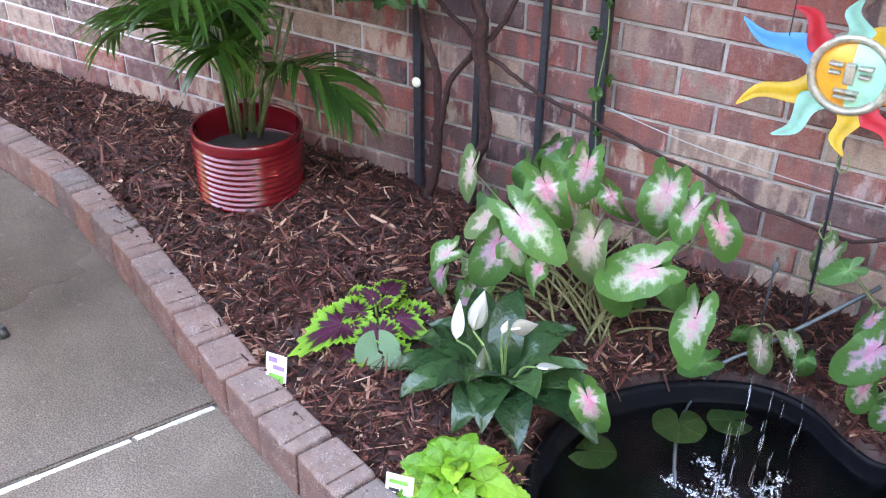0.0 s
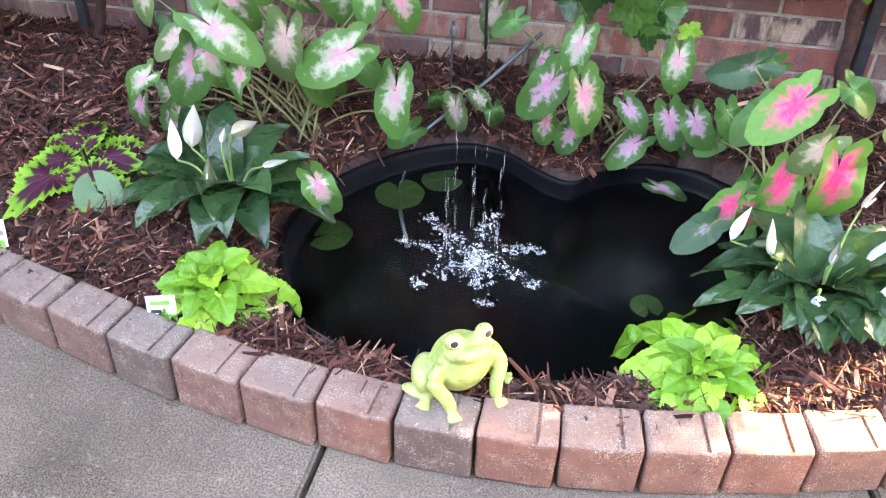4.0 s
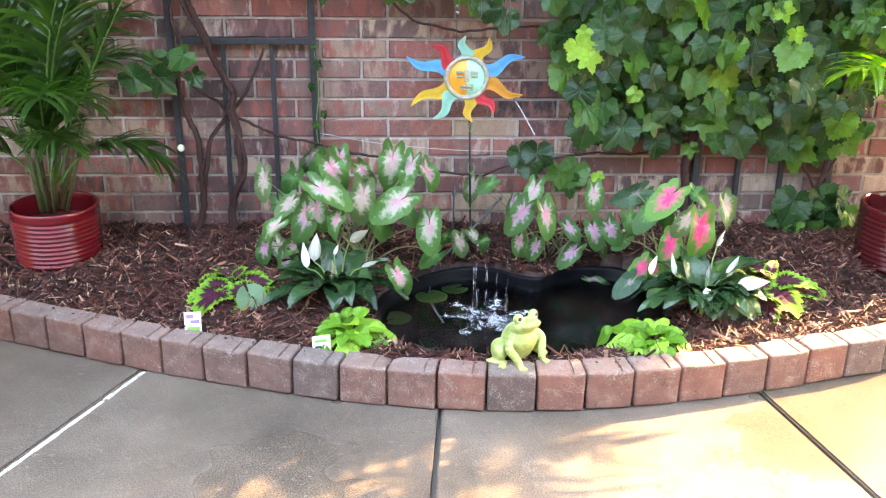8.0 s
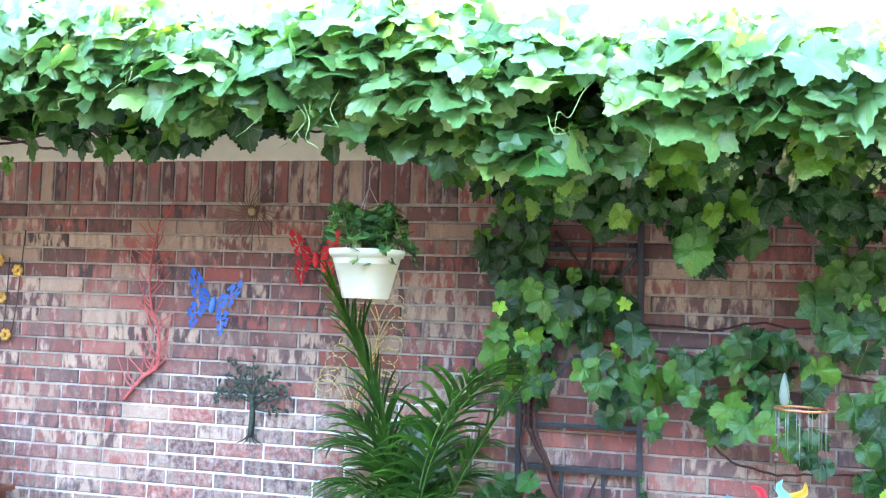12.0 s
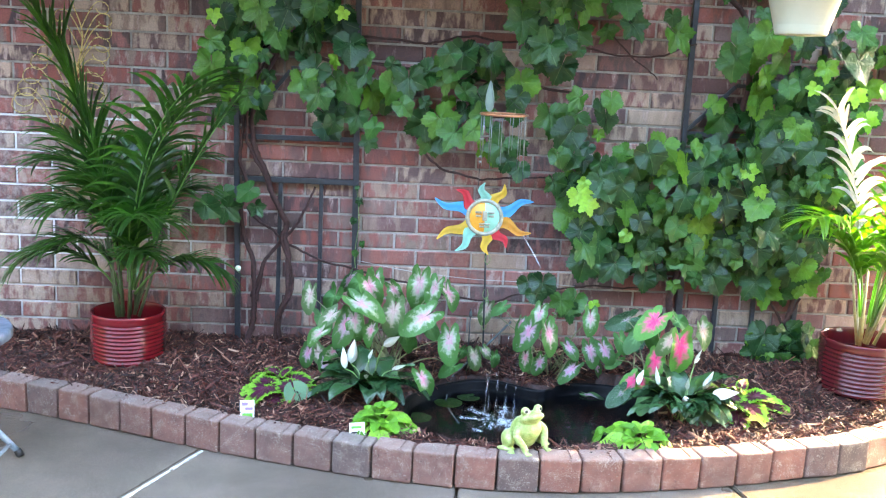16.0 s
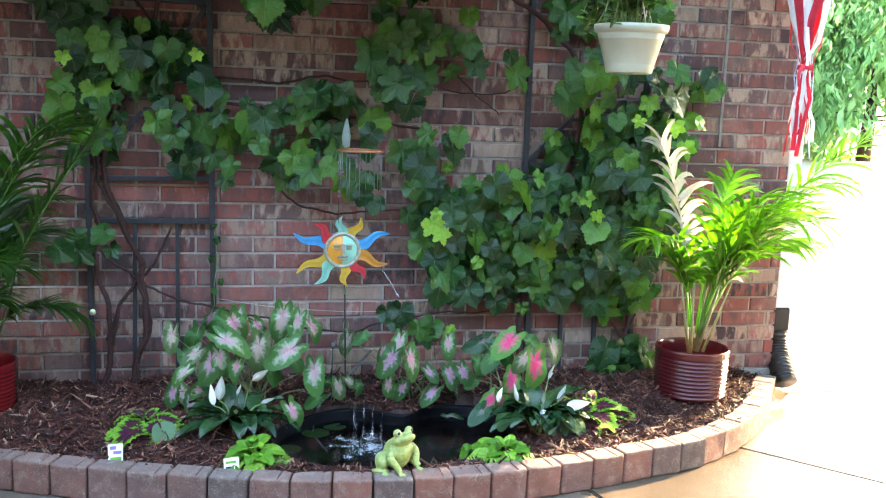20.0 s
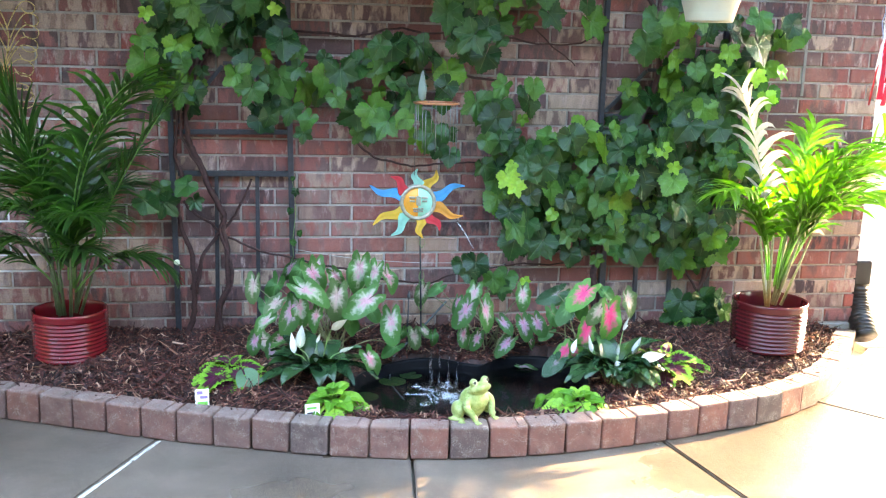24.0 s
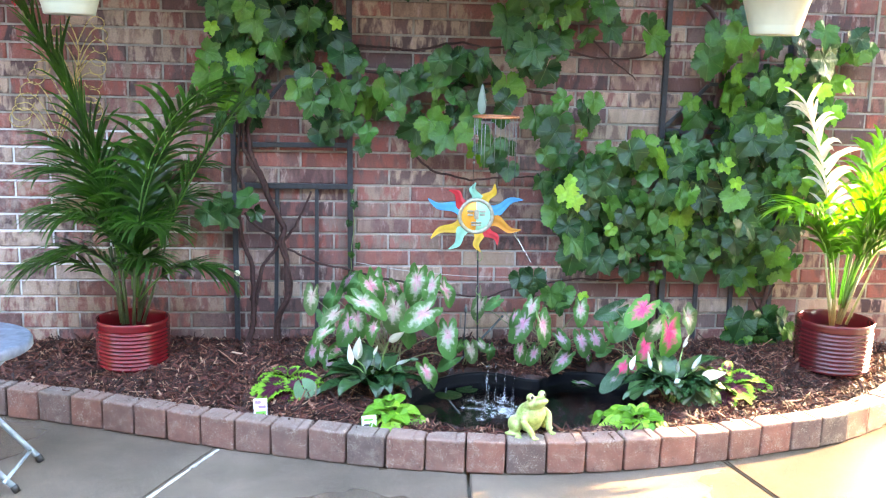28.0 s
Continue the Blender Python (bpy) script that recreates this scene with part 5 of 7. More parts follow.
def peace_lily(label, root, count, flowers, seed, reach=.20, leaf_rows=()):
    rng = random.Random(seed)
    plant = thing("peace_lily", label, "peace lily", "peace lilies")
    R = Vector(root)
    rows = list(leaf_rows)
    for i in range(count):
        rows.append((rng.uniform(0, 360), rng.uniform(.75, 1.15) * reach, rng.uniform(.034, .050), rng.uniform(48, 86), rng.uniform(60, 130)))
    for az, length, width, rise, droop in rows:
        d = Vector((math.cos(radians(az)), math.sin(radians(az)), 0))
        bm = bmesh.new()
        uvl = bm.loops.layers.uv.new("UVMap")
        tube(bm, [R, R + d * .03 + Vector((0, 0, .07))], .003, 5)
        blade(bm, R + d * .03 + Vector((0, 0, .07)), d, length, width, rise, droop, uvl)
        part("leaf", bm, M_PEACE, plant, "", True)
    for x, y, z, size, lean, tilt in flowers:
        top = Vector((x, y, z))
        bm = bmesh.new()
        tube(bm, spline([R + Vector((rng.gauss(0, .02), rng.gauss(0, .02), 0)), R.lerp(top, .55) + Vector((0, 0, .04)), top], 6), .0032, 6, .0022)
        part("flower_stalk", bm, M_STALK, plant, "", True)
        fl = part("spathe", SPATHE, None, plant, "white spathe", at=Matrix.Translation(top) @ Matrix.Rotation(radians(lean), 4, 'Y') @ Matrix.Rotation(radians(tilt + rng.gauss(0, 14)), 4, 'X') @ Matrix.Rotation(rng.gauss(0, .6), 4, 'Z') @ Matrix.Diagonal((size * rng.uniform(.65, 1.05), size, size * 1.06, 1)))
        bm = bmesh.new()
        tube(bm, [(0, -.03, .12), (0, -.05, .30), (0, -.05, .48)], .045, 8, .03)
        part("spadix", bm, M_SPATHE, fl, "pale spadix", True)
    return plant


peace_lily("peace lily with dark glossy leaves and white flowers", (-.25, -.675, .10), 15,
           [(-.345, -.700, .262, .082, -6, 0), (-.325, -.665, .272, .090, 8, 0), (-.256, -.665, .292, .045, 22, 0), (-.262, -.750, .240, .062, 3, 0), (-.200, -.740, .372, .072, 52, 0), (-.165, -.685, .258, .058, 70, 0)], 61, .20,
           [(10, .23, .047, 50, 110), (350, .24, .047, 36, 95), (180, .22, .047, 50, 100), (200, .24, .044, 30, 80), (270, .20, .047, 60, 130), (285, .2, .044, 70, 140), (230, .22, .044, 50, 110), (310, .22, .047, 50, 110)])
peace_lily("sunlit peace lily with dark leaves and white flowers", (.98, -.77, .10), 20,
           [(.800, -.740, .250, .075, 40, 0), (.868, -.800, .270, .072, -5, 0), (.985, -.78, .25, .045, 10, 0), (.945, -.885, .262, .075, 165, 0), (1.050, -.772, .250, .078, 25, 0), (1.03, -.70, .33, .065, 35, 0), (1.055, -.860, .262, .095, 72, 0), (.96, -.80, .16, .06, -15, 0)], 62, .22,
           [(180, .24, .04, 45, 95), (200, .24, .036, 35, 85), (350, .24, .05, 35, 80), (160, .2, .036, 55, 100), (300, .18, .05, 60, 115), (275, .20, .050, 72, 125), (250, .20, .048, 70, 120), (190, .22, .048, 72, 110), (215, .2, .05, 55, 110), (330, .2, .05, 60, 110), (265, .14, .05, 40, 100)])

# ---- coleus ----
COLEUS = [leaf_mesh("leaf", coleus_outline, M_COLEUS, 52, 0.22 + .16 * i, 0.12, 0.05, 5 + i) for i in range(2)]
LIME = [leaf_mesh("leaf", lime_outline, M_LIME, 48, 0.45 + .15 * i, 0.30, 0.09, 8 + i) for i in range(2)]


def bushy(name, label, category, group, root, src, rows, stalk):
    """Leaves in pairs round short stalks; a row: azimuth, distance from the middle, height, length, droop."""
    plant = thing(name, label, category, group)
    R = Vector(root)
    for i, (az, dist, z, size, droop) in enumerate(rows):
        d = Vector((math.cos(radians(az)), math.sin(radians(az)), 0))
        p = R + d * dist * .35 + Vector((0, 0, z))
        tip = d * math.cos(radians(droop)) + Vector((0, 0, -math.sin(radians(droop))))
        nor = Vector((0, 0, 1)) + d * .35 + Vector((0, -.35, 0))
        part("leaf", src[i % len(src)], None, plant, at=frame_of(p, tip, nor, size))
        if i % 3 == 0:
            bm = bmesh.new()
            tube(bm, [R, R.lerp(p, .6) + Vector((0, 0, .01)), p], .004, 5, .003)
            part("stalk", bm, stalk, plant, "", True)
    return plant


def ring_rows(seed, tiers):
    rng = random.Random(seed)
    out = []
    for n, dist, z, size, droop in tiers:
        a0 = rng.uniform(0, 360)
        for i in range(n):
            out.append((a0 + 360 * i / n + rng.uniform(-14, 14), dist * rng.uniform(.8, 1.2), z * rng.uniform(.85, 1.15), size * rng.uniform(.85, 1.15), droop + rng.uniform(-15, 15)))
    return out


bushy("coleus", "coleus with burgundy leaves and serrated lime edges", "coleus", "burgundy coleus", (-.610, -.610, .125), COLEUS,
      ring_rows(71, [(7, .36, .018, .125, 38), (5, .26, .045, .125, 18), (3, .14, .062, .10, 2), (2, .04, .075, .05, -30)]), M_STALK)
bushy("coleus", "sunlit coleus with burgundy leaves and broad lime edges", "coleus", "burgundy coleus", (1.235, -.67, .125), COLEUS,
      ring_rows(72, [(6, .32, .026, .125, 34), (5, .24, .058, .128, 12), (3, .14, .085, .105, -8), (2, .04, .100, .055, -35)]), M_STALK)
bushy("lime_coleus", "low bright lime green coleus beside the pond", "coleus", "lime coleus", (-.200, -.930, .095), LIME,
      ring_rows(73, [(9, .30, .010, .064, 36), (8, .24, .034, .062, 14), (7, .17, .060, .058, -6), (5, .08, .080, .046, -28), (2, .02, .092, .034, -50)]), M_STALK)
bushy("lime_coleus", "bright lime green coleus with sunlit leaf tips", "coleus", "lime coleus", (.765, -.965, .10), LIME,
      ring_rows(74, [(9, .36, .004, .058, 28), (8, .28, .020, .056, 8), (7, .18, .038, .050, -12), (5, .08, .052, .040, -34)]), M_STALK)
# Broad grey-green leaves; which plant they belong to is not settled.
GREY_LEAF = leaf_mesh("leaf", lambda a: .52 / (.52 + .48 * min(1.0, abs(a) / 1.2)) if abs(a) < 2.5 else .52, plain("grey_green_leaf", (.085, .175, .085), .55, vary=.3, scale=60, bump=.5), 30, .5, .2, .05, 3)
bushy("grey_leaf_plant", "pale grey-green rounded leaf plant beside the coleus", "plant", "", (-.55, -.70, .105), [GREY_LEAF], [(310, .08, .055, .100, 45), (250, .05, .03, .06, 40)], M_STALK)
bushy("grey_leaf_plant", "broad grey-green leaf plant beside the peace lily", "plant", "", (1.06, -.80, .11), [GREY_LEAF], [(345, .06, .075, .115, 25), (300, .10, .035, .075, 40), (240, .08, .05, .08, 40)], M_STALK)


# ---- sun ornament on a stake ----
def colour(name, c, rough=0.35, metal=0.0):
    return plain(name, c, rough, metal, vary=0.10, scale=40, bump=0.05)


def sun_ornament():
    C = Vector((.213, -.155, .795))
    orn = thing("sun_ornament", "painted metal sun ornament with wavy coloured rays on a stake", "garden ornament")
    mats = {"aqua": colour("aqua_paint", (.30, .68, .55)), "yellow": colour("yellow_paint", (.80, .52, .05)), "blue": colour("blue_paint", (.06, .42, .80)),
            "orange": colour("orange_paint", (.82, .36, .04)), "red": colour("red_paint", (.72, .03, .05))}
    order = (("aqua", .155, 95), ("yellow", .17, 60), ("blue", .225, 22), ("orange", .215, -18), ("red", .165, -50), ("yellow", .165, -84), ("aqua", .195, -127), ("yellow", .23, -155), ("blue", .235, 162), ("red", .175, 135))
    for k, (col, reach, ang) in enumerate(order):
        a = radians(ang)
        d, s = Vector((math.cos(a), 0, math.sin(a))), Vector((-math.sin(a), 0, math.cos(a)))
        bm = bmesh.new()
        rows, n = [], 10
        for i in range(n + 1):
            t = i / n
            r = .065 + (reach - .065) * t
            off = .011 * math.sin(2 * math.pi * t * 1.1) * (1 if k % 2 else -1)
            w = .028 * (1 - t) ** .75 + .0025
            y = -.006 - .012 * t
            rows.append([bm.verts.new(C + d * r + s * (off + w * q) + Vector((0, y, 0))) for q in (-1, 0, 1)])
        for p, q in zip(rows, rows[1:]):
            for j in (0, 1):
                bm.faces.new((p[j], p[j + 1], q[j + 1], q[j]))
        bmesh.ops.solidify(bm, geom=bm.faces[:], thickness=.004)
        part("ray", bm, mats[col], orn, col + " painted wavy ray", True)
    pewter = plain("aged_pewter", (.40, .40, .33), .4, .5, vary=.35, scale=60, bump=.4)
    turn = Matrix.Translation(C) @ Matrix.Rotation(radians(90), 4, 'X')
    bm = bmesh.new()
    lathe(bm, [(.066, -.012), (.066, .006), (.070, .013), (.078, .014), (.084, .006), (.084, -.012)], 40)
    bm.transform(turn)
    part("rim", bm, pewter, orn, "embossed pewter ring", True)
    for nm, sgn, mt in (("left_half", -1, mats["orange"]), ("right_half", 1, mats["aqua"])):
        bm = bmesh.new()
        ring = []
        for j in range(5):
            r = .066 * j / 4
            ring.append([bm.verts.new(C + Vector((sgn * r * math.sin(math.pi * i / 12), -.020 * math.cos(math.pi / 2 * j / 4) - .002, r * math.cos(math.pi * i / 12)))) for i in range(13)])
        for p, q in zip(ring, ring[1:]):
            for i in range(12):
                bm.faces.new((p[i], p[i + 1], q[i + 1], q[i]))
        bmesh.ops.remove_doubles(bm, verts=bm.verts, dist=1e-5)
        part(nm, bm, mt, orn, "", True)
    for x0, x1, z0, z1 in ((-.010, .010, -.012, .030), (-.042, -.014, .020, .028), (.014, .042, .020, .028), (-.040, -.016, .004, .011), (.016, .040, .004, .011), (-.024, .024, -.030, -.024), (-.022, .022, -.042, -.036)):
        bm = bmesh.new()
        box(bm, C.x + x0, C.x + x1, C.y - .030, C.y - .010, C.z + z0, C.z + z1, .003)
        part("relief", bm, pewter, orn, "raised pewter relief bars", True)
    bm = bmesh.new()
    tube(bm, [C + Vector((.012, .012, -.06)), C + Vector((.020, .014, -.3)), (.245, -.14, .05)], .0042, 7)
    tube(bm, [C + Vector((.012, .012, -.06)), C + Vector((0, .012, .02))], .005, 7)
    part("stake", bm, M_TRELLIS, orn, "thin black metal stake", True)
    for z in (.58, .42, .28):
        for q in (-1, 1):
            bm = bmesh.new()
            tube(bm, spline([(.238, -.143, z), (.238 + q * .012, -.146, z + .02), (.238 + q * .006, -.15, z + .05)], 4), .002, 5, .001)
            part("tendril", bm, M_STALK, orn, "thin green tendril", True)


sun_ornament()


# ---- fountain: jet, splash, hose, pads ----
def fountain_material():
    k = Nodes("falling_water", 0.08)
    k.b.inputs["Base Color"].default_value = (.92, .95, 1, 1)
    k.b.inputs["Transmission Weight"].default_value = .8
    k.b.inputs["IOR"].default_value = 1.33
    return k.m


M_DROP = fountain_material()


def build_fountain():
    rng = random.Random(81)
    f = thing("fountain", "water jet arcing from the sun ornament and splashing into the pond", "fountain")
    land = Vector((.29, -.64, .048))
    bm = bmesh.new()
    tube(bm, spline([(.275, -.04, .795), (.315, -.04, .785), (.375, -.09, .735), (.425, -.145, .665), (.472, -.19, .585)], 6), .0052, 8, .0022)
    part("jet", bm, M_DROP, f, "thin clear arc of water", True)
    bm = bmesh.new()
    for x, y, top in ((.235, -.58, .40), (.30, -.60, .46), (.335, -.62, .36), (.27, -.55, .30), (.22, -.62, .22)):
        for i in range(16):
            z = .06 + (top - .06) * rng.random() ** 1.4
            bmesh.ops.create_icosphere(bm, subdivisions=1, radius=rng.uniform(.0005, .0009), matrix=Matrix.Translation((x + rng.gauss(0, .003), y + rng.gauss(0, .003), z)) @ Matrix.Diagonal((.8, .8, rng.uniform(14, 44), 1)))
    tagged(part("falling_drops", bm, M_DROP, f, "", True), kind="stuff")
    bm = bmesh.new()
    spots = [(rng.gauss(0, .03), rng.gauss(0, .03)) for i in range(9)]
    for k in range(7):                                   # arms of foam thrown out from the middle
        a = k * .9 + .4 + rng.gauss(0, .12)
        spots += [(r * math.cos(a), r * math.sin(a) * .9) for r in (rng.uniform(.06, .09), rng.uniform(.10, .13), rng.uniform(.13, .18))]
    for x, y in spots:
        size = .020 - .06 * math.hypot(x, y)
        for i in range(46):
            big = i < 2
            s = rng.uniform(.0032, .0056) if big else rng.uniform(.0008, .0026)
            q = Vector((land.x + x + rng.gauss(0, size), land.y + y + rng.gauss(0, size * .8), .0455 + (0 if big else max(0, rng.gauss(0, .004)))))
            bmesh.ops.create_icosphere(bm, subdivisions=2 if big else 1, radius=s, matrix=Matrix.Translation(q) @ Matrix.Diagonal((1.2, 1.2, .7, 1)))
    tagged(part("splash", bm, M_DROP, f, "white splash and bubbles", True), kind="stuff")
    hose = thing("hose", "clear plastic fountain hose running from the stake into the pond", "hose")
    bm = bmesh.new()
    tube(bm, spline([(.37, -.06, .30), (.29, -.13, .24), (.19, -.22, .17), (.10, -.29, .105), (.075, -.36, .04), (.08, -.44, -.02), (.12, -.55, -.09)], 8), .0052, 10)
    part("tube", bm, M_PIPE, hose, "", True)
    fish = thing("fountain_wand", "slim clear plastic tube standing at the pond's edge", "garden stake")
    bm = bmesh.new()
    tube(bm, [(.165, -.24, .10), (.17, -.235, .40)], .003, 6)
    part("rod", bm, M_TRELLIS, fish, "", True)
    bm = bmesh.new()
    bmesh.ops.create_icosphere(bm, subdivisions=2, radius=.011, matrix=Matrix.Translation((.17, -.236, .375)) @ Matrix.Diagonal((.7, .7, 1.5, 1)))
    part("bead", bm, M_PIPE, fish, "pale glass bead", True)


build_fountain()


def pad_outline(a):
    return .5 * (1 - .75 * max(0, (abs(a) - 2.85) / .29)) * (1 + .02 * math.sin(7 * a))


M_PAD = leaf_material("lily_pad_leaf", [(0, (.020, .056, .014)), (1, (.042, .085, .020))], .1, .35, False)
PAD = leaf_mesh("pad", pad_outline, M_PAD, 24, 0.0, 0.02, .01, 2)
for x, y, z, s, turn, lab in ((.435, -.335, .049, .075, 40, "small pale floating lily pad"), (.08, -.44, .036, .12, 200, "olive lily pad just under the water"), (.17, -.36, .030, .10, 120, "green lily pad just under the water"),
                              (-.05, -.62, .034, .11, 300, "green lily pad beside the caladium leaf"), (.67, -.73, .038, .07, 20, "small yellow-green lily pad under water")):
    pd = thing("lily_pad", lab, "lily pad", "lily pads", at=Matrix.Translation((x, y, z)))
    part("pad", PAD, None, pd, at=Matrix.Rotation(radians(turn), 4, 'Z') @ Matrix.Scale(s, 4))
fl = thing("fallen_leaf", "wilted caladium leaf floating on the pond", "leaf")
part("blade", HEART["mauve"][0], None, fl, at=frame_of((.70, -.315, .052), (.8, -.25, 0), (0, 0, 1), .075))


# ---- frog statue ----
def frog_material():
    k = Nodes("frog_glaze", 0.4, spec=0.5)
    v = k.coord()
    nz = k.noise(45, 5, .65, v)
    col = k.ramp(nz, [(.3, (.20, .27, .065)), (.55, (.33, .40, .13)), (.75, (.45, .50, .21))])
    spots = k.ramp(k.noise(170, 2, .5, v), [(.66, (0, 0, 0)), (.72, (1, 1, 1))])
    col = k.mix(spots, col, (.10, .14, .03))
    for sx in (-1, 1):
        dv = k.n("VectorMath")
        dv.operation = 'DISTANCE'
        k.link(v, dv.inputs[0])
        dv.inputs[1].default_value = (sx * .027 + sx * .004, -.040, .1625)
        d = k.math('MULTIPLY', dv.outputs["Value"], 60.0)
        eye = k.ramp(d, [(0, (.01, .01, .01)), (.50, (.01, .01, .01)), (.56, (.62, .66, .40)), (.68, (.50, .55, .25)), (.72, (.02, .02, .02)), (.80, (.40, .48, .15))])
        col = k.mix(k.ramp(d, [(.80, (1, 1, 1)), (.86, (0, 0, 0))]), col, eye)
    k.color(col)
    k.bump(nz, .3, .003)
    return k.m


def frog():
    bm = bmesh.new()
    def ball(c, s, rx=0, ry=0, rz=0):
        bmesh.ops.create_uvsphere(bm, u_segments=20, v_segments=14, radius=1, matrix=pose(*c, rx, ry, rz) @ Matrix.Diagonal((*s, 1)))
    ball((0, .010, .062), (.052, .050, .062), -15)
    ball((0, -.008, .078), (.048, .046, .052))
    ball((0, -.022, .128), (.043, .040, .026), -22)
    ball((0, -.048, .138), (.032, .027, .016), -34)
    for s in (-1, 1):
        ball((s * .027, -.022, .158), (.0155, .0155, .0165))
        ball((s * .056, .026, .040), (.024, .042, .036), 0, 0, s * 22)
        ball((s * .074, .012, .010), (.015, .034, .009), 0, 0, s * -34)
        tube(bm, spline([(s * .040, -.014, .092), (s * .060, -.026, .066), (s * .046, -.046, .034), (s * .040, -.058, .012)], 5), .0155, 10, .011)
        for q in (-28, 0, 28):
            a = radians(q + s * 12)
            tube(bm, [(s * .040, -.056, .010), (s * .040 + .022 * math.sin(a), -.060 - .026 * math.cos(a), .005)], .0062, 8, .0048)
            b = radians(s * (50 + q))
            tube(bm, [(s * .066, -.010, .008), (s * .066 + .024 * math.sin(b), -.014 - .026 * math.cos(b), .005)], .006, 8, .0045)
    ob = new("frog_statue", finish("frog_statue", bm, frog_material(), True))
    ob.matrix_basis = pose(.322, -1.094, .124, 0, 0, 34) @ Matrix.Diagonal((1.08, .93, .93, 1))
    mod = ob.modifiers.new("skin", 'REMESH')
    mod.mode, mod.voxel_size, mod.use_smooth_shade = 'VOXEL', .0032, True
    sm = ob.modifiers.new("soft", 'SMOOTH')
    sm.factor, sm.iterations = .5, 4
    tagged(ob, "green ceramic frog statue sitting on the paver edging", "statue")


frog()


# ---- plant tags ----
def plant_tag(x, y, z, turn, w, h, bands):
    t = thing("plant_tag", "white plastic plant tag stuck in the mulch", "plant tag", "plant tags", at=pose(x, y, z, -12, 0, turn))
    bm = bmesh.new()
    box(bm, -w / 2, w / 2, -.0008, .0008, .045, .045 + h, .0004)
    box(bm, -w * .18, w * .18, -.0008, .0008, 0, .046)
    part("card", bm, plain("tag_plastic", (.82, .84, .84), .35, vary=.03), t)
    for x0, x1, z0, z1, mt, nm in bands:
        bm = bmesh.new()
        box(bm, w * (x0 - .5), w * (x1 - .5), -.0016, -.0009, .045 + h * z0, .045 + h * z1)
        part(nm, bm, mt, t)


T_VIOLET, T_GREEN, T_DARK = colour("tag_violet", (.25, .16, .55)), colour("tag_green", (.12, .38, .06)), colour("tag_black", (.03, .03, .03))
plant_tag(-.693, -.897, .048, 8, .052, .092, ((.12, .55, .78, .92, T_VIOLET, "printed_bar"), (.35, .9, .60, .72, T_VIOLET, "printed_bar"), (.15, .9, .06, .48, T_GREEN, "printed_picture"), (.45, .62, .15, .35, T_DARK, "printed_spot")))
plant_tag(-.275, -1.027, .044, 14, .056, .074, ((.12, .8, .72, .84, T_GREEN, "printed_bar"), (.12, .5, .48, .58, T_DARK, "printed_bar"), (.1, .95, .1, .42, T_GREEN, "printed_picture"), (.3, .5, .18, .34, T_DARK, "printed_spot")))


# ---- wind chime ----
def wind_chime():
    ch = thing("wind_chime", "copper-ringed wind chime with thin silver rods", "wind chime")
    C = Vector((.238, -.50, 1.262))
    copper, silver = colour("copper", (.50, .22, .12), .35, .8), colour("silver_rod", (.24, .26, .25), .4, .9)
    bm = bmesh.new()
    tube(bm, [C + Vector((.093 * math.cos(i / 36 * 2 * math.pi), .093 * math.sin(i / 36 * 2 * math.pi), 0)) for i in range(37)], .0048, 8)
    part("ring", bm, copper, ch, "copper ring", True)
    for i in range(13):
        a = 2 * math.pi * i / 13 + .2
        x, y = .088 * math.cos(a), .088 * math.sin(a)
        low = -.13 - .09 * (.5 + .5 * math.sin(i * 1.7))
        bm = bmesh.new()
        tube(bm, [C + Vector((x, y, -.002)), C + Vector((x, y, low))], .0012, 6)
        part("rod", bm, silver, ch, "", True)
    bm = bmesh.new()
    for x, z0 in ((-.086, -.30), (.088, -.29)):
        tube(bm, [C + Vector((x, 0, 0)), C + Vector((x, 0, z0))], .0011, 5)
    tube(bm, [C + Vector((-.06, 0, .12)), C + Vector((-.06, 0, 1.206))], .0005, 4)
    for q in (0, 2.1, 4.2):
        tube(bm, [C + Vector((.09 * math.cos(q), .09 * math.sin(q), 0)), C + Vector((-.06, 0, .125))], .0008, 4)
    part("cord", bm, M_TRELLIS, ch, "", True)
    for z in (-.10, -.17, -.19):
        bm = bmesh.new()
        bmesh.ops.create_icosphere(bm, subdivisions=2, radius=.006, matrix=Matrix.Translation(C + Vector((-.086, -.002, z))))
        part("bead", bm, silver, ch, "", True)
    bm = bmesh.new()
    lathe(bm, [(.001, .130), (.005, .122), (.014, .085), (.019, .050), (.014, .018), (.001, .008)], 16)
    bm.transform(Matrix.Translation(C + Vector((-.060, 0, 0))) @ Matrix.Diagonal((1, .35, 1, 1)))
    part("leaf_charm", bm, colour("verdigris", (.13, .18, .15), .5), ch, "grey-green metal leaf charm", True)


wind_chime()


# ---- hanging baskets ----
SMALL = [leaf_mesh("leaf", lambda a: .36 / (.36 + .64 * min(1, abs(a) / .75)) if abs(a) < 2.5 else .30, M_BASKET_LEAF, 12, .3, .2, .03, 60)]


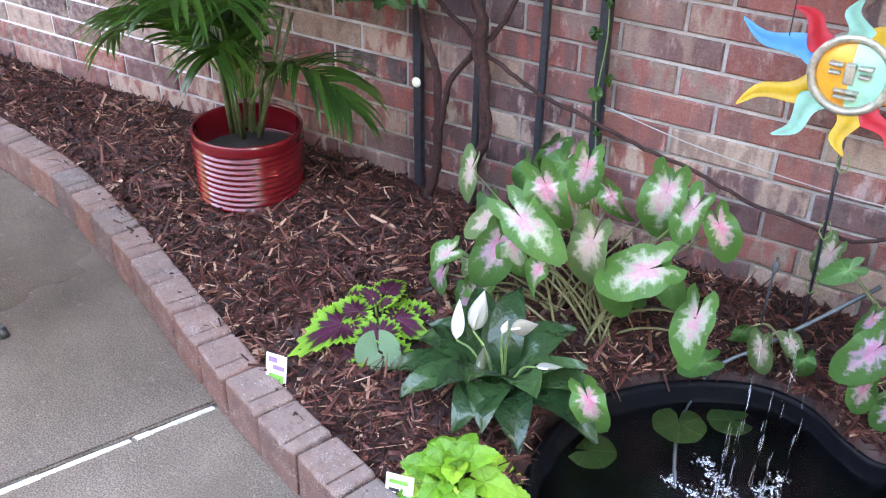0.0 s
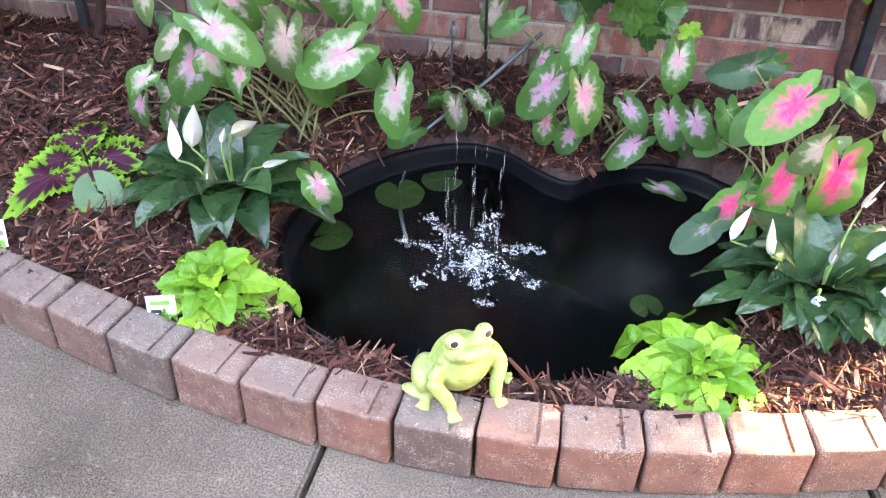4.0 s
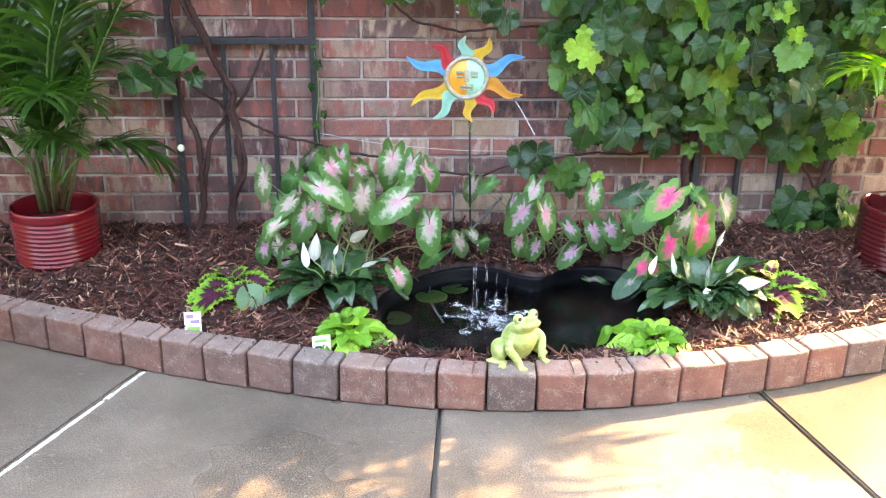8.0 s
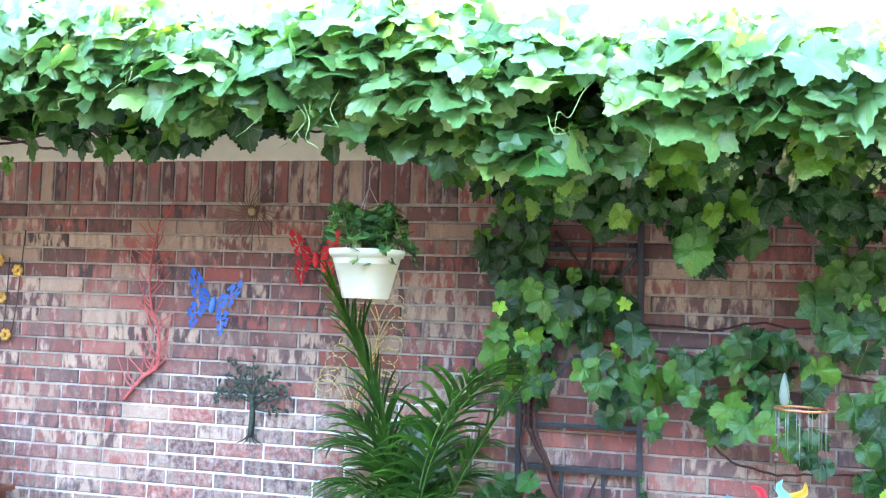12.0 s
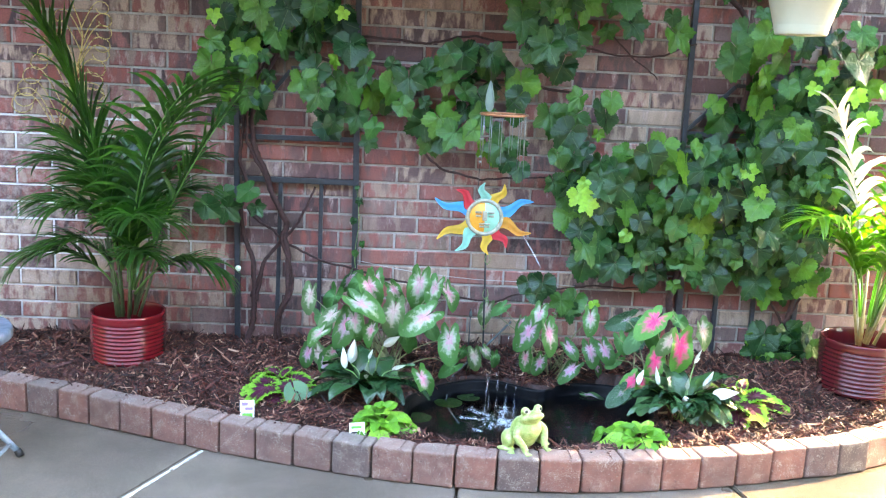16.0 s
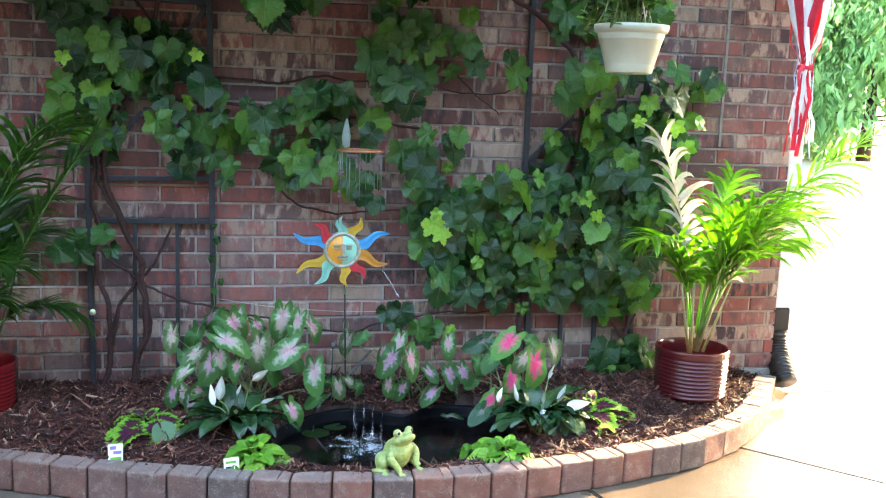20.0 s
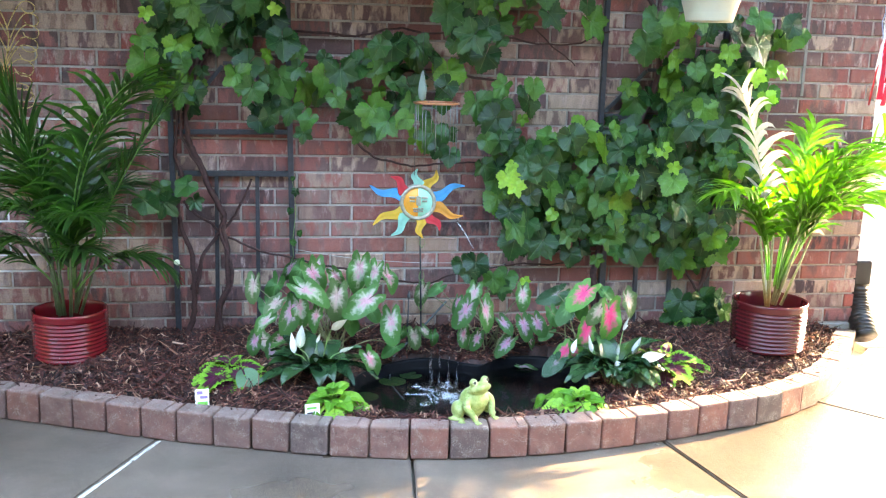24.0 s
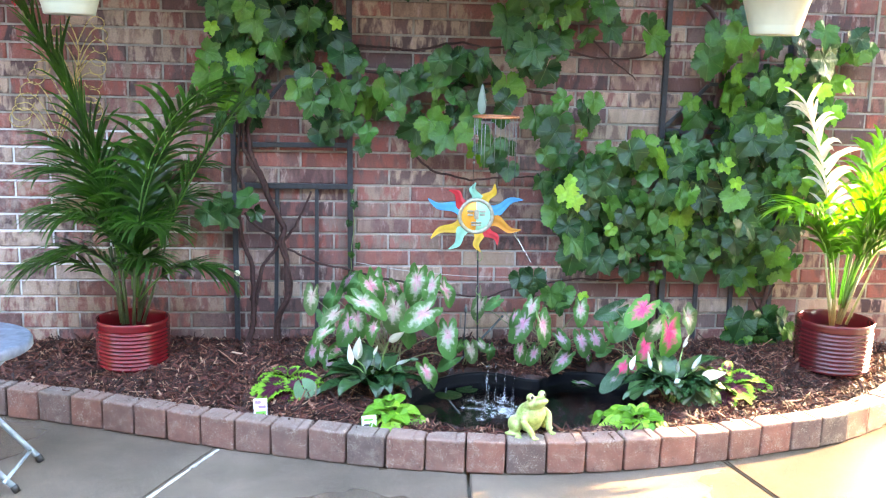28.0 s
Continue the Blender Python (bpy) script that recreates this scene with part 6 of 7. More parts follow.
def hanging_basket(label, x, y, top, r, h, hang, seed, spread, lift=0.0):
    b = thing("hanging_basket", label, "hanging basket", "hanging baskets", at=Matrix.Translation((x, y, top - h)))
    bm = bmesh.new()
    lathe(bm, [(.001, .003), (r * .60, 0), (r * .62, .004), (r * .664, h * .18), (r * .668, h * .19), (r * .676, h * .20), (r * .90, h * .83), (r * .97, h * .85), (r, h * .93), (r, h), (r * .955, h), (r * .93, h * .93), (r * .86, h * .7)], 44)
    part("bowl", bm, M_CREAM, b, "cream plastic bowl", True)
    bm = bmesh.new()
    lathe(bm, [(.001, h * .88), (r * .9, h * .86)], 24)
    part("soil", bm, M_SOIL, b, "dark soil", True)
    bm = bmesh.new()
    apex = Vector((.0, 0, h + hang))
    for k in range(3):
        a = 2.1 * k + .5
        tube(bm, [(r * .97 * math.cos(a), r * .97 * math.sin(a), h * .95), apex], .0022, 5)
    tube(bm, [apex, apex + Vector((0, 0, .06)), apex + Vector((.012, 0, .085)), apex + Vector((0, 0, .11)), (0, 0, 2.52 - (top - h))], .003, 5)
    tube(bm, [(0, 0, 2.52 - (top - h)), (0, -.53 - y, 2.56 - (top - h))], .006, 6)
    part("hanger", bm, plain("hanger_wire", (.45, .36, .34), .5), b, "thin hanging wires", True)
    rng = random.Random(seed)
    items = []
    stems = bmesh.new()
    for i in range(int(34 * spread / .16)):
        a = rng.uniform(0, 6.3)
        d = Vector((math.cos(a), math.sin(a), 0))
        out = rng.uniform(.2, 1.0) * spread
        p0 = d * rng.uniform(0, r * .6) + Vector((0, 0, h * .88))
        p1 = p0 + d * out * .5 + Vector((0, 0, rng.uniform(.07, .17) + lift))
        p2 = p0 + d * out + Vector((0, 0, rng.uniform(.02, .17) - .10 * out / spread + lift * rng.uniform(.3, 1.6)))
        line = spline([p0, p1, p2], 5)
        tube(stems, line, .002, 4)
        for q in line[2:]:
            for s in range(3):
                tip = Vector((rng.gauss(0, 1), rng.gauss(0, 1), rng.gauss(.2, .5)))
                items.append((0, frame_of(q + Vector((rng.gauss(0, .012), rng.gauss(0, .012), rng.gauss(0, .01))), tip, (rng.gauss(0, .5), -.4, 1), rng.uniform(.030, .058))))
    tagged(part("stemwork", stems, M_STALK, b, "", True), kind="stuff")
    leaf_batch("foliage", b, SMALL, items, M_BASKET_LEAF, "small green leaves")


hanging_basket("cream hanging basket with dark leafy plant before the wall", -1.400, -.668, 1.805, .149, .192, .25, 91, .15, .03)
hanging_basket("cream hanging basket with bushy green plant by the vine", 1.239, -.851, 1.792, .145, .184, .27, 92, .21, .11)


# ---- flag windsock ----
def windsock():
    X, Y = 2.295, -.40
    w = thing("windsock", "red white and blue star-spangled cloth windsock tied near its middle", "windsock")
    red, white, blue, pale = plain("red_cloth", (.62, .03, .06), .8, vary=.15), plain("white_cloth", (.80, .80, .82), .8, vary=.06), plain("navy_cloth", (.05, .05, .26), .8, vary=.15), plain("pale_blue_cloth", (.42, .48, .68), .8, vary=.2)
    bm = bmesh.new()
    lathe(bm, [(.120, 2.085), (.130, 2.20), (.126, 2.305)], 28)
    bmesh.ops.solidify(bm, geom=bm.faces[:], thickness=.002)
    bm.transform(Matrix.Translation((X, Y, 0)))
    part("star_band", bm, blue, w, "navy blue band", True)
    for row in range(4):
        for i in range(9):
            a = -math.pi + math.pi * (i + .5 + .5 * (row % 2)) / 9
            c = Vector((X + .131 * math.cos(a), Y + .131 * math.sin(a), 2.115 + .050 * row))
            nrm, sd = Vector((math.cos(a), math.sin(a), 0)), Vector((-math.sin(a), math.cos(a), 0))
            bm = bmesh.new()
            pts = []
            for k in range(10):
                r = .017 if k % 2 == 0 else .007
                b = math.pi / 2 + k * math.pi / 5
                pts.append(bm.verts.new(c + sd * r * math.cos(b) + Vector((0, 0, r * math.sin(b))) + nrm * .004))
            mid = bm.verts.new(c + nrm * .0045)
            for k in range(10):
                bm.faces.new((mid, pts[k], pts[(k + 1) % 10]))
            part("star", bm, white, w, "")
    n = 14
    for i in range(n):
        a = 2 * math.pi * i / n
        bm = bmesh.new()
        rows = []
        prof = ((2.09, .120), (2.0, .098), (1.9, .074), (1.8, .050), (1.73, .028), (1.69, .016), (1.65, .022), (1.55, .034), (1.44, .040), (1.34 + .07 * math.sin(i * 2.3), .044 + .012 * math.sin(i * 4.1)))
        for z, r in prof:
            wob = (.016 * math.sin(i * 1.9 + z * 13) + .008 * math.sin(i * 5.3 + z * 31)) * min(1, (2.12 - z) * 4)
            wd = 2 * math.pi * max(r, .03) / n * .56
            nrm, sd = Vector((math.cos(a), math.sin(a), 0)), Vector((-math.sin(a), math.cos(a), 0))
            c = Vector((X + .02 * (2.09 - z) * .8, Y, z)) + nrm * (r + wob) + sd * wob * .8
            rows.append([bm.verts.new(c - sd * wd), bm.verts.new(c + nrm * .004), bm.verts.new(c + sd * wd)])
        for p, q in zip(rows, rows[1:]):
            for j in (0, 1):
                bm.faces.new((p[j], p[j + 1], q[j + 1], q[j]))
        bmesh.ops.solidify(bm, geom=bm.faces[:], thickness=.0016)
        part("streamer", bm, (white, red, white, red, white, red, pale)[i % 7], w, "", True)
    bm = bmesh.new()
    kx = X + .008
    tube(bm, [(kx + .026 * math.cos(i / 10 * 2 * math.pi), Y + .026 * math.sin(i / 10 * 2 * math.pi), 1.69) for i in range(11)], .014, 8)
    tube(bm, spline([(kx - .03, Y - .03, 1.69), (kx - .055, Y - .04, 1.66), (kx - .05, Y - .04, 1.60)], 4), .010, 6, .006)
    part("knot", bm, red, w, "knotted red cloth tie", True)
    for k in range(4):
        a = math.pi / 4 + k * math.pi / 2
        bm = bmesh.new()
        p0 = Vector((X + .125 * math.cos(a), Y + .125 * math.sin(a), 2.30))
        p1 = Vector((X - .02, Y, 2.46))
        sd = Vector((-math.sin(a), math.cos(a), 0)) * .03
        vs = [bm.verts.new(p) for p in (p0 - sd * 2, p0 + sd * 2, p1 + sd * .3, p1 - sd * .3)]
        f = bm.faces.new(vs)
        bmesh.ops.solidify(bm, geom=[f], thickness=.002)
        part("strap", bm, (red, white, blue, red)[k], w, "")
    bm = bmesh.new()
    tube(bm, [(X - .02, Y, 2.455), (X - .02, Y, 2.469)], .002, 5)
    part("hook", bm, M_TRELLIS, w)


windsock()


# ---- downspout ----
def downspout():
    d = thing("downspout", "cream metal downspout with black corrugated elbow at the house corner", "downspout")
    bm = bmesh.new()
    line = spline([(3.06, .07, 2.475), (3.055, .07, 2.42), (3.00, .075, 2.36), (2.80, .08, 2.27), (2.63, .08, 2.19), (2.585, .08, 2.08), (2.585, .08, 2.03)], 6)
    tube(bm, line, .040, 10)
    part("offset_elbow", bm, M_GUTTER, d, "curved offset elbow", True)
    bm = bmesh.new()
    box(bm, 2.545, 2.625, .045, .115, .40, 2.07, .008)
    part("pipe", bm, M_GUTTER, d)
    bm = bmesh.new()
    box(bm, 2.538, 2.632, .038, .122, .30, .46, .010)
    part("adapter", bm, M_BLACKPLASTIC, d, "black plastic adapter")
    bm = bmesh.new()
    line = spline([(2.585, .08, .33), (2.583, .065, .25), (2.574, .02, .185), (2.560, -.04, .145), (2.548, -.095, .095)], 14)
    n = len(line)
    rings = []
    for i, p in enumerate(line):
        t = (line[min(i + 1, n - 1)] - line[max(i - 1, 0)]).normalized()
        a = t.cross(Vector((1, 0, 0))).normalized()
        b = t.cross(a)
        r = .058 + .006 * math.cos(i * math.pi / 2)
        rings.append([bm.verts.new(p + r * (math.cos(k / 16 * 2 * math.pi) * a + math.sin(k / 16 * 2 * math.pi) * b)) for k in range(16)])
    for p, q in zip(rings, rings[1:]):
        for k in range(16):
            bm.faces.new((p[k], p[(k + 1) % 16], q[(k + 1) % 16], q[k]))
    bm.faces.new(rings[-1])
    part("corrugated_elbow", bm, M_BLACKPLASTIC, d, "black corrugated drain elbow", True)


downspout()


# ---- side table ----
def side_table():
    m = plain("blue_grey_metal", (.10, .12, .155), .6, .0, vary=.35, scale=25, bump=.25)
    m2 = plain("pale_blue_tube", (.27, .33, .38), .5, .0, vary=.25, scale=40)
    t = thing("side_table", "small round blue-grey folding metal table on the patio", "table", at=Matrix.Translation((-1.71, -1.16, 0)))
    bm = bmesh.new()
    lathe(bm, [(.001, .500), (.10, .500), (.235, .500), (.250, .502), (.258, .498), (.262, .490), (.262, .470), (.256, .466), (.252, .470), (.248, .492), (.001, .494)], 48)
    part("tabletop", bm, m, t, "round punched-metal top with a rolled rim", True)
    for y in (-.13, .13):
        for s in (-1, 1):
            bm = bmesh.new()
            tube(bm, [(-s * .21, y + s * .012, .485), (s * .23, y + s * .012, .012)], .0105, 10)
            lg = part("leg", bm, m2, t, "", True)
            bm = bmesh.new()
            tube(bm, [(s * .222, y + s * .012, .024), (s * .234, y + s * .012, .001)], .0135, 10)
            part("foot", bm, M_BLACKPLASTIC, lg, "black rubber foot", True)
    for x, z in ((.20, .045), (-.20, .045), (0.0, .25)):
        bm = bmesh.new()
        tube(bm, [(x, -.14, z), (x, .14, z)], .007, 8)
        part("crossbar", bm, m2, t, "", True)


side_table()


# ---- wall art ----
def butterfly(label, x, z, size, turn, mat):
    b = thing("butterfly_ornament", label, "wall ornament", "metal butterflies", at=Matrix.Translation((x, -.030, z)) @ Matrix.Rotation(radians(turn), 4, 'Y') @ Matrix.Scale(size, 4))
    for s in (-1, 1):
        for nm, pts in (("upper_wing", [(.06, .05), (.25, .42), (.55, .78), (.80, .92), (.86, .66), (.74, .36), (.62, .12), (.30, -.02)]),
                        ("lower_wing", [(.06, -.02), (.34, -.06), (.60, -.06), (.66, -.30), (.58, -.62), (.44, -.84), (.34, -.62), (.22, -.32)])):
            bm = bmesh.new()
            outer = [Vector((p.x * s, -.05 - .22 * p.x, p.z)) for p in spline([(u, 0, v) for u, v in pts + pts[:1]], 3)[:-1]]
            c = sum(outer, Vector()) / len(outer)
            inner = [c + (p - c) * .62 for p in outer]
            vo, vi = [bm.verts.new(p) for p in outer], [bm.verts.new(p) for p in inner]
            n = len(outer)
            for i in range(n):
                if i % 4 != 3:
                    bm.faces.new((vo[i], vo[(i + 1) % n], vi[(i + 1) % n], vi[i]))
            mid = bm.verts.new(c)
            for i in range(n):
                if i % 5 < 3:
                    bm.faces.new((vi[i], vi[(i + 1) % n], mid))
            bmesh.ops.solidify(bm, geom=bm.faces[:], thickness=.03)
            part(nm, bm, mat, b)
    bm = bmesh.new()
    bmesh.ops.create_uvsphere(bm, u_segments=12, v_segments=8, radius=1, matrix=Matrix.Translation((0, -.08, 0)) @ Matrix.Diagonal((.10, .09, .26, 1)))
    part("body", bm, mat, b, "", True)


butterfly("blue painted metal butterfly hung on the brick wall", -2.385, 1.56, .165, 12, plain("blue_foil_paint", (.05, .20, .70), .3, .3, vary=.4, scale=30))
butterfly("red painted metal butterfly on the wall behind the basket", -1.865, 1.79, .150, 0, plain("red_foil_paint", (.62, .015, .03), .3, .2, vary=.35, scale=30))


def iron_tree():
    t = thing("metal_tree", "dark green wrought metal tree silhouette on the brick wall", "wall ornament")
    m = plain("dark_green_iron", (.035, .055, .045), .5, .5, vary=.4, scale=50)
    rng = random.Random(7)
    O = Vector((-2.165, -.025, .945))
    bm = bmesh.new()
    tube(bm, spline([O, O + Vector((.004, 0, .10)), O + Vector((-.002, 0, .20))], 4), .017, 8, .012)
    part("trunk", bm, m, t, "", True)
    for i in range(13):
        a = radians(-8 + 196 * i / 12)
        L = rng.uniform(.16, .25)
        bm = bmesh.new()
        p0 = O + Vector((0, 0, rng.uniform(.12, .2)))
        p1 = p0 + Vector((math.cos(a) * L * .5, -.004, math.sin(a) * L * .45))
        p2 = p0 + Vector((math.cos(a) * L, -.004, math.sin(a) * L * .75 + .01))
        tube(bm, spline([p0, p1, p2], 4), .0045, 5, .002)
        part("branch", bm, m, t, "", True)
        for q in range(9):
            c = p1.lerp(p2, rng.uniform(0, 1.1)) + Vector((rng.gauss(0, .02), -.003, rng.gauss(0, .02)))
            bm = bmesh.new()
            bmesh.ops.create_icosphere(bm, subdivisions=1, radius=.013, matrix=Matrix.Translation(c) @ Matrix.Rotation(rng.uniform(0, 3), 4, 'Y') @ Matrix.Diagonal((1.3, .25, .6, 1)))
            part("leaf", bm, m, t, "", True)
    for i in range(5):
        bm = bmesh.new()
        tube(bm, spline([O + Vector((0, 0, .02)), O + Vector(((i - 2) * .014, -.004, -.012)), O + Vector(((i - 2) * .034, -.004, -.035))], 4), .005, 5, .002)
        part("root", bm, m, t, "", True)


iron_tree()


def scroll_ornament():
    g = thing("scroll_ornament", "golden wire feather-shaped scroll ornament on the brick wall", "wall ornament")
    m = plain("gold_wire", (.56, .42, .17), .3, .6, vary=.2)
    axis = spline([(-1.655, -.03, 1.02), (-1.640, -.03, 1.16), (-1.575, -.03, 1.34), (-1.545, -.03, 1.50), (-1.600, -.03, 1.66)], 8)
    bm = bmesh.new()
    tube(bm, axis, .0042, 6, .0025)
    part("spine", bm, m, g, "", True)
    for i in range(9):
        for s in (-1, 1):
            k = 1 + int(i * (len(axis) - 8) / 9) + (2 if s > 0 else 0)
            p = axis[k]
            r = .078 - .004 * i
            length = .172 - .009 * i
            pts = []
            for j in range(17):
                t = j / 16
                if t < .5:
                    u = t * 2
                    pts.append(p + Vector((s * (length * u * .8), 0, length * 1.15 * math.sin(u * math.pi / 2))))
                else:
                    e = p + Vector((s * length * .8, 0, length * 1.15))
                    a = (t - .5) * 2 * 4.2
                    rr = r * (1 - .55 * (t - .5) * 2)
                    pts.append(e + Vector((s * rr * math.sin(a), 0, -rr * (1 - math.cos(a)) * .9)))
            bm = bmesh.new()
            tube(bm, pts, .0025, 5)
            part("scroll", bm, m, g, "", True)


scroll_ornament()


def sunburst():
    b = thing("sunburst_ornament", "brown wire sunburst ornament high on the brick wall", "wall ornament")
    m = plain("bronze_wire", (.12, .075, .040), .5, .5, vary=.3)
    C = Vector((-2.205, -.02, 2.015))
    for i in range(26):
        a = 2 * math.pi * i / 26
        d, s = Vector((math.cos(a), 0, math.sin(a))), Vector((-math.sin(a), 0, math.cos(a)))
        R = .175 if i % 2 else .14
        bm = bmesh.new()
        tube(bm, [C + d * (R * t / 8) + s * .010 * math.sin(t / 8 * 5) + Vector((0, -.012, 0)) for t in range(9)], .0022, 5, .0015)
        part("ray", bm, m, b, "", True)
    bm = bmesh.new()
    bmesh.ops.create_uvsphere(bm, u_segments=14, v_segments=8, radius=.022, matrix=Matrix.Translation(C + Vector((0, -.012, 0))) @ Matrix.Diagonal((1, .5, 1, 1)))
    part("hub", bm, plain("pale_bronze", (.30, .20, .11), .5, .3), b, "", True)


sunburst()


def coral_branch():
    b = thing("coral_branch", "red painted metal coral branch hung on the brick wall", "wall ornament")
    m = plain("coral_red_paint", (.46, .09, .09), .6, vary=.35)
    bm = bmesh.new()
    spine = spline([(-2.85, -.02, 1.08), (-2.76, -.02, 1.19), (-2.68, -.02, 1.25), (-2.68, -.02, 1.42), (-2.73, -.02, 1.56), (-2.74, -.02, 1.75), (-2.70, -.02, 1.97)], 6)
    tube(bm, spine, .009, 7, .004)
    part("main_branch", bm, m, b, "", True)
    rng = random.Random(17)
    for i in range(34):
        p = spine[3 + i * 5 % (len(spine) - 4)]
        s = 1 if i % 2 else -1
        bm = bmesh.new()
        tube(bm, spline([p, p + Vector((s * .04, -.004, .04)), p + Vector((s * rng.uniform(.05, .13), -.004, rng.uniform(.06, .17)))], 4), .0045, 5, .002)
        part("twig", bm, m, b, "", True)


coral_branch()


def flower_panel():
    f = thing("flower_wall_art", "wire wall art with golden metal flowers on the brick wall", "wall ornament")
    wire, gold, pale = plain("dark_wire", (.05, .035, .03), .5, .4), plain("gold_petal", (.52, .30, .06), .35, .5, vary=.4), plain("pale_petal", (.40, .42, .36), .4, .4, vary=.3)
    rng = random.Random(27)
    for i in range(9):
        x = -3.98 + .06 * i
        bm = bmesh.new()
        tube(bm, spline([(-3.73 + (i - 4) * .05, -.02, 1.26 + .02 * abs(i - 4)), (x, -.02, 1.5), (x + rng.uniform(-.05, .05), -.02, 1.75 + .2 * rng.random())], 6), .003, 5)
        part("wire_stem", bm, wire, f, "", True)
    spots = [(-3.76, 2.02), (-3.98, 1.86), (-3.64, 1.86), (-3.90, 1.70), (-3.49, 1.70), (-3.99, 1.60), (-3.75, 1.66), (-3.88, 1.55), (-3.70, 1.50), (-3.58, 1.56), (-4.03, 1.44), (-3.98, 1.33), (-3.54, 1.37), (-3.80, 1.42), (-3.60, 1.75)]
    for i, (x, z) in enumerate(spots):
        bm = bmesh.new()
        for k in range(6):
            a = k * math.pi / 3
            bmesh.ops.create_icosphere(bm, subdivisions=1, radius=.016, matrix=Matrix.Translation((x + .020 * math.cos(a), -.035, z + .020 * math.sin(a))) @ Matrix.Diagonal((1, .4, 1, 1)))
        bmesh.ops.create_icosphere(bm, subdivisions=1, radius=.010, matrix=Matrix.Translation((x, -.045, z)))
        part("flower", bm, pale if i in (2, 10) else gold, f, "", True)


flower_panel()


# ---- potting bench, bucket, spray can ----
def potting_bench():
    wood = Nodes("stained_wood", .55)
    v = wood.coord(scale=(2, 2, 14))
    nz = wood.noise(9, 5, .6, v)
    wood.color(wood.ramp(nz, [(.3, (.085, .030, .018)), (.7, (.17, .062, .034))])).bump(nz, .3, .003)
    t = thing("potting_bench", "brown stained wooden bench against the brick wall", "bench")
    for nm, b in (("post", (-3.46, -3.39, -.22, -.15, 0, .62)), ("post", (-4.85, -4.78, -.22, -.15, 0, .62)), ("post", (-3.46, -3.39, -.62, -.55, 0, .62)), ("post", (-4.85, -4.78, -.62, -.55, 0, .62)),
                  ("apron", (-4.78, -3.46, -.215, -.185, .50, .61)), ("apron", (-4.78, -3.46, -.615, -.585, .50, .61)), ("lower_rail", (-4.78, -3.46, -.21, -.18, .20, .28))):
        bm = bmesh.new()
        box(bm, *b, .004)
        part(nm, bm, wood.m, t)
    for i in range(5):
        bm = bmesh.new()
        box(bm, -4.88, -3.36, -.65 + i * .106, -.65 + i * .106 + .10, .621, .645, .004)
        part("board", bm, wood.m, t)
    b = thing("bucket", "orange-red plastic bucket with a purple lid on the bench", "bucket", at=Matrix.Translation((-3.74, -.33, .646)))
    bm = bmesh.new()
    lathe(bm, [(.001, .002), (.150, 0), (.154, .006), (.176, .300), (.184, .302), (.186, .318), (.180, .320), (.170, .320)], 40)
    part("body", bm, plain("orange_plastic", (.62, .085, .035), .4, vary=.06), b, "", True)
    bm = bmesh.new()
    lathe(bm, [(.001, .340), (.170, .340), (.190, .346), (.194, .338), (.194, .316), (.188, .314)], 40)
    part("lid", bm, plain("purple_plastic", (.085, .03, .17), .4, vary=.1), b, "purple lid", True)
    bm = bmesh.new()
    tube(bm, [(.186 * math.cos(a / 12 * math.pi), -.03 - .19 * math.sin(a / 12 * math.pi) * .25, .30 - .10 * math.sin(a / 12 * math.pi)) for a in range(13)], .0025, 5)
    part("bail_handle", bm, M_TRELLIS, b, "wire handle", True)
    bm = bmesh.new()
    box(bm, -.09, .02, -.176, -.170, .10, .125, .001)
    part("label_bar", bm, plain("white_label", (.8, .8, .8), .5), b, "white printed bar")
    c = thing("spray_can", "spray can with a black cap and bright label", "spray can", at=Matrix.Translation((-3.415, -.30, .646)))
    for nm, prof, mt in (("can", [(.001, 0), (.028, 0), (.030, .004), (.030, .150), (.001, .150)], plain("can_label", (.28, .42, .46), .35, vary=.6, scale=26)),
                         ("yellow_band", [(.0308, .118), (.0308, .138)], colour("can_yellow", (.75, .55, .05))), ("red_band", [(.0308, .139), (.0308, .158), (.026, .165), (.001, .165)], colour("can_red", (.5, .03, .03))),
                         ("cap", [(.0315, .156), (.0315, .190), (.026, .206), (.016, .214), (.001, .214)], M_BLACKPLASTIC)):
        bm = bmesh.new()
        lathe(bm, prof, 24)
        part(nm, bm, mt, c, "", True)

    cord = thing("extension_cord", "orange extension cord lying on the mulch against the wall", "cord")
    bm = bmesh.new()
    tube(bm, spline([(x, y, bed_z(x, y) + .004) for x, y in ((-3.58, -.050), (-3.50, -.056), (-3.42, -.048), (-3.34, -.058), (-3.28, -.085))], 6), .0055, 8)
    part("cable", bm, plain("orange_cord", (.70, .11, .03), .45, vary=.1), cord, "", True)


potting_bench()


# ---- willow over the corner, far trees ----
def sprig_mesh(mat, half=.16):
    """A small folded leaf."""
    bm = bmesh.new()
    uvl = bm.loops.layers.uv.new("UVMap")
    a, l, r, t = [bm.verts.new(p) for p in ((0, 0, 0), (-half, .42, half * .4), (half, .42, half * .4), (0, 1, -.12))]
    for f in (bm.faces.new((a, r, t)), bm.faces.new((a, t, l))):
        for lp in f.loops:
            lp[uvl].uv = (.5, .1)
    return finish("leaf", bm, mat)


WILLOW = [sprig_mesh(M_WILLOW, .075)]


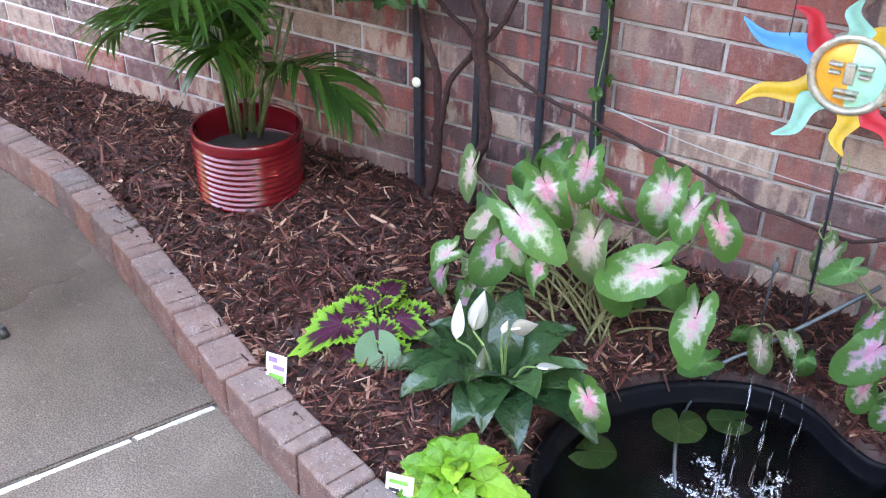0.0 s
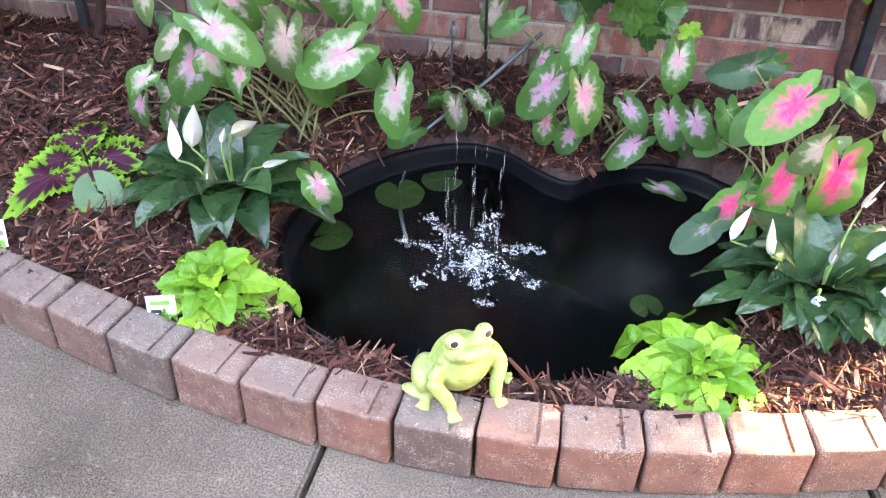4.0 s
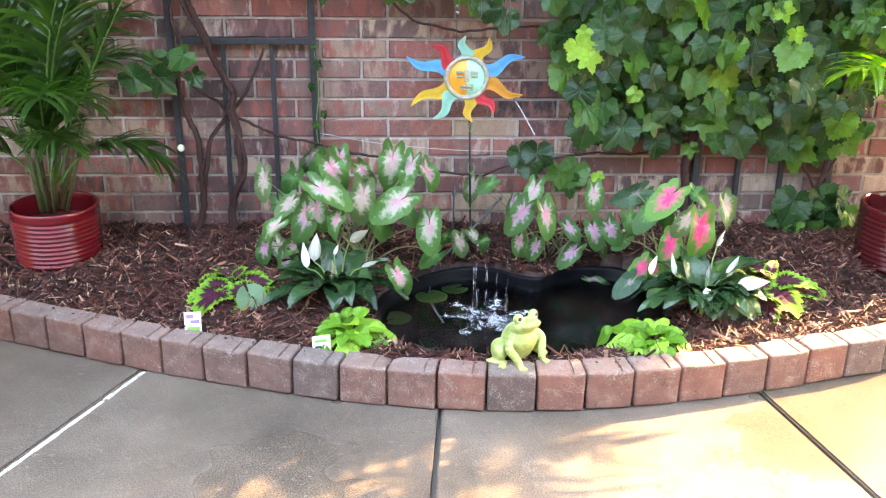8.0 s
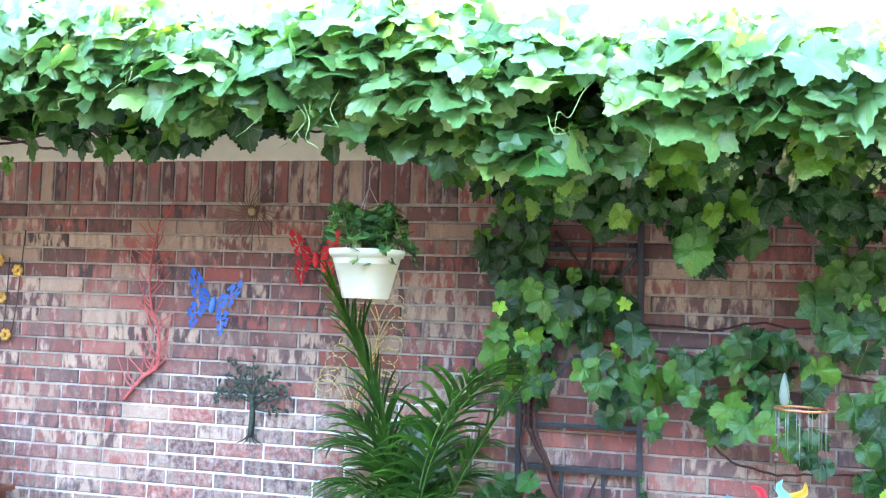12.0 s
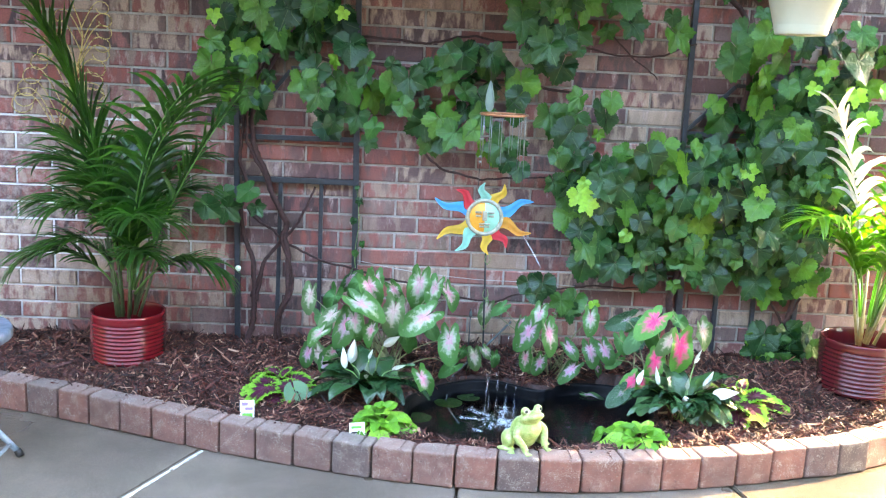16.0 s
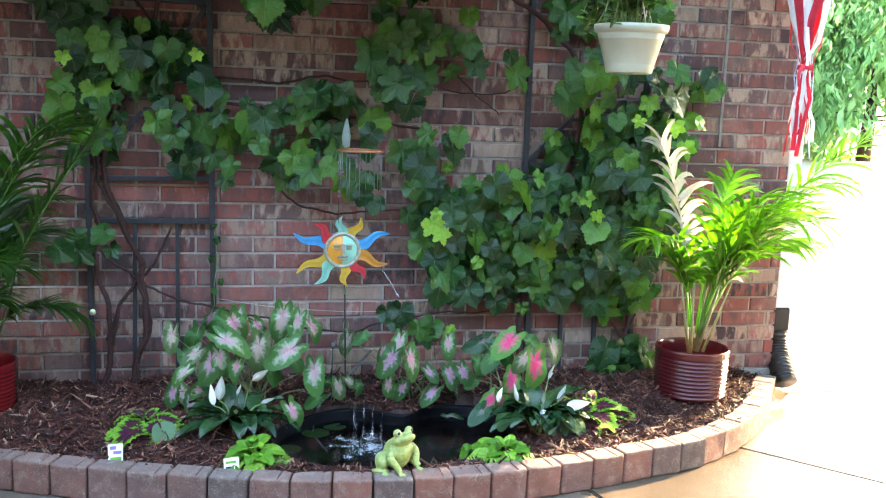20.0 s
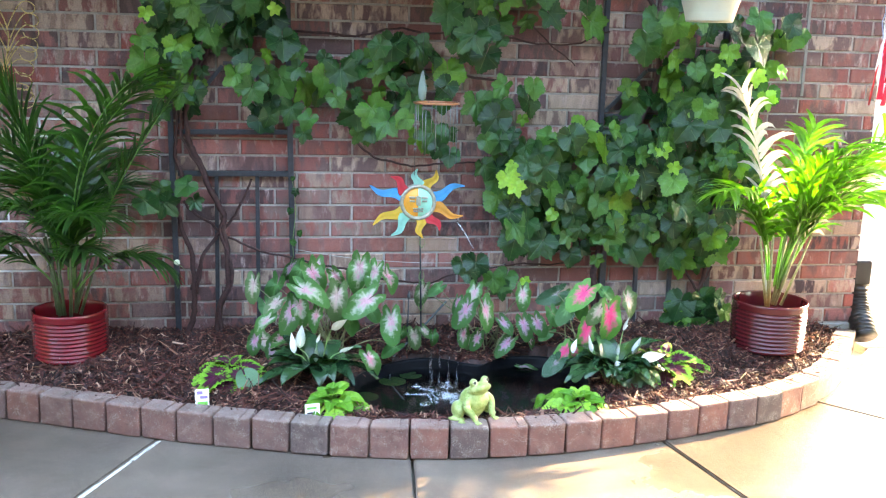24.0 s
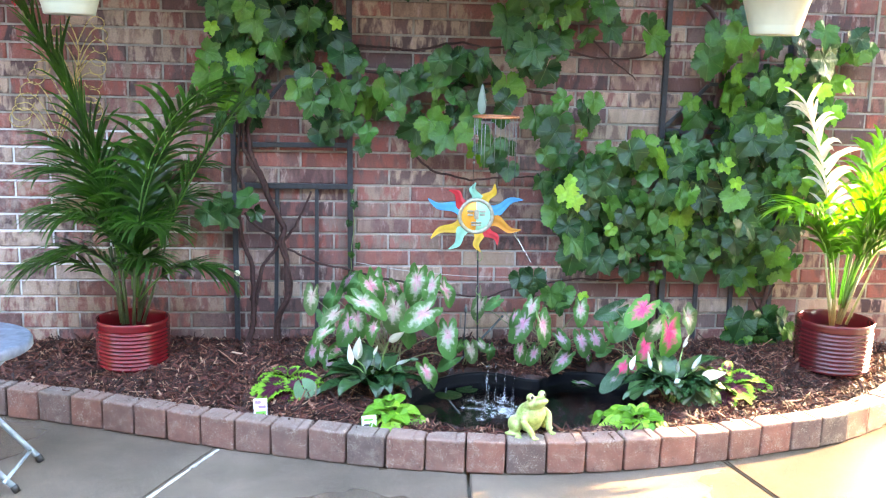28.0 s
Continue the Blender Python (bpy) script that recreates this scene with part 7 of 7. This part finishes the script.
def willow_tree():
    rng = random.Random(95)
    B = Vector((6.4, -2.7, 0))
    w = thing("willow_tree", "weeping willow with thin drooping leafy twigs beyond the eave", "tree", at=Matrix.Translation(B))
    bm = bmesh.new()
    tube(bm, spline([(0, 0, 0), (.05, .1, 1.2), (-.1, .2, 2.6), (-.2, .4, 3.9)], 6), .13, 10, .08)
    part("trunk", bm, M_VINEWOOD, w, "", True)
    ends = []
    # The last two limbs carry the unseen added crown.
    for tip in ((1.0, -1.3, 3.5), (1.5, -1.0, 3.3), (2.0, -1.6, 3.3), (2.6, -1.8, 3.3), (3.4, -2.2, 3.5), (7.6, -1.8, 3.6), (7.0, -4.2, 3.7), (7.8, .8, 7.6), (8.8, 1.4, 6.4)):
        t = Vector(tip) - B
        bm = bmesh.new()
        line = spline([(-.1, .2, 2.7), (t.x * .4, t.y * .4, 3.7), t], 6)
        tube(bm, line, .05, 8, .012)
        part("limb", bm, M_VINEWOOD, w, "", True)
        ends.append(line)
    items, twigs = [], bmesh.new()
    # Unseen leaves, added east of the patio to block the sun.
    shade = []
    for i in range(5200):
        q = Vector((rng.gauss(8.0, 1.4), rng.gauss(-2.4, 2.0), rng.gauss(3.9, 1.7))) - B
        if q.z < .7 or q.y + B.y > .35 + .46 * (q.x + B.x - 8) or q.x + B.x < 5.2:
            continue
        shade.append((0, frame_of(q, (rng.gauss(0, .4), rng.gauss(0, .4), -1), (rng.gauss(0, .8), rng.gauss(0, .8), .3), rng.uniform(.5, .8))))
    high = random.Random(96)
    for i in range(2600):                                 # unseen high crown, added to shade the patio behind
        x, z = high.uniform(6.8, 9.6), high.uniform(4.0, 9.6)
        if z > .52 * (x + 1.0):
            q = Vector((x, .4755 * x + high.uniform(-3.5, -1.40), z)) - B
            shade.append((0, frame_of(q, (high.gauss(0, .4), high.gauss(0, .4), -1), (high.gauss(0, .8), high.gauss(0, .8), .3), high.uniform(.5, .8))))
    spots = [(x + rng.uniform(-.03, .03), -1.0 + rng.uniform(-.1, .1), (2.36 if x < 1.6 else 2.17) + .12 * rng.random()) for x in (1.24, 1.30, 1.36, 1.42, 1.48, 1.72, 1.77, 1.82)] + \
            [(1.70 + .07 * i + rng.uniform(-.04, .04), -1.65 + rng.uniform(-.25, .1), 1.50 + .45 * rng.random()) for i in range(13)]
    for x, y, low in spots:
        x, y = x - B.x, y - B.y
        top = Vector(min((p for ln in ends for p in ln[6:]), key=lambda p: (p.x - x) ** 2 + (p.y - y) ** 2))
        pts = spline([top, Vector(((top.x + x) / 2, (top.y + y) / 2, top.z - .05)), Vector((x, y, (top.z + low) / 2 + .1)), Vector((x + .03, y, low))], 6)
        tube(twigs, pts, .003, 4, .0012)
        for q in pts[6:]:
            for s in range(7):
                tip = Vector((rng.gauss(0, .45), rng.gauss(0, .45), -1))
                items.append((0, frame_of(q + Vector((rng.gauss(0, .015), rng.gauss(0, .015), rng.uniform(-.05, .05))), tip, (rng.gauss(0, 1), -1, rng.gauss(0, 1)), rng.uniform(.07, .115))))
    tagged(part("twigwork", twigs, M_STALK, w, "", True), kind="stuff")
    leaf_batch("crown", w, WILLOW, items, M_WILLOW, "narrow drooping leaves")
    leaf_batch("leafage", w, [sprig_mesh(M_ADDED_SHADE)], shade, M_ADDED_SHADE, "unseen leaves added to shade the patio")


willow_tree()
FAR_LEAF = [sprig_mesh(M_FARTREE)]


def far_tree(x, y, height, spread, seed, droop):
    rng = random.Random(seed)
    t = thing("tree", "tall light green tree with drooping foliage beyond the drive", "tree", "trees beyond the drive", at=Matrix.Translation((x, y, -.05)))
    bm = bmesh.new()
    tube(bm, spline([(0, 0, 0), (.2, .1, height * .3), (-.1, .2, height * .7)], 5), height * .03, 8, height * .012)
    part("trunk", bm, M_VINEWOOD, t, "", True)
    items = []
    limbs = bmesh.new()
    for i in range(90):
        a, v = rng.uniform(0, 6.3), rng.random() ** .9
        R = spread * (.45 + .55 * math.sin(math.pi * min(.95, .2 + v * .75))) * rng.uniform(.5, 1.05)
        c = Vector((R * math.cos(a), R * math.sin(a), height * (.03 + .97 * v)))
        if i % 3 == 0:
            tube(limbs, [(0, 0, min(c.z, height * .68) * .8), c * .6 + Vector((0, 0, c.z * .3)), c], .05, 4, .02)
        for j in range(110):                             # the dense inside of the crown
            q = c * .8 + Vector((rng.gauss(0, .5), rng.gauss(0, .5), c.z * .2 + rng.gauss(0, .4))) * spread * .22
            if q.z > .1:
                items.append((0, frame_of(q, (rng.gauss(0, .6), rng.gauss(0, .6), -droop), (rng.gauss(0, .7), -.8, rng.gauss(.4, .5)), rng.uniform(.42, .70))))
        for j in range(220):
            q = c + Vector((rng.gauss(0, .5), rng.gauss(0, .5), rng.gauss(0, .36))) * spread * .28
            if q.z < .1:
                continue
            tip = Vector((rng.gauss(0, .6) + math.cos(a) * .4, rng.gauss(0, .6), -droop + rng.gauss(0, .4)))
            items.append((0, frame_of(q, tip, (rng.gauss(0, .7), -.6, rng.gauss(.6, .5)), rng.uniform(.16, .34))))
    tagged(part("branchwork", limbs, M_VINEWOOD, t, "", True), kind="stuff")
    leaf_batch("crown", t, FAR_LEAF, items, M_FARTREE, "uneven drooping crown")


far_tree(11.5, 24.0, 8.5, 4.0, 101, 1.0)
far_tree(16.5, 25.0, 10.0, 4.6, 102, 1.0)
far_tree(22.0, 26.0, 9.0, 4.4, 103, .8)
far_tree(19.0, 33.0, 12.0, 5.0, 104, .8)
far_tree(12.0, 33.0, 11.0, 4.6, 105, .8)


# ---- tie wire along the lower bricks, and shoots on the trellis post ----
wire = thing("tie_wire", "thin pale wire stretched along the lower bricks", "wire")
bm = bmesh.new()
tube(bm, spline([(-.36, -.03, .555), (-.1, -.045, .515), (.2, -.05, .49), (.45, -.045, .485), (.66, -.03, .47)], 6), .0016, 5)
part("strand", bm, plain("galvanised_wire", (.42, .42, .40), .4, .5), wire, "", True)
for x in (-.36, .66):
    bm = bmesh.new()
    tube(bm, [(x, .004, .555 if x < 0 else .47), (x, -.032, .555 if x < 0 else .47)], .004, 6)
    part("nail", bm, M_TRELLIS, wire, "", True)
shoot = thing("climbing_shoot", "thin green vine shoot climbing the metal trellis post", "vine")
shoot_rng = random.Random(201)
line = spline([(-.345, -.055, .20), (-.335, -.06, .40), (-.352, -.055, .58), (-.338, -.06, .74), (-.352, -.055, .88)], 6)
bm = bmesh.new()
tube(bm, line, .0022, 5, .0012)
part("stem", bm, M_STALK, shoot, "", True)
for p in line[3::3]:
    part("leaf", GRAPE[shoot_rng.randrange(4)], None, shoot, at=frame_of(p + Vector((shoot_rng.gauss(0, .014), -.012, shoot_rng.gauss(0, .02))), (shoot_rng.gauss(0, .7), -.3, -1), (shoot_rng.gauss(0, .5), -1, .5), shoot_rng.uniform(.018, .032)))
lay_bricks()
